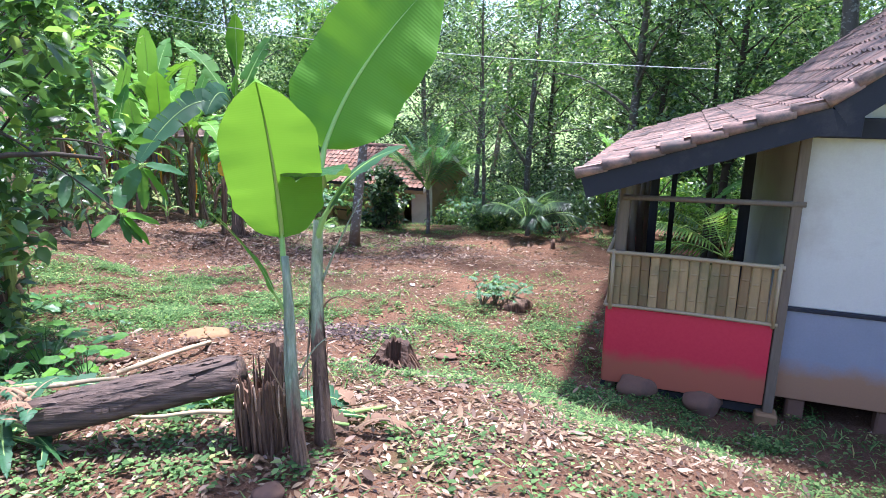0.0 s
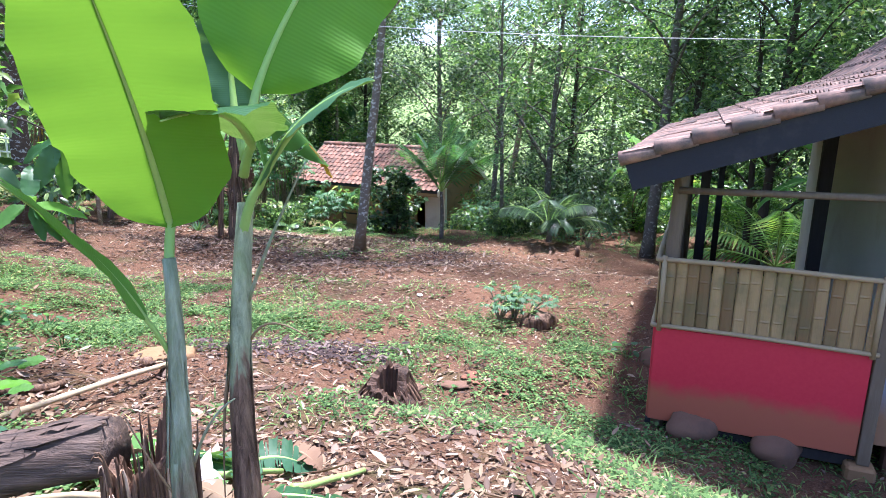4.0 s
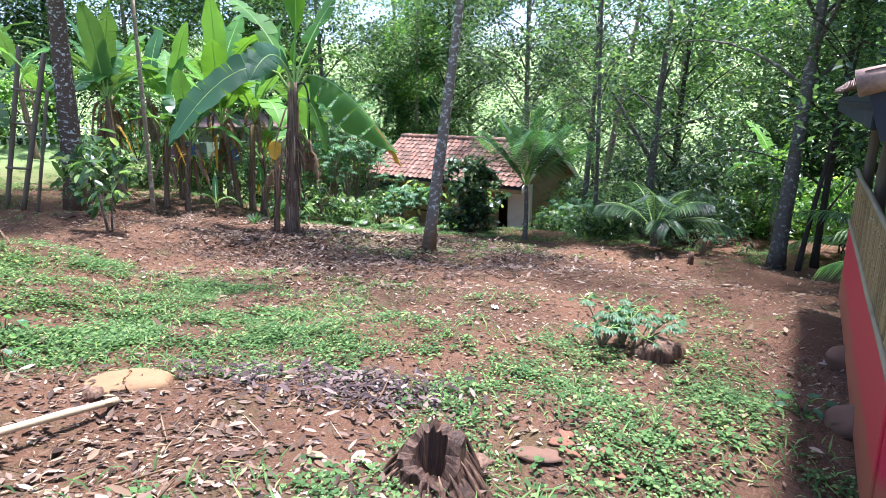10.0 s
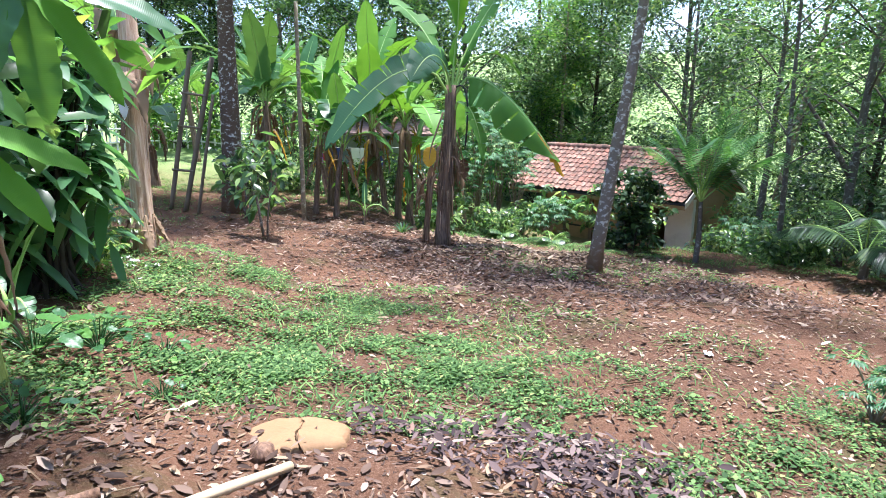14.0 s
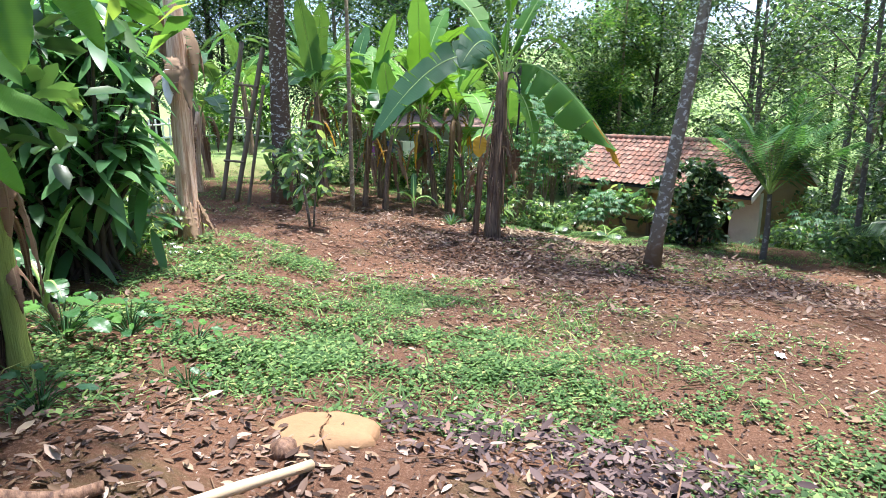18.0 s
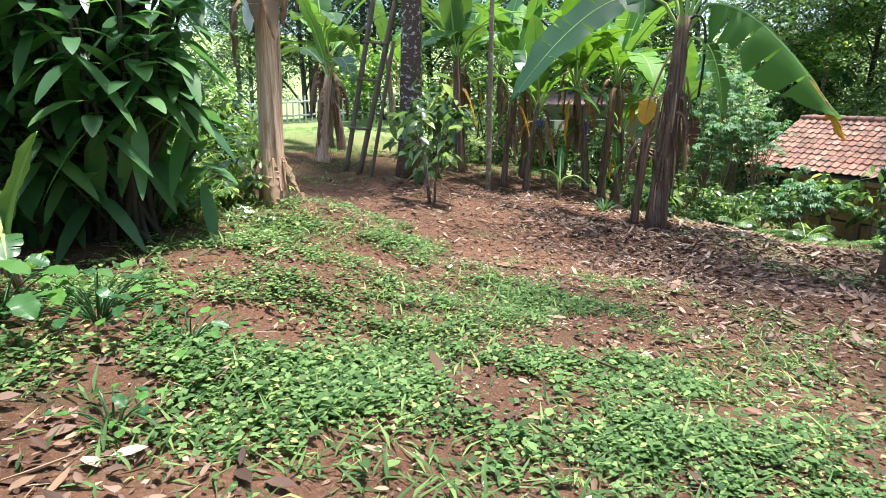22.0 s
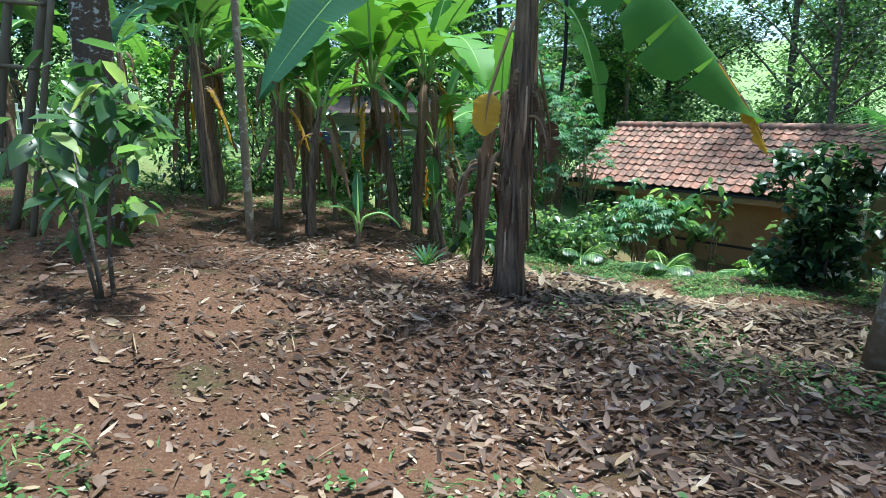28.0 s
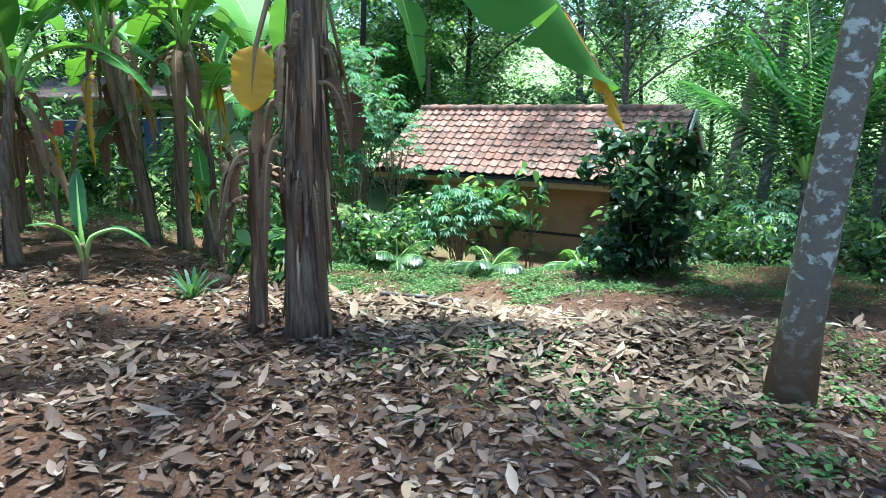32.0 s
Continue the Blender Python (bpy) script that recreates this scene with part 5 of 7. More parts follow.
for k, (x, y, h) in enumerate(((-5.66, 14.95, 0.3), (-4.4, 16.9, 0.6), (-6.6, 16.2, 0.5), (-5.15, 16.35, 0.7))):
    banana_plant(x, y, h, 3, "small banana sucker with a few broad leaves", 130 + k, 0.035, "stem_brown", "banana_dark", 0, size=0.46, width=0.14, tear=0.1, skirt=False, group="banana suckers")

banana_plant(-4.48, 6.77, 0.25, 3, "small banana sucker with a few broad leaves", 139, 0.025, "stem_green", "banana", 0, size=0.42, width=0.14, tear=0.05, skirt=False, group="banana suckers")

banana_plant(-4.13, 14.22, 1.25, 0, "shredded brown stem leaning on the large banana plant", 175, 0.05, "stump_rot", "banana", 12, size=1.0, width=0.3, group="dead banana stems", skirt=16)

# peeling pale trunk and the dead clump beside it
px, py = -5.68, 9.25
peel = thing("dead_banana_trunk", px, py, sz(px, py), "dead banana trunk with pale peeling orange-brown sheaths", "banana plant")
top = pseudostem(peel, 3.4, 0.1, 0.082, M["stem_pale"], (-0.05, 0.12), 61, 0.07, 16)
for k in range(7):
    a = k * 0.9
    d = np.array([math.cos(a), math.sin(a), 0])
    z0 = rng.uniform(1.6, 2.6)
    blade(peel, d * 0.13 + Z * z0, d * 0.3 + Z * (z0 + 0.1), d * 0.28 + Z * (z0 - rng.uniform(0.3, 0.6)), 0.16, d, M["litter_pale"], M["midrib_dead"], 0.2, 0.4, 160 + k, rib=0.01, name="dry_sheath")
for k, (a, z0, ln) in enumerate(((-1.1, 1.75, 0.35), (-0.35, 1.8, 0.45), (-2.0, 1.7, 0.3))):
    d = np.array([math.cos(a), math.sin(a), 0])
    blade(peel, d * 0.1 + Z * z0, d * 0.24 + Z * (z0 + 0.05), d * 0.27 + Z * (z0 - ln), 0.15, d, M["paper" if k == 0 else "litter_pale"], M["midrib_dead"], 0, 0.5, 190 + k, rib=0.008, name="dry_sheath", crumple_=0.06, label="bleached white torn sheath")
for k in range(6):
    a = k * 1.05 + 0.4
    d = np.array([math.cos(a), math.sin(a), 0])
    blade(peel, d * 0.11 + Z * 0.4, d * 0.2 + Z * 0.22, d * 0.3 + Z * 0.01, 0.1, d + Z * 0.4, M["litter_pale"], M["midrib_dead"], 0.3, 0.4, 260 + k, rib=0.01, name="root_flap", crumple_=0.05)

# ---- clump of dead stems by the shrubs ----
for k, (x, y, h, r0, stem) in enumerate(((-4.02, 6.08, 1.2, 0.075, "stump_dark"), (-3.9, 6.14, 1.3, 0.055, "stem_sprout"), (-4.14, 5.98, 1.25, 0.08, "stump_rot"), (-4.24, 6.25, 0.95, 0.06, "stump_dark"), (-4.3, 6.02, 1.1, 0.06, "stump_rot"))):
    banana_plant(x, y, h, 0, "old banana stem with shredded dry sheaths", 170 + k, r0, stem, "banana", 7 if k != 1 else 0, size=1.0, width=0.3, group="dead banana stems", skirt=26 if k != 1 else 3)

# ---- trees ----


def tree(x, y, height, r0, bark_mat, leaf_mat, label, seed, lean=(0, 0), crown_at=0.55, crown_r=2.2, clumps=26, each=70, leaf=0.16, limbs=7, wobble=0.06, group="trees", fork=None, name="tree", squash=0.7, clump_r=0.62, sides=12):
    """Tapered trunk with limbs that end in clumps of leaves."""
    r = np.random.default_rng(seed)
    t_ = thing(name, x, y, sz(x, y), label, "tree", group)
    zs = np.linspace(-0.15, height, 16)
    t = np.clip(zs / height, 0, 1)
    ph = r.uniform(0, 6.28, 2)
    pts = np.stack([lean[0] * t + wobble * np.sin(5 * t + ph[0]) * t, lean[1] * t + wobble * np.sin(4 * t + ph[1]) * t, zs], 1)
    rad = r0 * (1 - 0.72 * t) * (1 + 0.35 * np.exp(-(zs.clip(0) / 0.22) ** 2))
    trunk = [tube(pts, rad, sides, 0.04, seed)]
    centres = []
    for k in range(limbs):
        f = crown_at + (1 - crown_at) * (k + 0.5) / limbs
        i = min(15, int(f * 15))
        a = k * 2.4 + r.uniform(-0.4, 0.4)
        ln = crown_r * r.uniform(0.6, 1.05) * (1.1 - 0.5 * (f - crown_at) / (1 - crown_at))
        e = pts[i] + np.array([math.cos(a) * ln, math.sin(a) * ln, ln * r.uniform(0.3, 0.9)])
        c = curve(pts[i], (pts[i] + e) / 2 + np.array([0, 0, 0.25 * ln]), e, 6)
        trunk.append(tube(c, np.linspace(rad[i] * 0.4, 0.01, 6), 6, 0.03, seed + k))
        for m in range(max(1, clumps // limbs)):
            q = c[2 + m % 4] + r.normal(0, 0.28 * crown_r * 0.5, 3)
            centres.append(q)
    if fork:
        a = pts[int(fork[0] * 15)]
        e = a + np.array(fork[1:])
        trunk.append(tube(curve(a, (a + e) / 2 + np.array([0.1, 0, -0.1]), e, 8), np.linspace(rad[int(fork[0] * 15)] * 0.8, 0.03, 8), 8, 0.03, seed + 77))
    v, f = join(trunk)
    part("trunk", mesh_data("trunk", v, f, bark_mat, True), t_)
    part("crown", leaf_cloud("crown", r, np.array(centres), clump_r * r.uniform(0.7, 1.3, len(centres)), int(each * 1.9), leaf * 0.76, leaf_mat, 0.48, squash=squash * 1.15, simple=True), t_)
    return t_


# trees that stand in the yard: crowns above the path
tree(-1.15, 13.45, 8.5, 0.108, M["bark_mottled"], M["leaf_mid"], "slender tree with grey-white mottled bark", 201, (0.95, 0.9), 0.55, 4.2, 72, 40, 0.22, 14, 0.1, clump_r=0.7)
tree(5.6, 15.8, 9.0, 0.155, M["bark_grey"], M["leaf_dark"], "tall tree with pale ringed grey bark", 202, (0.55, 0.2), 0.4, 3.0, 46, 36, 0.22, 14, clump_r=0.7)
tree(-7.65, 13.6, 8.0, 0.2, M["bark_banded"], M["leaf_mid"], "tree with a dark trunk banded grey-white", 203, (0.05, 0.2), 0.45, 3.2, 64, 50, 0.22, 12, clump_r=0.7)
tree(3.75, 19.3, 8.5, 0.11, M["bark_grey"], M["leaf_mid"], "slender forked tree at the yard edge", 204, (0.35, 0), 0.36, 2.4, 54, 28, 0.2, 12, fork=(0.33, -1.2, 0, 1.9), clump_r=0.55)
tree(3.2, 24.5, 9.0, 0.13, M["bark_pale"], M["leaf_mid"], "leaning tree with a pale trunk", 205, (1.4, 0.5), 0.6, 2.0, 30, 60, 0.17, 7)
tree(6.4, 15.9, 8.5, 0.07, M["bark_dark"], M["leaf_mid"], "dark slender tree at the yard edge", 206, (0.3, 0.3), 0.16, 1.9, 42, 28, 0.2, 16, clump_r=0.5)
tree(5.95, 15.6, 6.5, 0.05, M["bark_dark"], M["leaf_mid"], "dark thin sapling leaning beside a grey trunk", 210, (0.9, 0.2), 0.35, 1.5, 36, 30, 0.18, 10, clump_r=0.45)
tree(7.4, 14.6, 7.5, 0.08, M["bark_dark"], M["leaf_mid"], "dark slender tree at the yard edge", 207, (-0.2, 0.1), 0.2, 2.0, 40, 28, 0.2, 14, clump_r=0.5)
tree(2.35, 21.0, 8.0, 0.1, M["bark_grey"], M["leaf_mid"], "grey-trunked tree beyond the yard", 208, (0.3, 0.2), 0.42, 2.4, 56, 30, 0.2, 12, clump_r=0.55)
tree(2.3, 18.0, 8.0, 0.06, M["bark_grey"], M["leaf_mid"], "thin straight tree at the yard edge", 209, (-0.1, 0.1), 0.3, 1.6, 50, 32, 0.18, 12, clump_r=0.45)
tree(0.9, 23.9, 7.5, 0.1, M["bark_grey"], M["leaf_dark"], "broad dark tree behind the far house", 211, (-0.2, 0.2), 0.42, 2.7, 60, 38, 0.2, 14, clump_r=0.6)
tree(4.9, 21.5, 8.5, 0.1, M["bark_dark"], M["leaf_mid"], "dark leafy tree beyond the yard", 212, (0.2, 0.1), 0.2, 2.4, 46, 28, 0.2, 18, clump_r=0.55)


# tall trees added behind the house; their unseen crowns shade its roof and the soil beside it
tree(9.2, 4.6, 11.0, 0.2, M["bark_grey"], M["leaf_mid"], "tall tree added behind the house to cast shade", 213, (-3.2, 0.6), 0.6, 4.6, 84, 38, 0.22, 16, clump_r=0.8)
tree(7.9, 10.6, 11.0, 0.17, M["bark_grey"], M["leaf_mid"], "tall tree added behind the house to cast shade", 214, (-1.2, 0.0), 0.58, 5.4, 84, 30, 0.22, 16, clump_r=0.8)


# woods behind: a few kinds, repeated with turn and size
protos = []
for k, (h, cr, lm, bm_, at, sz_) in enumerate(((8.5, 3.0, "leaf_mid", "bark_dark", 0.14, 0.2), (10.0, 3.4, "leaf_mid", "bark_grey", 0.16, 0.23), (7.0, 2.8, "leaf_mid", "bark_grey", 0.1, 0.19), (11.0, 3.4, "leaf_light", "bark_pale", 0.22, 0.24))):
    x, y = ((-2.5, 29.0), (10.5, 31.0), (9.5, 23.5), (-9.5, 27.0))[k]
    protos.append(tree(x, y, h, 0.11, M[bm_], M[lm], "leafy tree in the wood behind the yard", 220 + k, (0.3, 0.1), at, cr, 84, 85, sz_, 16, group="wood behind the yard", clump_r=0.75))
spots = []
wr = random.Random(11)
for k in range(400):
    x, y = wr.uniform(-34, 26), wr.uniform(6, 44)
    if (-13 < x < 6.5 and y < 26) or (6.5 <= x < 9 and y < 12) or (-16 < x < -12 and y < 24 and y > 12):
        continue
    if -9 < x < 5 and y < 27:
        continue
    if 2.2 < x - (y - 24) * 0.12 < 6.2 and y > 23:
        continue
    if abs(math.degrees(math.atan2(x + 2.67, y - 9.46)) - 31.5) < 3.5 and y > 16:
        continue
    if x > 5.5 and y < 22 and k % 2:
        continue
    if x < -8 and 42 < math.degrees(math.atan2(-1.7 - x, y - 6.5)) < 57 and math.hypot(x + 1.7, y - 6.5) < 23:
        continue
    if all((x - a) ** 2 + (y - b) ** 2 > 7.5 for a, b in spots):
        spots.append((x, y))
spots = sorted(spots, key=lambda p: math.hypot(p[0], p[1] - 10))[:46] + [(5.2, 30.0), (6.6, 27.5), (4.4, 34.5), (-19.1, 24.7), (-20.8, 23.2), (-22.6, 21.4), (-17.0, 26.5)]
for k, (x, y) in enumerate(spots):
    s = wr.uniform(0.75, 1.25)
    copy_thing(protos[k % 4], pose(x, y, sz(x, y), 0, 0, wr.uniform(0, 360)) @ Matrix.Diagonal((s, s, s * wr.uniform(0.9, 1.2), 1)))


# ---- shrubs and undergrowth ----


def bush(x, y, h, r, leaf_mat, leaf, label, seed, clumps=18, each=60, stems=5, ratio=0.42, group="shrubs", category="shrub", droop=0.3, low=0.15, stem_mat="bark_dark", name="shrub", squash=0.8, flat=0.5, clump_r=0.38, off=(0.0, 0.0)):
    rr = np.random.default_rng(seed)
    b = thing(name, x, y, sz(x, y), label, category, group)
    centres = []
    for k in range(clumps):
        a, d = rr.uniform(0, 6.28), r * math.sqrt(rr.uniform(0, 1))
        z = h * (low + (1 - low) * rr.uniform(0, 1) ** 0.8) * (1 - 0.35 * (d / r) ** 2)
        centres.append((d * math.cos(a) + off[0], d * math.sin(a) + off[1], z))
    for k in range(stems):
        e = np.array(centres[k % len(centres)])
        c = curve((rr.normal(0, 0.06), rr.normal(0, 0.06), -0.05), (e[0] * 0.3, e[1] * 0.3, e[2] * 0.6), e, 6)
        part("stem", tube_mesh("stem", c, np.linspace(0.024, 0.006, 6) * (0.5 + 0.12 * h), M[stem_mat], 6, 0.04, seed + k), b)
    part("foliage", leaf_cloud("foliage", rr, np.array(centres), clump_r * r * rr.uniform(0.7, 1.3, clumps), each, leaf, M[leaf_mat], ratio, flat, droop, squash, oval=leaf > 0.185 and group != "undergrowth", simple=group == "undergrowth"), b)
    return b


# the leafy shrub tree at the left of the start
bush(-4.75, 4.9, 4.4, 0.95, "leaf_shrub", 0.2, "large leafy shrub with hanging leaves beside the yard", 301, 58, 24, 7, 0.45, low=0.22, clump_r=0.34, off=(1.2, 0.45))
bush(-4.4, 5.3, 3.9, 0.85, "leaf_light", 0.18, "leafy shrub branch with sunlit yellow-green leaves", 314, 34, 18, 6, 0.42, low=0.5, clump_r=0.34, off=(1.1, 0.55))
bush(-5.2, 5.9, 2.6, 0.8, "leaf_mid", 0.22, "leafy shrub with yellow-green shoots", 303, 46, 40, 8, 0.42, low=0.35, clump_r=0.34)
bush(-3.75, 4.85, 0.95, 0.6, "leaf_mid", 0.14, "dense leafy undergrowth below the large shrub", 309, 26, 26, 5, 0.5, low=0.15, clump_r=0.36)
bush(-3.35, 4.25, 0.6, 0.45, "leaf_light", 0.13, "dense leafy undergrowth below the large shrub", 313, 20, 20, 5, 0.55, low=0.2, clump_r=0.38)
bush(-4.3, 3.2, 2.8, 1.2, "leaf_mid", 0.2, "dark shrub beside the start of the path", 306, 40, 45, 6, 0.4, clump_r=0.3)

def herb(x, y, h, r, n, leaf, mats, seed, label):
    """A low plant of soft broad leaves on thin stalks, each leaf on its own."""
    rr = np.random.default_rng(seed)
    b = thing("broadleaf_plant", x, y, sz(x, y), label, "plant", "broad-leaved plants")
    for k in range(n):
        a, d = k * 2.4 + rr.uniform(-0.3, 0.3), r * math.sqrt((k + 0.5) / n)
        q = np.array([d * math.cos(a), d * math.sin(a), h * (1 - 0.55 * d / r) * rr.uniform(0.75, 1.1)])
        ln = leaf * rr.uniform(0.7, 1.2)
        dv = np.array([math.cos(a + rr.normal(0, 0.4)), math.sin(a + rr.normal(0, 0.4)), rr.uniform(-0.5, 0.15)]) * ln
        part("stalk", tube_mesh("stalk", curve((0.02 * math.cos(a), 0.02 * math.sin(a), -0.02), q * [0.35, 0.35, 0.8], q, 6), np.linspace(0.005, 0.0025, 6), M["banana_dark"], 5), b)
        blade(b, q, q + dv * 0.5 + np.array([0, 0, 0.12 * ln]), q + dv, ln * rr.uniform(0.5, 0.65), (rr.normal(0, 0.2), rr.normal(0, 0.2) - 0.3, 1), M[mats[k % len(mats)]], M["midrib"], 0, 0.12, seed * 7 + k, rib=0.0025, ragged=0.03)
    return b


herb(-2.8, 4.65, 0.5, 0.45, 30, 0.17, ("banana", "banana_dark", "banana"), 304, "low broad-leaved plant beside the felled stem")
herb(-3.3, 4.9, 0.42, 0.45, 26, 0.16, ("banana_dark", "banana"), 315, "dark low plant with broad drooping leaves")
herb(-2.35, 4.35, 0.3, 0.22, 12, 0.13, ("banana", "banana_bright"), 305, "low plant with broad fresh green leaves")
herb(-3.35, 5.85, 0.22, 0.2, 20, 0.065, ("banana_dark", "banana_blue", "banana"), 307, "low plant with soft heart-shaped leaves")
herb(-3.1, 6.5, 0.14, 0.15, 14, 0.05, ("banana_dark", "banana"), 308, "low plant with soft heart-shaped leaves")
herb(-3.05, 5.1, 0.2, 0.2, 16, 0.07, ("banana_dark", "banana"), 316, "low plant with broad fresh green leaves")
herb(-4.1, 6.55, 0.35, 0.3, 18, 0.13, ("banana", "banana_dark"), 317, "leafy plant at the foot of dead stems")
herb(2.3, 7.2, 0.16, 0.2, 10, 0.1, ("banana_blue", "banana"), 318, "low blue-green plant on the shaded soil")
herb(-3.9, 6.85, 0.24, 0.34, 34, 0.075, ("banana", "banana_dark"), 320, "soft green plant at the edge of the weeds")
herb(-3.55, 7.05, 0.14, 0.22, 20, 0.06, ("banana", "banana_dark"), 321, "soft green plant at the edge of the weeds")
herb(-6.0, 8.2, 0.4, 0.4, 18, 0.15, ("banana", "banana_bright"), 319, "leafy plant below the glossy shrubs")

# a low branch of long broad leaves reaching out over the litter
overhang = thing("broadleaf_tree", -4.3, 4.3, sz(-4.3, 4.3), "broad-leaved tree with long toothed leaves over the yard", "tree", "shrubs")
OV = lambda x, y, z: local((x, y, z), -4.3, 4.3, sz(-4.3, 4.3))
limb = curve(OV(-4.3, 4.3, 0.3), OV(-3.9, 4.2, 2.6), OV(-2.3, 4.95, 2.2), 12)
part("trunk", tube_mesh("trunk", limb, np.linspace(0.05, 0.014, 12), M["bark_dark"], 8, 0.05, 71), overhang)
for k, tw in enumerate((((-2.9, 4.75, 2.42), (-2.5, 4.85, 2.1), (-2.22, 4.93, 1.78)), ((-2.6, 4.85, 2.36), (-2.3, 5.0, 2.34), (-2.1, 5.1, 2.16)), ((-3.1, 4.7, 2.5), (-3.0, 5.0, 2.4), (-2.75, 5.3, 2.05)))):
    part("twig", tube_mesh("twig", curve(*[OV(*q) for q in tw], 8), np.linspace(0.009, 0.004, 8), M["bark_dark"], 6), overhang)
hub_a, hub_b, hub_c = np.array((-2.22, 4.93, 1.78)), np.array((-2.09, 5.1, 2.14)), np.array((-2.75, 5.3, 2.05))
# lit leaves get their light from banana_bright, shaded ones are coloured banana_dark
LEAFS = (
    (hub_a, (0.16, 0.2, -0.12), 0.075, "banana_bright"), (hub_a, (0.11, 0.13, -0.24), 0.07, "banana_bright"), (hub_a, (0.03, 0.03, -0.2), 0.08, "banana_dark"),
    (hub_a, (0.07, 0.1, -0.22), 0.085, "banana_dark"), (hub_a, (-0.13, -0.12, -0.13), 0.08, "banana"), (hub_a, (0.06, -0.12, 0.05), 0.11, "banana"), (hub_a, (-0.03, 0.12, 0.16), 0.1, "banana_dark"),
    (hub_b, (0.1, 0.13, -0.26), 0.08, "banana_bright"), (hub_b, (0.2, 0.22, -0.1), 0.09, "banana_dark"), (hub_b, (-0.1, -0.06, -0.24), 0.11, "banana_dark"),
    (hub_b, (-0.02, 0.04, -0.3), 0.1, "banana"), (hub_b, (-0.2, 0.02, -0.12), 0.1, "banana_dark"),
    (hub_c, (0.1, 0.16, -0.24), 0.09, "banana"), (hub_c, (-0.1, 0.1, -0.26), 0.1, "banana_dark"), (hub_c, (0.2, 0.02, -0.2), 0.09, "banana_dark"), (hub_c, (0.02, -0.18, -0.2), 0.09, "banana_dark"),
)
for k, (hub, d, w, m_) in enumerate(LEAFS):
    d = np.array(d) * 1.12
    base = hub - np.array((-4.3, 4.3, sz(-4.3, 4.3))) + d * 0.12
    blade(overhang, base, base + d * 0.5 + np.array((0, 0, 0.035)), base + d, w, np.array((0.5, -0.45, 0.75)), M[m_], M["midrib"], 0, 0.12, 900 + k, rib=0.0035, ragged=0.03, stalk=base - d * 0.12)

# dracaena: long drooping glossy leaves in rosettes on bare stems


def dracaena(x, y, h, r, seed, heads=26, leaf=0.5, label="tall shrub of long glossy drooping leaves"):
    rr = np.random.default_rng(seed)
    b = thing("dracaena", x, y, sz(x, y), label, "shrub", "glossy shrubs")
    P, D, Lh = [], [], []
    for k in range(heads):
        a, d = rr.uniform(0, 6.28), r * math.sqrt(rr.uniform(0.05, 1))
        z = h * rr.uniform(0.16, 1.0) * (1 - 0.25 * (d / r) ** 2)
        e = np.array((d * math.cos(a), d * math.sin(a), z))
        c = curve((rr.normal(0, 0.15), rr.normal(0, 0.15), -0.05), (e[0] * 0.5, e[1] * 0.5, z * 0.5), e, 6)
        part("stem", tube_mesh("stem", c, np.linspace(0.022, 0.012, 6), M["bark_dark"], 6, 0.05, seed + k), b)
        n = 11
        aa = np.arange(n) * 2.4 + rr.uniform(0, 6)
        el = np.linspace(1.1, -0.5, n) + rr.normal(0, 0.25, n)
        P.append(np.repeat(e[None], n, 0) - np.array([0, 0, 1]) * np.linspace(0, 0.25, n)[:, None])
        D.append(np.stack([np.cos(aa) * np.cos(el), np.sin(aa) * np.cos(el), np.sin(el)], 1))
        Lh.append(leaf * rr.uniform(0.7, 1.15, n))
    P, D, Lh = np.concatenate(P), np.concatenate(D), np.concatenate(Lh)
    # lance-shaped leaves that arch over
    side = unit(np.cross(D, [0, 0, 1.0]) + 1e-6)
    wide = rr.uniform(0.13, 0.19, len(P))
    rows = []
    for t, w in ((0, 0.12), (0.12, 0.5), (0.3, 0.93), (0.5, 1.0), (0.7, 0.86), (0.87, 0.52), (0.96, 0.22), (1.0, 0.02)):
        c = P + D * (Lh * t)[:, None] - np.array([0, 0, 1.0]) * (Lh * 0.62 * t**1.7)[:, None]
        hw = (Lh * wide * w)[:, None]
        up = np.cross(side, D)
        rows += [c - side * hw + up * hw * 0.14, c, c + side * hw + up * hw * 0.14]
    V = np.stack(rows, 1).reshape(-1, 3)
    i = np.arange(len(P))[:, None] * 24
    q = [[a * 3 + b_, a * 3 + b_ + 1, a * 3 + b_ + 4, a * 3 + b_ + 3] for a in range(7) for b_ in range(2)]
    F = np.concatenate([i + x for x in q], 1).reshape(-1, 4)
    me = fast_mesh("foliage", V, F, M["leaf_glossy"])
    me.polygons.foreach_set("use_smooth", np.ones(len(me.polygons), bool))
    part("foliage", me, b)
    return b


dracaena(-5.3, 7.75, 2.7, 0.55, 310, 64, 0.34)
dracaena(-5.75, 7.5, 3.0, 0.65, 311, 64, 0.35)
dracaena(-6.3, 7.6, 3.1, 0.7, 312, 60, 0.38)

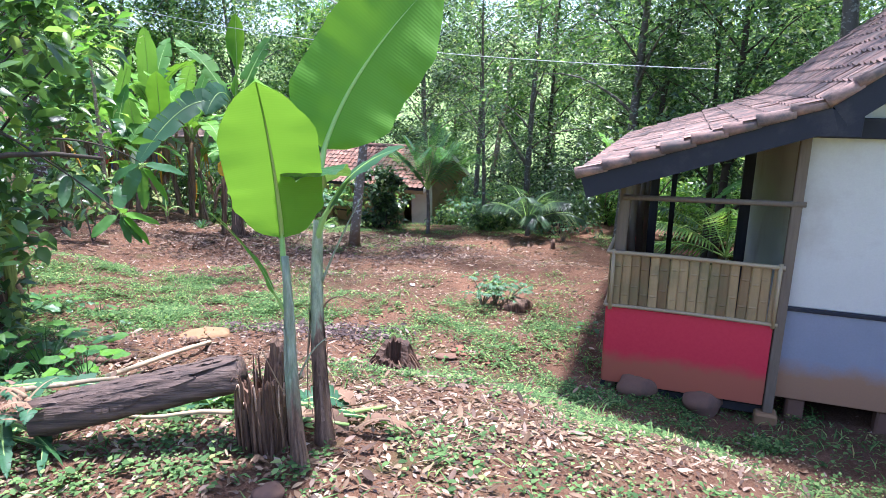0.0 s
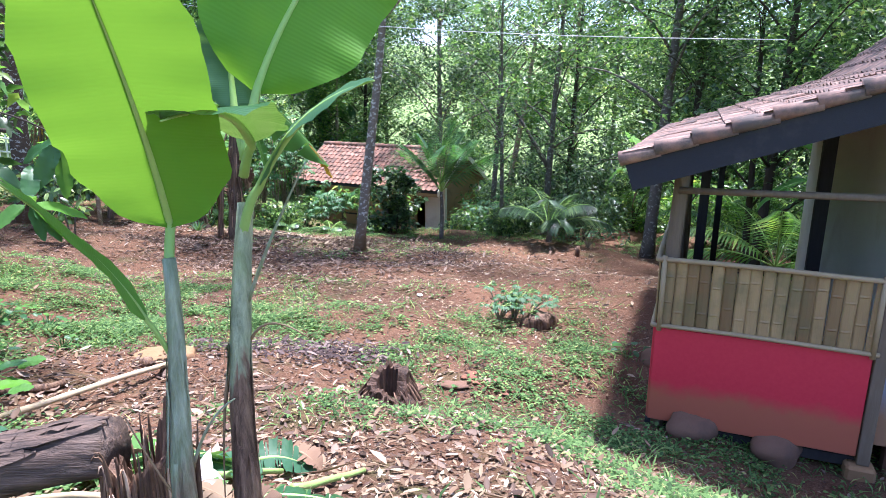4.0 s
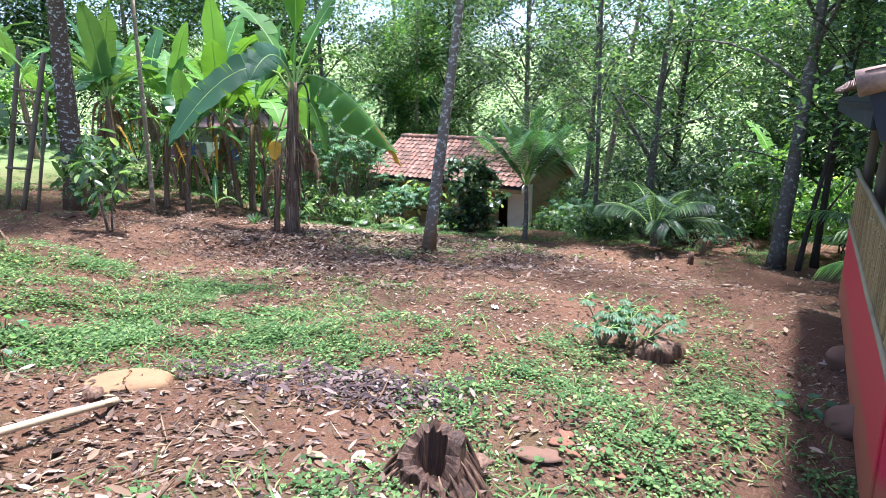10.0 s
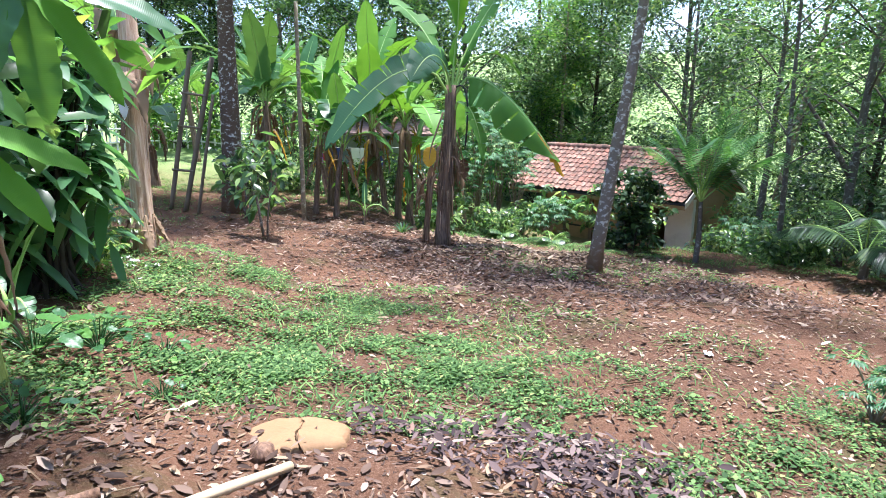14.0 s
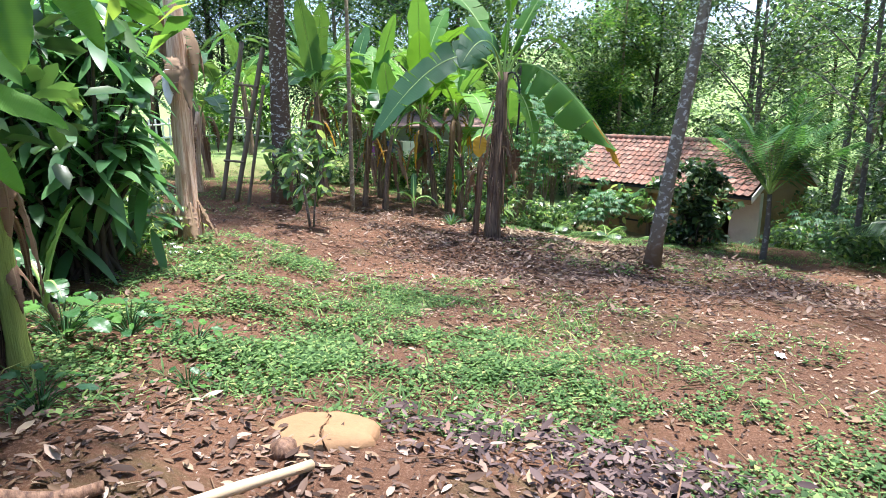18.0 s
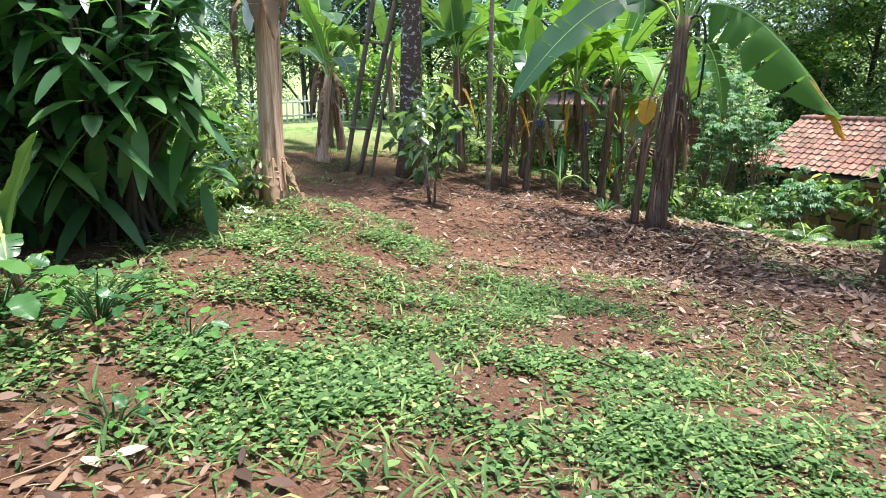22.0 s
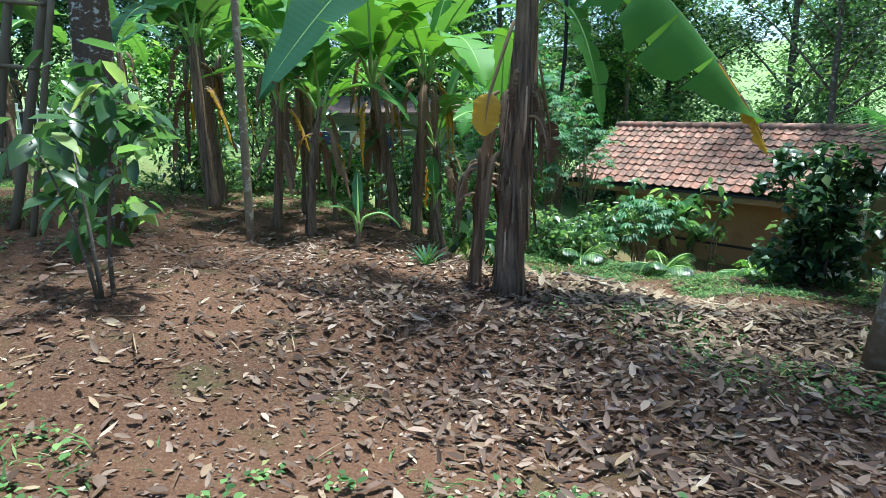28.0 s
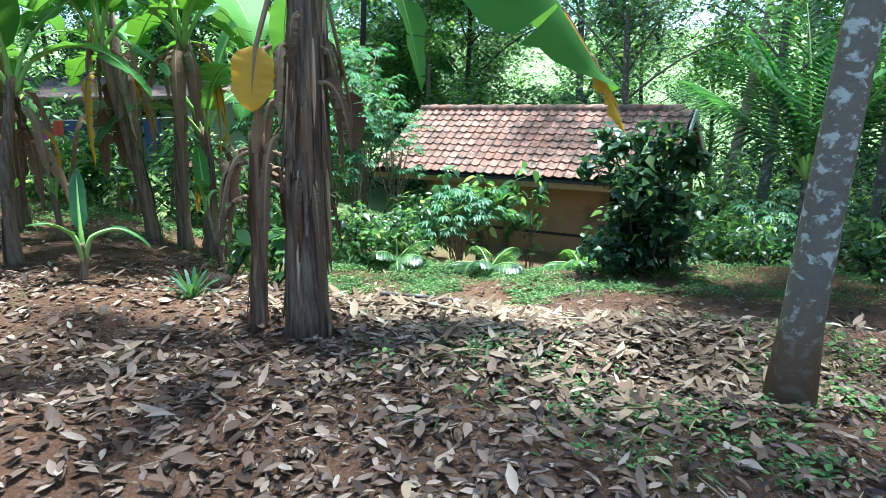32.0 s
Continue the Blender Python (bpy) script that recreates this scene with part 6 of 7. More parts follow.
# bushy edge of the yard on the far side
edge = [
    (-0.72, 17.5, 2.3, 0.55, "leaf_dark", 0.14, "vine-smothered bush with dark heart-shaped leaves", 0.75, 62, "vine_bush"),
    (-0.4, 17.8, 1.7, 0.5, "leaf_dark", 0.15, "vine-smothered bush with dark heart-shaped leaves", 0.75, 36, "vine_bush"),
    (2.4, 17.4, 0.8, 0.6, "leaf_mid", 0.15, "leafy bush at the yard edge", 0.45, 50, "shrub"),
    (2.9, 18.4, 1.6, 0.9, "leaf_mid", 0.15, "leafy bush at the yard edge", 0.45, 50, "shrub"),
    (4.4, 17.4, 1.5, 0.9, "leaf_dark", 0.16, "dark leafy bush at the yard edge", 0.45, 50, "shrub"),
    (4.9, 18.8, 2.2, 1.1, "leaf_dark", 0.16, "dark leafy bush at the yard edge", 0.42, 60, "shrub"),
    (6.4, 19.2, 2.4, 1.2, "leaf_mid", 0.17, "leafy bush beyond the yard", 0.42, 60, "shrub"),
    (3.4, 21.0, 2.6, 1.3, "leaf_mid", 0.17, "leafy bush beyond the yard", 0.42, 60, "shrub"),
    (1.5, 19.3, 1.1, 0.8, "leaf_mid", 0.15, "fresh green bush beside the far house", 0.45, 50, "shrub"),
    (2.3, 21.9, 2.2, 0.9, "leaf_mid", 0.16, "fresh green bush beside the far house", 0.45, 60, "shrub"),
    (1.9, 20.4, 1.5, 0.7, "leaf_light", 0.16, "fresh green bush beside the far house", 0.45, 50, "shrub"),
    (7.5, 17.0, 1.8, 1.0, "leaf_light", 0.18, "fresh green bush beyond the house", 0.45, 50, "shrub"),
    (8.6, 13.0, 1.6, 1.1, "leaf_light", 0.2, "fresh green bush beyond the house", 0.45, 50, "shrub"),
    (-2.2, 26.8, 3.2, 1.8, "leaf_mid", 0.18, "leafy bush behind the far house", 0.42, 70, "shrub"),
    (-6.5, 24.8, 3.4, 1.7, "leaf_light", 0.2, "pale green bush behind the banana clump", 0.42, 70, "shrub"),
    (1.6, 27.2, 3.6, 1.6, "leaf_mid", 0.18, "leafy bush behind the far house", 0.42, 70, "shrub"),
    (-3.9, 18.9, 0.8, 0.6, "leaf_mid", 0.14, "low leafy plant on the bank", 0.5, 40, "shrub"),
    (-10.4, 9.3, 2.6, 1.3, "leaf_mid", 0.2, "leafy shrub behind the peeling trunk", 0.42, 60, "shrub"),
    (-8.3, 10.6, 0.9, 0.6, "leaf_light", 0.16, "low fresh shrub beside the path", 0.42, 40, "shrub"),
    (-11.0, 21.0, 2.4, 1.3, "leaf_mid", 0.2, "leafy shrub among the bananas", 0.42, 60, "shrub"),
    (-6.6, 19.0, 1.3, 0.9, "leaf_mid", 0.16, "leafy shrub among the bananas", 0.42, 55, "shrub"),
    (-8.4, 18.5, 1.2, 0.9, "leaf_mid", 0.16, "leafy shrub among the bananas", 0.42, 55, "shrub"),
    (-5.2, 18.6, 1.0, 0.7, "leaf_mid", 0.15, "leafy shrub among the bananas", 0.42, 50, "shrub"),
    (-9.7, 17.0, 1.2, 0.8, "leaf_mid", 0.16, "leafy shrub among the bananas", 0.42, 55, "shrub"),
    (-7.2, 21.6, 1.6, 1.1, "leaf_mid", 0.17, "leafy shrub among the bananas", 0.42, 60, "shrub"),
    (-3.6, 20.9, 1.0, 0.7, "leaf_mid", 0.15, "low leafy plant on the bank", 0.45, 50, "shrub"),
    (-8.0, 19.2, 1.0, 0.7, "leaf_light", 0.15, "yellow-green garden shrub beyond the bananas", 0.42, 50, "shrub"),
]
for k, (x, y, h, r, lm, lf, label, ratio, each, nm) in enumerate(edge):
    bush(x, y, h, r, lm, lf, label, 330 + k, 22, each, 5, ratio, name=nm, low=0.1)


# undergrowth below the wood
under = []
for k, (lm, h, r, lf) in enumerate((("leaf_mid", 2.6, 1.5, 0.19), ("leaf_dark", 3.2, 1.6, 0.18), ("leaf_light", 2.0, 1.3, 0.2))):
    x, y = ((0.2, 28.0), (4.8, 24.0), (8.8, 19.5))[k]
    under.append(bush(x, y, h, r, lm, lf, "tangled leafy undergrowth below the trees", 390 + k, 34, 75, 5, 0.42, "undergrowth", low=0.05, clump_r=0.36))
ur = random.Random(5)
placed = []
for k in range(900):
    x, y = ur.uniform(-26, 18), ur.uniform(9, 36)
    if (-14.5 < x < 4.4 and y < 25.6) or (x < 8 and y < 18.4 and x > -16) or (2.2 < x - (y - 24) * 0.12 < 6.0 and y > 26) or abs(math.degrees(math.atan2(x + 2.67, y - 9.46)) - 31.5) < 2.5:
        continue
    if x < -8 and 42 < math.degrees(math.atan2(-1.7 - x, y - 6.5)) < 57 and math.hypot(x + 1.7, y - 6.5) < 23:
        continue
    if all((x - a) ** 2 + (y - b) ** 2 > 3.6 for a, b in placed):
        placed.append((x, y))
placed = sorted(placed, key=lambda p: math.hypot(p[0] + 1, p[1] - 12))[:60]
for k, (x, y) in enumerate(placed):
    s = ur.uniform(0.7, 1.3)
    copy_thing(under[k % 3], pose(x, y, sz(x, y), 0, 0, ur.uniform(0, 360)) @ Matrix.Diagonal((s, s, s * ur.uniform(0.8, 1.3), 1)))


def cassava(x, y, h, seed, heads=9, leaf=0.17, label="cassava plant with fingered blue-green leaves", wide=0.35):
    rr = np.random.default_rng(seed)
    b = thing("cassava", x, y, sz(x, y), label, "plant", "cassava plants")
    tubes, P, D, Lh = [], [], [], []
    for k in range(heads):
        a = k * 2.4
        e = np.array((wide * math.cos(a) * rr.uniform(0.3, 1), wide * math.sin(a) * rr.uniform(0.3, 1), h * rr.uniform(0.45, 1)))
        part("stem", tube_mesh("stem", curve((0, 0, -0.05), (e[0] * 0.2, e[1] * 0.2, e[2] * 0.6), e, 6), np.linspace(0.016, 0.007, 6), M["bark_pale"], 5), b)
        for m in range(9):
            aa, el = rr.uniform(0, 6.28), rr.uniform(-0.2, 0.8)
            q = e + np.array([math.cos(aa) * math.cos(el), math.sin(aa) * math.cos(el), math.sin(el)]) * rr.uniform(0.12, 0.3) * (1.0 if h >= 1 else 0.45)
            tubes.append(tube([e, q], [0.004, 0.003], 3))
            for fgr in range(6):
                b_ = aa + (fgr - 2.5) * 0.5
                P.append(q)
                D.append((math.cos(b_), math.sin(b_), -0.35))
                Lh.append(leaf * (1 - 0.12 * abs(fgr - 2.5)) * rr.uniform(0.8, 1.1))
    v, f = join(tubes)
    tagged(part("leaf_stalk", mesh_data("leaf_stalk", v, f, M["midrib"], True), b), kind="stuff")
    Lh = np.array(Lh)
    v, f = leaf_arrays(np.array(P), np.array(D), np.tile([0, 0, 1.0], (len(P), 1)), Lh, Lh * 0.26)
    part("foliage", fast_mesh("foliage", v, f, M["leaf_cassava"]), b)


for k, (x, y, h) in enumerate(((-5.0, 21.5, 3.0), (-5.6, 21.0, 3.1), (-4.5, 20.9, 2.6), (-5.3, 22.6, 3.6), (-6.0, 22.2, 3.4), (-4.5, 22.0, 3.3), (-3.9, 21.6, 2.8), (-4.8, 20.2, 2.0), (-2.75, 20.2, 1.5), (2.2, 19.6, 1.3), (3.9, 14.9, 0.5), (1.3, 8.6, 0.5), (1.1, 8.5, 0.42), (1.42, 8.45, 0.36), (2.6, 20.6, 1.5))):
    cassava(x, y, h, 360 + k, 6 if h < 1 else 16, 0.09 if h < 1 else 0.21, wide=0.2 if h < 0.3 else 0.3 if h < 1 else 0.6)


def palm(x, y, stem_h, fronds, length, seed, label, mat="leaf_palm", leaflet=0.5, e_low=0.1, e_high=1.35, stem_r=0.07, name="palm", stem_mat="bark_grey", bend=0.9):
    rr = np.random.default_rng(seed)
    b = thing(name, x, y, sz(x, y), label, "palm", "palms")
    if stem_h > 0.05:
        pts = [(0.02 * math.sin(3 * t), 0, -0.1 + (stem_h + 0.1) * t) for t in np.linspace(0, 1, 10)]
        part("trunk", tube_mesh("trunk", pts, np.linspace(stem_r * 1.3, stem_r * 0.8, 10), M[stem_mat], 10, 0.05, seed), b)
    for k in range(fronds):
        a, el = k * 2.4 + rr.uniform(-0.2, 0.2), e_low + (e_high - e_low) * (k + 0.5) / fronds
        d = np.array([math.cos(a), math.sin(a), 0])
        ln = length * rr.uniform(0.8, 1.1)
        base = np.array([0, 0, stem_h])
        ctrl = base + (d * math.cos(el) + Z * math.sin(el)) * ln * 0.6
        tip = ctrl + (d * math.cos(el - bend) + Z * math.sin(el - bend)) * ln * 0.45
        n = 30
        c = curve(base, ctrl, tip, n)
        tan = unit(np.gradient(c, axis=0))
        side = unit(np.cross(tan, Z))
        fr = part("frond", tube_mesh("frond", c, np.linspace(0.018, 0.004, n), M["midrib"], 5), b)
        V, F = [], []
        for sgn in (1, -1):
            m = n - 5
            P = c[5:]
            t = np.linspace(0, 1, m)
            D = unit(side[5:] * sgn * 0.8 + tan[5:] * (0.5 + 0.5 * t)[:, None] + np.array([0, 0, -0.25]))
            Lh = leaflet * (0.55 + 0.6 * np.sin(math.pi * (0.15 + 0.8 * t))) * rr.uniform(0.9, 1.1, m)
            v, f = leaf_arrays(P, D, np.tile([0, 0, 1.0], (m, 1)), Lh, Lh * 0.085 + 0.012, curl=0.3)
            F.append(f + sum(map(len, V)))
            V.append(v)
        part("frond_blade", fast_mesh("frond_blade", np.concatenate(V), np.concatenate(F), M[mat]), fr)
    return b


palm(0.6, 16.6, 1.2, 12, 1.65, 401, "young coconut palm with upright fresh fronds", "leaf_palm", 0.6, 0.8, 1.5, 0.045, "young_palm", bend=0.45)
palm(3.15, 15.7, 0.3, 9, 1.55, 402, "fan of arching palm fronds at the yard edge", "leaf_dark", 0.5, e_low=0.55, e_high=1.4, bend=1.2)
palm(7.9, 15.4, 0.5, 9, 2.2, 404, "feathery palm in the undergrowth", leaflet=0.5)
palm(-4.5, 30.5, 4.3, 16, 2.7, 405, "tall coconut palm behind the far house", leaflet=0.8, e_low=-0.6, stem_r=0.13)
palm(-9.5, 10.8, 0.1, 9, 1.2, 406, "low fern-like fronds beside the peeling trunk", "leaf_light", 0.25, 0.0, 1.0, 0.04, "fern")


def leafy_fronds(x, y, n, length, leaflet, seed, label, e_low=0.2, e_high=1.2):
    """A clump of arching stalks with broad drooping leaflets along both sides."""
    rr = np.random.default_rng(seed)
    b = thing("leafy_plant", x, y, sz(x, y), label, "plant", "leafy undergrowth")
    for k in range(n):
        a, e = k * 2.4 + rr.uniform(-0.3, 0.3), e_low + (e_high - e_low) * rr.uniform(0, 1)
        ln = length * rr.uniform(0.7, 1.1)
        d = np.array([math.cos(a), math.sin(a), 0])
        c = curve((0, 0, -0.02), d * ln * 0.55 * math.cos(e) + Z * ln * (0.3 + 0.5 * math.sin(e)), d * ln * (0.35 + 0.6 * math.cos(e)) + Z * ln * 0.75 * math.sin(e), 14)
        frond = part("frond", tube_mesh("frond", c, np.linspace(0.009, 0.003, 14), M["stem_sprout"], 5), b)
        c = np.array(c)
        p = np.repeat(c[3:], 2, 0)
        m = len(p)
        ax = unit(np.repeat(c[3:] - c[2:-1], 2, 0))
        sd = unit(np.cross(ax, [0, 0, 1.0])) * np.where(np.arange(m) % 2, 1, -1)[:, None]
        ahead = ax * 0.55 + sd * 0.8 + rr.normal(0, 0.14, (m, 3)) - np.array([0, 0, 0.3])
        size = leaflet * rr.uniform(0.75, 1.2, m) * np.clip(1.25 - np.arange(m) / m, 0.45, 1)
        v, f = leaf_arrays(p, ahead, np.tile([0, 0, 1.0], (m, 1)), size, size * 0.34, fold=0.1, curl=0.25, oval=True)
        part("compound_leaf", fast_mesh("compound_leaf", v, f, M["leaf_shrub" if k % 3 else "leaf_light"]), frond)


for k, (x, y, n_, ln_, lf_) in enumerate(((-6.35, 8.75, 13, 1.15, 0.2), (-5.98, 8.5, 12, 0.8, 0.17), (-6.7, 9.1, 12, 1.2, 0.2), (-5.95, 8.95, 9, 0.6, 0.15), (-6.9, 8.5, 12, 1.3, 0.2), (-5.4, 8.3, 8, 0.45, 0.12))):
    leafy_fronds(x, y, n_, ln_, lf_, 470 + k, "arching fronds of broad green leaflets below the shrubs")
bush(-7.0, 9.5, 1.3, 0.6, "leaf_shrub", 0.14, "leafy green shrub behind the peeling trunk", 480, 22, 40, 4, 0.42, clump_r=0.32)
palm(-2.4, 18.1, 0.05, 9, 0.55, 408, "fern on the bank before the far house", "leaf_mid", 0.2, 0.1, 1.0, 0.03, "fern")
palm(-1.2, 18.3, 0.05, 9, 0.55, 409, "fern on the bank before the far house", "leaf_light", 0.22, 0.1, 1.0, 0.03, "fern")
palm(-3.6, 18.4, 0.05, 9, 0.55, 410, "fern on the bank before the far house", "leaf_mid", 0.2, 0.1, 1.0, 0.03, "fern")
palm(6.0, 11.0, 0.4, 9, 1.8, 411, "palm with light green fronds behind the house", "leaf_light", 0.45, 0.2)
palm(-2.4, 20.9, 0.9, 6, 0.9, 412, "banana-like young palm before the far house", "leaf_palm", 0.4, 0.3)

rosette = thing("rosette_plant", -4.86, 14.95, sz(-4.86, 14.95), "spiky grey-green rosette plant among fallen leaves", "plant")
for k in range(22):
    a, el = k * 2.4, 0.35 + 0.95 * (k / 22)
    d = np.array([math.cos(a) * math.cos(el), math.sin(a) * math.cos(el), math.sin(el)])
    blade(rosette, d * 0.02, d * 0.16 + Z * 0.02, d * 0.28 - Z * 0.03, 0.03, (0.01, 0.01, 1), M["banana_blue"], M["midrib"], 0, 0.3, 940 + k, rib=0.002, ragged=0.02)

# saplings, poles and props by the path
for k, (x, y, h, each) in enumerate(((-5.85, 11.75, 1.5, 10), (-4.6, 16.4, 0.9, 12), (-7.0, 13.0, 1.4, 10), (-2.2, 20.5, 1.9, 7), (-1.55, 20.8, 2.1, 7), (-2.9, 20.7, 1.7, 8), (-0.3, 18.6, 1.5, 10))):
    bush(x, y, h, 0.38, "leaf_mid", 0.21, "slim sapling with broad drooping green leaves", 420 + k, 14, each, 3, 0.45, "saplings", "sapling", 0.5, 0.3, "bark_grey", "sapling", clump_r=0.5)
tx, ty = -6.85, 14.7
tagged(new("pole", tube_mesh("pole", [(tx + 0.03 * t, ty, sz(tx, ty) - 0.1 + 4.2 * t) for t in np.linspace(0, 1, 12)], np.linspace(0.05, 0.035, 12), M["bark_pale"], 8, 0.04, 3)), "thin straight pale pole standing by the bananas", "pole")
for k, (x0, y0, x1, y1, h) in enumerate(((-8.75, 13.2, -8.35, 13.6, 2.9), (-8.4, 13.15, -7.9, 13.6, 2.8), (-8.05, 13.05, -7.75, 13.35, 2.2))):
    p = [(x0 + (x1 - x0) * t, y0 + (y1 - y0) * t, sz(x0, y0) - 0.1 + h * t) for t in np.linspace(0, 1, 10)]
    tagged(new("prop_pole", tube_mesh("prop_pole", p, (0.04, 0.045, 0.03)[k], M["wood_post"], 8, 0.05, k)), "leaning bamboo prop beside a tree", "pole", "leaning props")
for k, t in enumerate((0.28, 0.55, 0.75)):
    q0 = np.array((-8.8 + 0.4 * t, 13.17 + 0.4 * t, sz(-8.75, 13.2) - 0.1 + 2.9 * t))
    q1 = np.array((-8.35 + 0.5 * t, 13.12 + 0.45 * t, sz(-8.4, 13.15) - 0.1 + 2.8 * t + 0.03))
    tagged(new("cross_bar", tube_mesh("cross_bar", curve(q0, (q0 + q1) / 2, q1, 5), 0.022, M["wood_post"], 7, 0.05, k)), "short stick tied across two leaning props", "stick", "leaning props")
tagged(new("ground_stub", tube_mesh("ground_stub", [(3.47, 14.15, sz(3.47, 14.15) - 0.1), (3.48, 14.15, sz(3.47, 14.15) + 0.12), (3.48, 14.16, sz(3.47, 14.15) + 0.22)], [0.06, 0.05, 0.045], M["stump_rot"], 9, 0.1, 5)), "short brown stump sticking out of the soil", "stump")

# white picket fence far off by the garden
fence = thing("fence", -17, 20, 0, "low white-painted wooden fence across the garden", "fence")
fx, fy = np.linspace(-22, -13.0, 46), np.linspace(18.6, 23.2, 46)
picket = box_mesh("picket", (0.06, 0.03, 0.95), M["paper"], 0.008)
for x, y in zip(fx, fy):
    part("picket", picket, fence, m=pose(x + 17, y - 20, sz(x, y) + 0.42, 0, 0, 27))
for z in (0.25, 0.7):
    part("rail", tube_mesh("rail", [(x + 17, y - 20.03, sz(x, y) + z) for x, y in zip(fx, fy)], 0.03, M["paper"], 6), fence)

# overhead wires
for k, (a, b, sag) in enumerate((((-9, 17.5, 5.2), (3.6, 7.3, 2.95), 0.35), ((-12, 13, 6.6), (9, 14, 4.4), 0.3))):
    a, b = np.array(a), np.array(b)
    pts = [a + (b - a) * t - np.array([0, 0, sag * 4 * t * (1 - t)]) for t in np.linspace(0, 1, 24)]
    tagged(new("cable", tube_mesh("cable", pts, 0.0045, M["cable"], 5)), "thin pale overhead cable", "cable", "overhead cables")

# ---- ground cover ----
gr = np.random.default_rng(77)


def patchy(x, y, scale, seed):
    return np.array([noise.noise(Vector((a * scale + seed, b * scale - seed, seed * 0.37))) for a, b in zip(x, y)])


def scatter(per_m2, spots_, patch_scale=1.2, patch_cut=-0.1, seed=0):
    """Points strewn over soft discs, per_m2 of them at full weight, broken up into patches."""
    xs, ys = [], []
    for a, b, rx, ry, w in spots_:
        n = int(per_m2 * w * rx * ry * 6.0)
        rad, ang = np.sqrt(gr.uniform(0, 1, n)) * 1.4, gr.uniform(0, 6.28, n)
        ok = gr.uniform(0, 1, n) < np.clip(2.2 - 1.6 * rad, 0, 1)
        xs.append((a + rx * rad * np.cos(ang))[ok])
        ys.append((b + ry * rad * np.sin(ang))[ok])
    x, y = np.concatenate(xs), np.concatenate(ys)
    keep = patchy(x, y, patch_scale, seed) + 0.25 * patchy(x, y, patch_scale * 4, seed + 3) + gr.normal(0, 0.14, len(x)) > patch_cut
    return x[keep], y[keep]


def litter(name, x, y, size, mat, label, lift=0.012, ratio=0.42, curled=0.13, oval=True):
    n = len(x)
    a = gr.uniform(0, 6.28, n)
    ahead = np.stack([np.cos(a), np.sin(a), gr.normal(0, 0.2, n)], 1)
    ups = unit(np.stack([gr.normal(0, 0.24, n), gr.normal(0, 0.24, n), np.ones(n)], 1))
    length = size * np.clip(gr.lognormal(-0.2, 0.36, n), 0.35, 1.5)
    p = np.stack([x, y, sheet_z(x, y) + gr.uniform(0.002, lift, n)], 1)
    v, f = leaf_arrays(p, ahead, ups, length, length * ratio * gr.uniform(0.7, 1.2, n), fold=0.16, curl=gr.normal(-0.04, curled, (n, 1)), oval=oval)
    return tagged(new(name, fast_mesh(name, v, f, mat)), label, "fallen leaves", kind="stuff")


LIT = [(-1.3, 12.8, 2.4, 2.2, 0.45), (-2.6, 12.6, 1.6, 1.4, 0.35), (-3.0, 11.0, 2.4, 1.8, 0.18), (-4.5, 14.6, 2.2, 1.5, 0.6), (1.0, 14.5, 2.6, 1.8, 0.35), (-2.2, 5.4, 1.5, 0.9, 0.3), (-3.1, 5.9, 0.9, 0.7, 0.28), (-0.4, 3.4, 1.8, 1.6, 0.16), (0.2, 4.9, 1.4, 1.0, 0.1), (1.4, 4.4, 1.6, 1.4, 0.12), (-1.0, 6.3, 1.5, 0.7, 0.18), (-6.0, 12.8, 2.2, 1.7, 0.2), (2.6, 10.0, 2.6, 3.4, 0.1), (-2.5, 8.5, 2.6, 2.0, 0.07), (-7.5, 16, 2.6, 1.6, 0.3), (4.5, 13, 2.5, 2.5, 0.12), (-2.5, 17, 2.5, 1.6, 0.25)]
x, y = scatter(340, LIT, 0.8, -0.4, 3)
litter("leaf_litter", x, y, 0.072, M["litter"], "brown fallen leaves strewn over the soil", 0.03)
x, y = scatter(48, LIT, 1.1, -0.2, 5)
litter("dry_leaf_litter", x, y, 0.098, M["litter_pale"], "pale dry fallen leaves strewn over the soil", 0.04, 0.38)
x, y = scatter(680, [(-1.05, 6.8, 0.85, 0.4, 1.0), (-0.75, 7.0, 0.5, 0.3, 0.7), (-1.2, 12.6, 2.2, 1.1, 0.08)], 1.5, -0.6, 8)
litter("mulch_heap", x, y, 0.07, M["litter_dark"], "heap of dark rotting leaves", 0.09, 0.38)
# dry straw, its pale colour also standing in for a patch of sun
x, y = scatter(700, [(-2.6, 14.7, 1.3, 0.6, 1.0), (-1.9, 13.9, 1.0, 0.7, 0.8), (-2.9, 15.3, 0.9, 0.4, 1.0)], 1.0, -0.6, 9)
litter("straw_litter", x, y, 0.13, M["litter_pale"], "pale dry leaves and straw, kept light as a sunlit patch", 0.05, 0.3)

x, y = scatter(620, [(-1.5, 8.5, 5.5, 5.5, 0.45), (-0.5, 3.5, 3.0, 2.5, 0.6), (-4.0, 12.5, 3.5, 3.0, 0.4)], 1.3, -0.5, 31)
litter("soil_chips", x, y, 0.035, M["litter"], "small brown chips and crumbs on the soil", 0.008, 0.5, oval=False)
x, y = scatter(420, [(0.2, 3.6, 1.6, 1.1, 1.0), (1.5, 4.2, 1.5, 0.9, 0.7), (-1.4, 2.5, 1.2, 0.6, 0.8), (-2.2, 5.3, 1.0, 0.7, 0.5)], 1.3, -0.3, 33)
litter("pale_chips", x, y, 0.056, M["litter_pale"], "pale dry leaf scraps strewn on the soil", 0.03, 0.36)
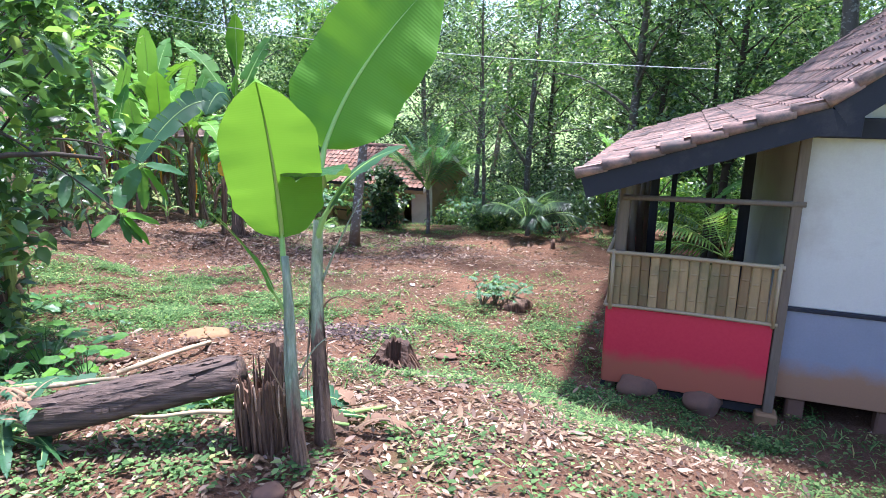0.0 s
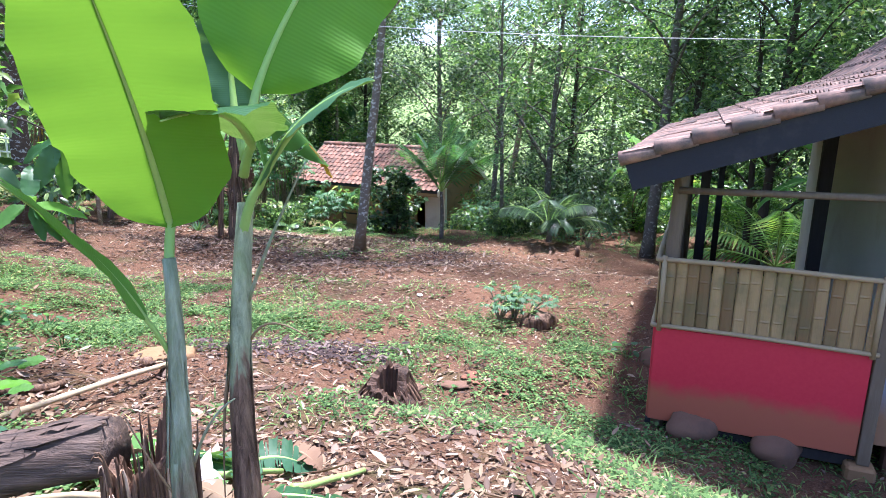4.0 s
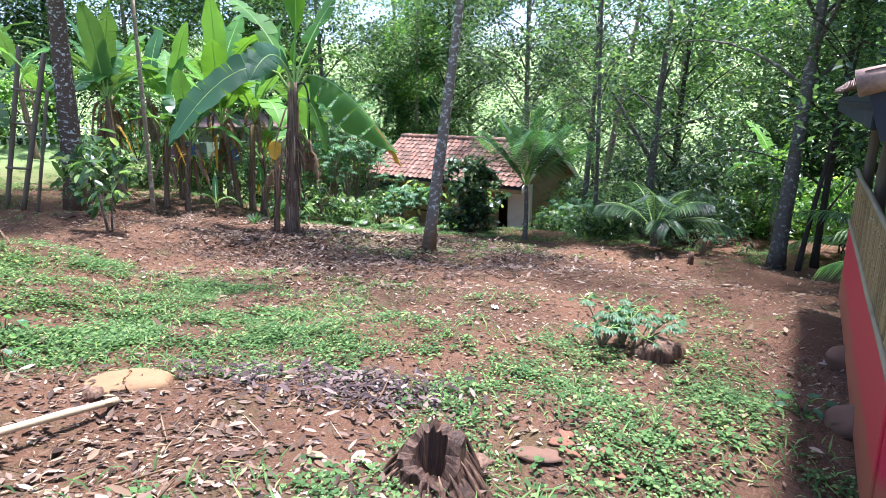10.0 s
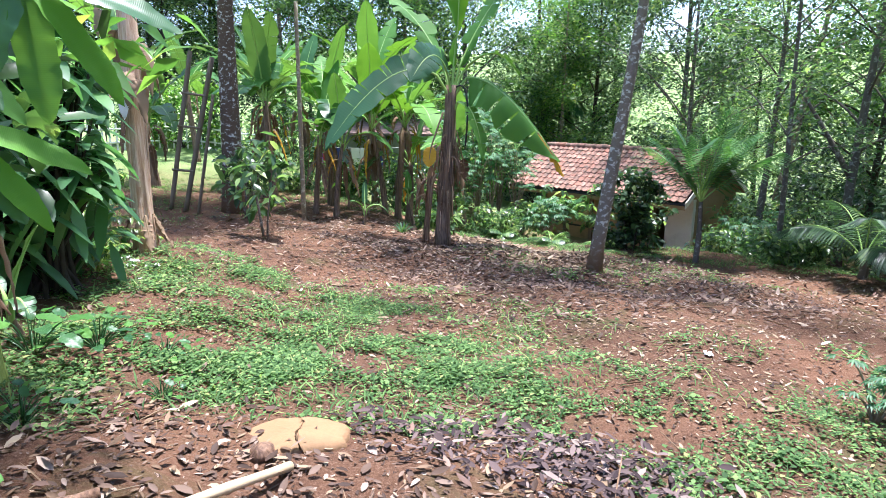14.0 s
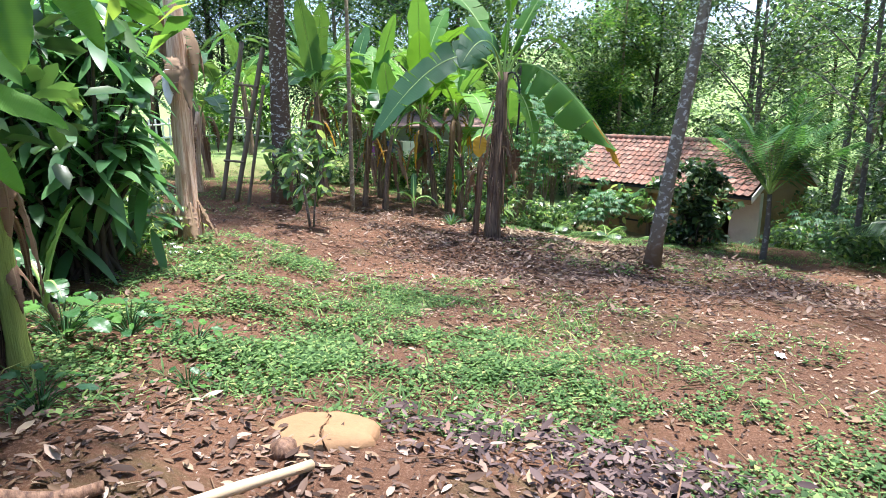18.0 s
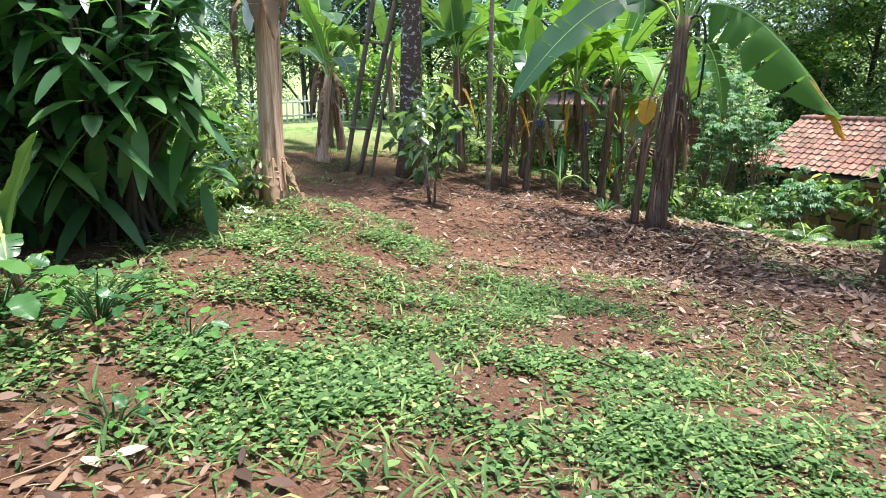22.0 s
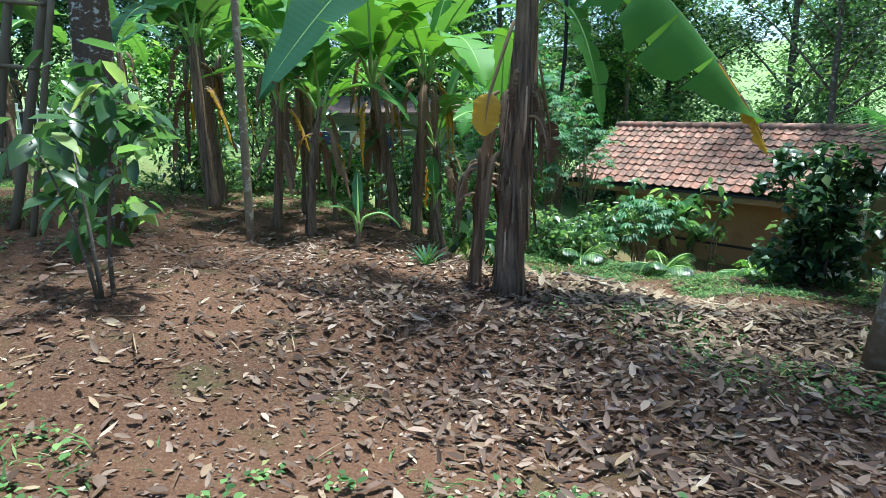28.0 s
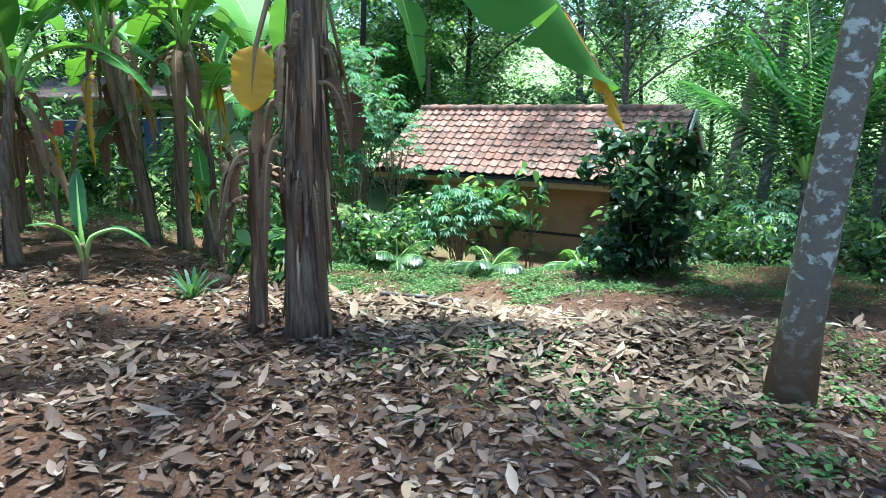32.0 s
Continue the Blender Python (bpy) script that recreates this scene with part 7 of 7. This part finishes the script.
x, y = scatter(60, [(-2.5, 5.4, 1.1, 0.8, 0.7), (-3.2, 5.9, 0.6, 0.5, 0.8), (-1.2, 6.2, 1.3, 0.6, 0.5), (-3.3, 6.2, 0.7, 0.6, 0.6), (-0.7, 6.6, 1.2, 0.5, 0.5), (-1.6, 4.6, 1.3, 0.6, 0.8), (0.4, 4.2, 1.5, 0.9, 0.35), (-2.6, 13.2, 2.2, 1.2, 0.3), (-0.4, 12.2, 1.8, 1.2, 0.3)], 1.3, -0.4, 35)
litter("broad_leaf_litter", x, y, 0.078, M["litter_pink"], "large pinkish-grey fallen leaves on the soil", 0.03, 0.4)
x, y = scatter(105, [(-1.3, 12.6, 2.6, 2.0, 0.8), (-2.9, 12.9, 1.8, 1.5, 0.9), (-4.5, 14.2, 2.0, 1.4, 0.7), (0.8, 14.0, 2.4, 1.6, 0.4), (-4.6, 12.4, 2.0, 1.6, 0.22), (-3.0, 11.0, 2.0, 1.4, 0.12), (-6.2, 13.2, 2.0, 1.6, 0.2)], 0.9, -0.45, 37)
odd = gr.uniform(0, 1, len(x)) < 0.6
litter("curled_leaf_litter", x[odd], y[odd], 0.088, M["litter"], "curled brown fallen leaves in a thick layer", 0.06, 0.4, 0.28)
litter("faded_leaf_litter", x[~odd], y[~odd], 0.088, M["litter_pink"], "faded greyish-pink fallen leaves in a thick layer", 0.06, 0.4, 0.25)
x, y = scatter(70, [(-0.5, 8.5, 3.6, 4.2, 0.7), (1.6, 10.5, 2.6, 3.0, 0.6), (-5.2, 11.6, 2.4, 2.4, 0.7), (-2.9, 5.6, 1.0, 0.8, 1.0), (0.8, 5.0, 2.2, 1.6, 0.8), (3.0, 13.0, 2.6, 2.0, 0.5), (-1.4, 9.2, 1.8, 1.6, 0.9)], 1.2, -0.35, 39)
litter("leaf_scraps", x, y, 0.055, M["litter_pale"], "small dry leaf scraps scattered over bare soil", 0.015, 0.4)
# fine twigs and straw
x, y = scatter(34, LIT + [(-0.5, 8.5, 3.6, 4.2, 0.3), (-2.6, 5.4, 1.2, 0.9, 1.0), (0.2, 4.0, 1.8, 1.2, 0.8)], 1.0, -0.4, 43)
m = len(x)
a = gr.uniform(0, 6.28, m)
ahead = np.stack([np.cos(a), np.sin(a), gr.normal(0, 0.06, m)], 1)
length = np.clip(gr.lognormal(-2.1, 0.6, m), 0.04, 0.5)
v, f = leaf_arrays(np.stack([x, y, sheet_z(x, y) + gr.uniform(0.006, 0.04, m)], 1), ahead, np.tile([0, 0, 1.0], (m, 1)), length, 0.004 + 0.012 * length, fold=0.5, curl=gr.normal(0, 0.06, (m, 1)))
tagged(new("twigs", fast_mesh("twigs", v, f, M["litter_pale"])), "thin dry twigs and straw strewn on the soil", "twigs", kind="stuff")
# weeds: small rosettes
WEED = [(-3.2, 8.4, 2.0, 1.5, 1.0), (-3.7, 7.2, 1.0, 0.9, 1.0), (-2.2, 7.7, 1.4, 0.9, 0.9), (-2.9, 9.9, 1.7, 1.0, 0.6), (-0.3, 8.6, 2.0, 1.2, 0.22), (0.6, 6.8, 1.3, 1.3, 0.6), (2.1, 5.1, 1.6, 0.9, 0.9), (1.4, 6.8, 0.9, 1.5, 0.5), (-0.5, 2.6, 1.0, 0.7, 0.5), (0.05, 5.3, 0.9, 0.5, 0.45), (-0.9, 5.0, 0.8, 0.5, 0.3), (-5.3, 9.6, 1.0, 0.8, 1.0), (-1.6, 13.4, 1.4, 0.7, 0.5), (-0.7, 14.2, 2.2, 0.8, 0.4), (-2.4, 17.6, 2.2, 1.2, 1.0), (0.8, 17.2, 3.0, 0.8, 1.0), (-4.6, 18.2, 2.0, 1.4, 0.9), (-7.0, 19.5, 3.0, 1.5, 0.5), (4.6, 16.6, 2.2, 0.8, 0.8), (-10, 13, 2.2, 2.8, 0.3), (-13, 17, 4, 3, 0.25), (2.0, 9.2, 0.8, 1.3, 0.3), (-7.2, 18.2, 3, 1.6, 0.7), (-1.9, 2.9, 1.0, 0.7, 0.5), (3.0, 4.2, 1.6, 0.8, 0.6), (1.9, 6.6, 0.4, 1.0, 0.4), (-5.6, 8.9, 0.7, 0.5, 1.0), (-3.6, 6.1, 0.5, 0.6, 0.9), (-3.1, 6.6, 0.6, 0.4, 0.7), (1.6, 3.2, 1.3, 0.9, 0.25), (-2.4, 4.2, 0.6, 0.5, 0.4)]
x, y = scatter(310, WEED, 1.7, 0.1, 13)
n = len(x)
each = 10
p = np.repeat(np.stack([x, y, sheet_z(x, y)], 1), each, 0)
m = len(p)
a = gr.uniform(0, 6.28, m)
el = gr.uniform(0.0, 0.65, m)
ahead = np.stack([np.cos(a) * np.cos(el), np.sin(a) * np.cos(el), np.sin(el)], 1)
p = p + ahead * gr.uniform(0, 0.04, m)[:, None] + np.stack([gr.normal(0, 0.03, m), gr.normal(0, 0.03, m), gr.uniform(0, 0.035, m)], 1)
length = np.repeat(gr.uniform(0.016, 0.038, n), each) * gr.uniform(0.7, 1.3, m)
v, f = leaf_arrays(p, ahead, np.tile([0, 0, 1.0], (m, 1)), length, length * 0.78, fold=0.1)
tagged(new("weeds", fast_mesh("weeds", v, f, M["weed"])), "low green creeping weeds in patches on the soil", "weeds", kind="stuff")
# broader weeds among them, a few leaves on short stalks
x, y = scatter(16, WEED, 1.4, 0.0, 17)
n, each = len(x), 6
p = np.repeat(np.stack([x, y, sheet_z(x, y)], 1), each, 0)
m = len(p)
a, el = gr.uniform(0, 6.28, m), gr.uniform(-0.1, 0.5, m)
ahead = np.stack([np.cos(a) * np.cos(el), np.sin(a) * np.cos(el), np.sin(el)], 1)
p = p + np.stack([gr.normal(0, 0.035, m), gr.normal(0, 0.035, m), gr.uniform(0.02, 0.08, m)], 1)
length = gr.uniform(0.03, 0.06, m)
v, f = leaf_arrays(p, ahead, np.tile([0, 0, 1.0], (m, 1)), length, length * 0.68, fold=0.12, oval=True)
tagged(new("broad_weeds", fast_mesh("broad_weeds", v, f, M["weed"])), "soft broad-leaved green weeds among the creepers", "weeds", kind="stuff")
# grass blades
x, y = scatter(420, WEED, 1.1, 0.0, 21)
m = len(x)
a = gr.uniform(0, 6.28, m)
el = gr.uniform(0.25, 1.2, m)
ahead = np.stack([np.cos(a) * np.cos(el), np.sin(a) * np.cos(el), np.sin(el)], 1)
length = gr.uniform(0.05, 0.15, m)
v, f = leaf_arrays(np.stack([x, y, sheet_z(x, y) - 0.005], 1), ahead, np.tile([0, 0, 1.0], (m, 1)), length, length * 0.07 + 0.005, curl=0.45)
tagged(new("grass", fast_mesh("grass", v, f, M["weed"])), "thin tufts of green grass", "grass", kind="stuff")

# ---- small things ----


def debris_leaf(x, y, dx, dy, width, mat, seed, label, lift=0.06, name="cut_leaf", tear=0.3):
    t_ = thing(name, x, y, sz(x, y), label, "leaf", "cut banana leaves")
    up = np.array([gr.normal(0, 0.3), gr.normal(0, 0.3), 1.0])
    ez = sz(x + dx, y + dy) - sz(x, y)
    blade(t_, (0, 0, 0.02), (dx * 0.5, dy * 0.5, lift + ez * 0.5), (dx, dy, 0.02 + ez), width, up, M[mat], M["midrib_dead" if mat in ("banana_dead", "litter_pale") else "midrib"], tear, 0.15, seed, rib=0.012, ragged=0.08)


for k, (x, y, dx, dy, w, mat) in enumerate((
    (-1.5, 3.35, 0.7, 0.15, 0.24, "banana_blue"), (-1.9, 3.5, 0.8, -0.1, 0.2, "banana_blue"), (-1.2, 3.4, 0.5, 0.35, 0.22, "banana_dark"),
    (-1.6, 3.75, 0.6, 0.2, 0.2, "banana"), (-0.85, 3.25, 0.35, -0.1, 0.13, "litter_pale"), (-0.95, 3.45, 0.3, 0.22, 0.16, "banana_blue"), (-2.1, 3.4, 0.1, -0.75, 0.07, "banana_blue"), (-2.0, 3.3, 0.3, -0.65, 0.07, "banana_blue"), (-2.3, 3.2, 0.05, -0.55, 0.06, "banana_blue"), (-2.2, 3.0, 0.55, -0.2, 0.06, "banana_blue"),
    (-2.3, 3.3, -0.5, -0.4, 0.1, "banana_blue"), (-2.2, 3.2, 0.35, -0.55, 0.09, "banana_blue"), (-2.25, 3.15, -0.1, -0.6, 0.1, "banana_dead"),
    (-2.2, 3.25, -0.6, -0.1, 0.1, "banana_blue"), (-2.15, 3.1, 0.5, -0.35, 0.05, "banana_dark"), 
    (-0.85, 3.55, 0.3, 0.3, 0.2, "banana_blue"), (-0.7, 3.75, 0.32, 0.1, 0.2, "banana_blue"), (-0.6, 3.95, 0.25, -0.1, 0.16, "banana_dead"), 
    (-0.55, 3.5, -0.35, 0.2, 0.2, "banana_blue"), (-0.62, 3.2, 0.3, -0.12, 0.16, "banana_dead"), (-0.3, 3.12, 0.35, 0.05, 0.13, "banana_dead"), (-0.5, 3.3, 0.45, 0.02, 0.15, "banana_dark"), (-1.35, 3.5, 0.4, 0.2, 0.12, "litter_pale"), (-1.7, 3.3, 0.5, 0.1, 0.15, "banana"), (-2.0, 3.45, 0.45, 0.3, 0.14, "banana_dark"), (-2.6, 3.9, 0.9, 0.1, 0.16, "banana_blue"))):
    debris_leaf(x, y, dx, dy, w, mat, 500 + k, {"litter_pale": "pale dry banana sheath on the ground", "banana_dead": "brown dead banana leaf on the ground"}.get(mat, "cut green banana leaf lying on the ground"), 0.1 + 0.05 * (k % 3))


def stick(name, a, b, r0, mat, label, category="stick", lift=0.02, bend=0.05, seed=0):
    a, b = np.array(a, float), np.array(b, float)
    rr = np.random.default_rng(seed)
    off = rr.normal(0, bend, 2)
    pts = []
    for t in np.linspace(0, 1, 9):
        p = a + (b - a) * t + off * 4 * t * (1 - t)
        pts.append((*p, sz(*p) + lift + r0))
    return tagged(new(name, tube_mesh(name, pts, np.linspace(r0, r0 * 0.7, 9), mat, 8, 0.08, seed)), label, category)


stick("root_branch", (-3.1, 5.28), (-2.52, 5.5), 0.036, M["stump_rot"], "thick bent brown root lying on the litter", "branch", 0.0, 0.05, 3)
stick("green_stalk", (-0.4, 3.45), (-0.15, 3.88), 0.02, M["midrib"], "cut green banana stalk on the soil", "stalk", 0.02, 0.01, 4)
stick("cut_stalk", (-0.95, 3.12), (-1.5, 3.15), 0.015, M["bamboo_pale"], "pale split stalk beneath the felled stem", "stalk", 0.05, 0.01, 5)
stick("green_stalk", (-0.8, 3.4), (-0.5, 3.68), 0.017, M["midrib"], "cut green banana stalk on the soil", "stalk", 0.03, 0.01, 14)
stick("green_stalk", (-0.75, 3.12), (-0.32, 3.1), 0.013, M["midrib"], "cut green banana stalk on the soil", "stalk", 0.05, 0.01, 15)
stick("dark_stick", (-0.42, 2.4), (-0.3, 2.15), 0.018, M["stem_log"], "short dark stick on the soil", "stick", 0.01, 0.01, 6)
stick("brown_stick", (-2.75, 2.98), (-1.75, 3.6), 0.02, M["bark_pale"], "pale stick across the cut leaves", "stick", 0.15, 0.01, 7)
stick("fallen_branch", (-3.3, 14.95), (-2.2, 14.55), 0.018, M["bark_pale"], "thin pale branch on the dry leaves", "branch", 0.03, 0.04, 8)
stick("fallen_branch", (-3.0, 15.2), (-1.9, 14.7), 0.014, M["bamboo_pale"], "thin pale branch on the dry leaves", "branch", 0.05, 0.05, 9)
stick("fallen_branch", (-3.45, 15.05), (-2.6, 15.2), 0.02, M["bark_grey"], "grey broken branch on the dry leaves", "branch", 0.05, 0.05, 10)
stick("fallen_branch", (-0.9, 12.3), (-0.2, 11.9), 0.012, M["bark_grey"], "thin twig among the fallen leaves", "branch", 0.02, 0.05, 11)
boulder("stump_block", 1.55, 8.35, 0.2, 0.7, M["stump_rot"], "old dark root stump beside the green plant", "stump", 41, 0.3, (1.2, 0.9))
boulder("earth_clod", 0.4, 6.18, 0.1, 0.3, M["stone"], "flat brown chip of broken stem on the soil", "clod", 42, 0.3, (1.5, 0.8), rough=0.7)
for k in range(9):
    boulder("earth_clod", 0.62 + 0.13 * (k % 3) + gr.normal(0, 0.05), 6.2 + 0.1 * (k // 3) + gr.normal(0, 0.04), gr.uniform(0.03, 0.065), 0.4, M["clod"], "reddish clod of earth and chips", "clod", 60 + k, 0.3, (1.5, 0.8), "earth clods", turn=gr.uniform(0, 180), rough=0.7)
boulder("husk", -2.2, 6.13, 0.065, 0.7, M["stump_rot"], "small brown coconut husk beside the stone", "husk", 44, 0.25)
boulder("husk", -4.85, 15.4, 0.13, 0.7, M["stump_rot"], "small brown husk on the litter", "husk", 45, 0.25)


def crumple(x, y, size, mat, label, category, seed):
    """A crumpled sheet lying on the soil."""
    rr = np.random.default_rng(seed)
    n = 7
    v, f = [], []
    for i in range(n):
        for j in range(n):
            v.append(((i / (n - 1) - 0.5) * size + rr.normal(0, size * 0.03), (j / (n - 1) - 0.5) * size * 0.7 + rr.normal(0, size * 0.03), abs(rr.normal(0, size * 0.12)) + 0.01))
    for i in range(n - 1):
        for j in range(n - 1):
            f.append((i * n + j, i * n + j + 1, (i + 1) * n + j + 1, (i + 1) * n + j))
    ob = new(category.replace(" ", "_"), mesh_data("sheet", v, f, mat))
    ob.matrix_basis = pose(x, y, sz(x, y), 0, 0, rr.uniform(0, 360))
    tagged(ob, label, category)


for k, (x, y, s_) in enumerate(((-4.0, 10.4, 0.15), (-5.14, 8.73, 0.13), (-5.38, 8.75, 0.1), (-5.0, 8.5, 0.08), (-5.3, 8.62, 0.12), (-5.58, 8.85, 0.09), (-5.2, 8.9, 0.07), (-4.95, 8.38, 0.06), (0.1, 9.3, 0.1), (-5.72, 8.92, 0.08), (-5.45, 8.6, 0.07), (-0.78, 3.35, 0.3))):
    crumple(x, y, s_, M["paper" if k % 3 else "litter_pale"], "crumpled white paper scrap on the soil", "paper scrap", 600 + k)

# washing on a line before a pale shed beyond the bananas
shed = thing("shed", -9.6, 25.0, sz(-9.6, 25.0), "pale low shed with a rusty tiled roof behind bananas", "shed")
part("wall", box_mesh("wall", (6.0, 0.12, 1.8), M["plastic_grey"], 0.01), shed, m=pose(0, 0, 0.75))
part("roof", box_mesh("roof", (6.6, 2.2, 0.08), M["tile_old"], 0.01), shed, m=pose(0, -0.3, 1.75, 12, 0, 0))
for x in (-2.9, 0.0, 2.9):
    part("post", tube_mesh("post", [(x, -0.9, -0.2), (x, -0.9, 1.5)], 0.06, M["wood_post"], 8), shed)
tagged(new("washing_line", tube_mesh("washing_line", [(-12.0 + 0.5 * k, 22.6, 0.62 - 0.02 * k * (9 - k) * 0.2) for k in range(10)], 0.006, M["cable"], 5)), "thin washing line between the plants", "cable")


def hung_cloth(x, w, h, mat, label, seed):
    rr = np.random.default_rng(seed)
    k = (x + 12.0) / 0.5
    z = 0.62 - 0.02 * k * (9 - k) * 0.2
    v, f = [], []
    for i in range(9):
        for j in range(7):
            u, t = i / 8, j / 6
            v.append(((u - 0.5) * w * (1 - 0.12 * t), 0.03 * math.sin(9 * u + seed) * (0.3 + t), -t * h * (1 + 0.05 * math.sin(7 * u))))
    for i in range(8):
        for j in range(6):
            f.append((i * 7 + j, i * 7 + j + 1, (i + 1) * 7 + j + 1, (i + 1) * 7 + j))
    ob = new("hanging_cloth", mesh_data("hanging_cloth", v, f, mat, True))
    ob.matrix_basis = pose(x, 22.6, z)
    tagged(ob, label, "cloth", "washing")


for k, (x, w, h, m_, lab) in enumerate(((-10.45, 0.3, 0.6, "cloth_red", "dark red cloth hung on the line"), (-10.1, 0.35, 0.75, "cloth_blue", "dark blue cloth hung on the line"), (-10.7, 0.28, 0.9, "cloth_purple", "purple cloth hung on the line"), (-9.3, 0.5, 0.7, "paper", "white cloth hung on the line"), (-8.6, 0.35, 0.6, "cloth_blue", "dark blue cloth hung on the line"))):
    hung_cloth(x, w, h, M[m_], lab, 700 + k)
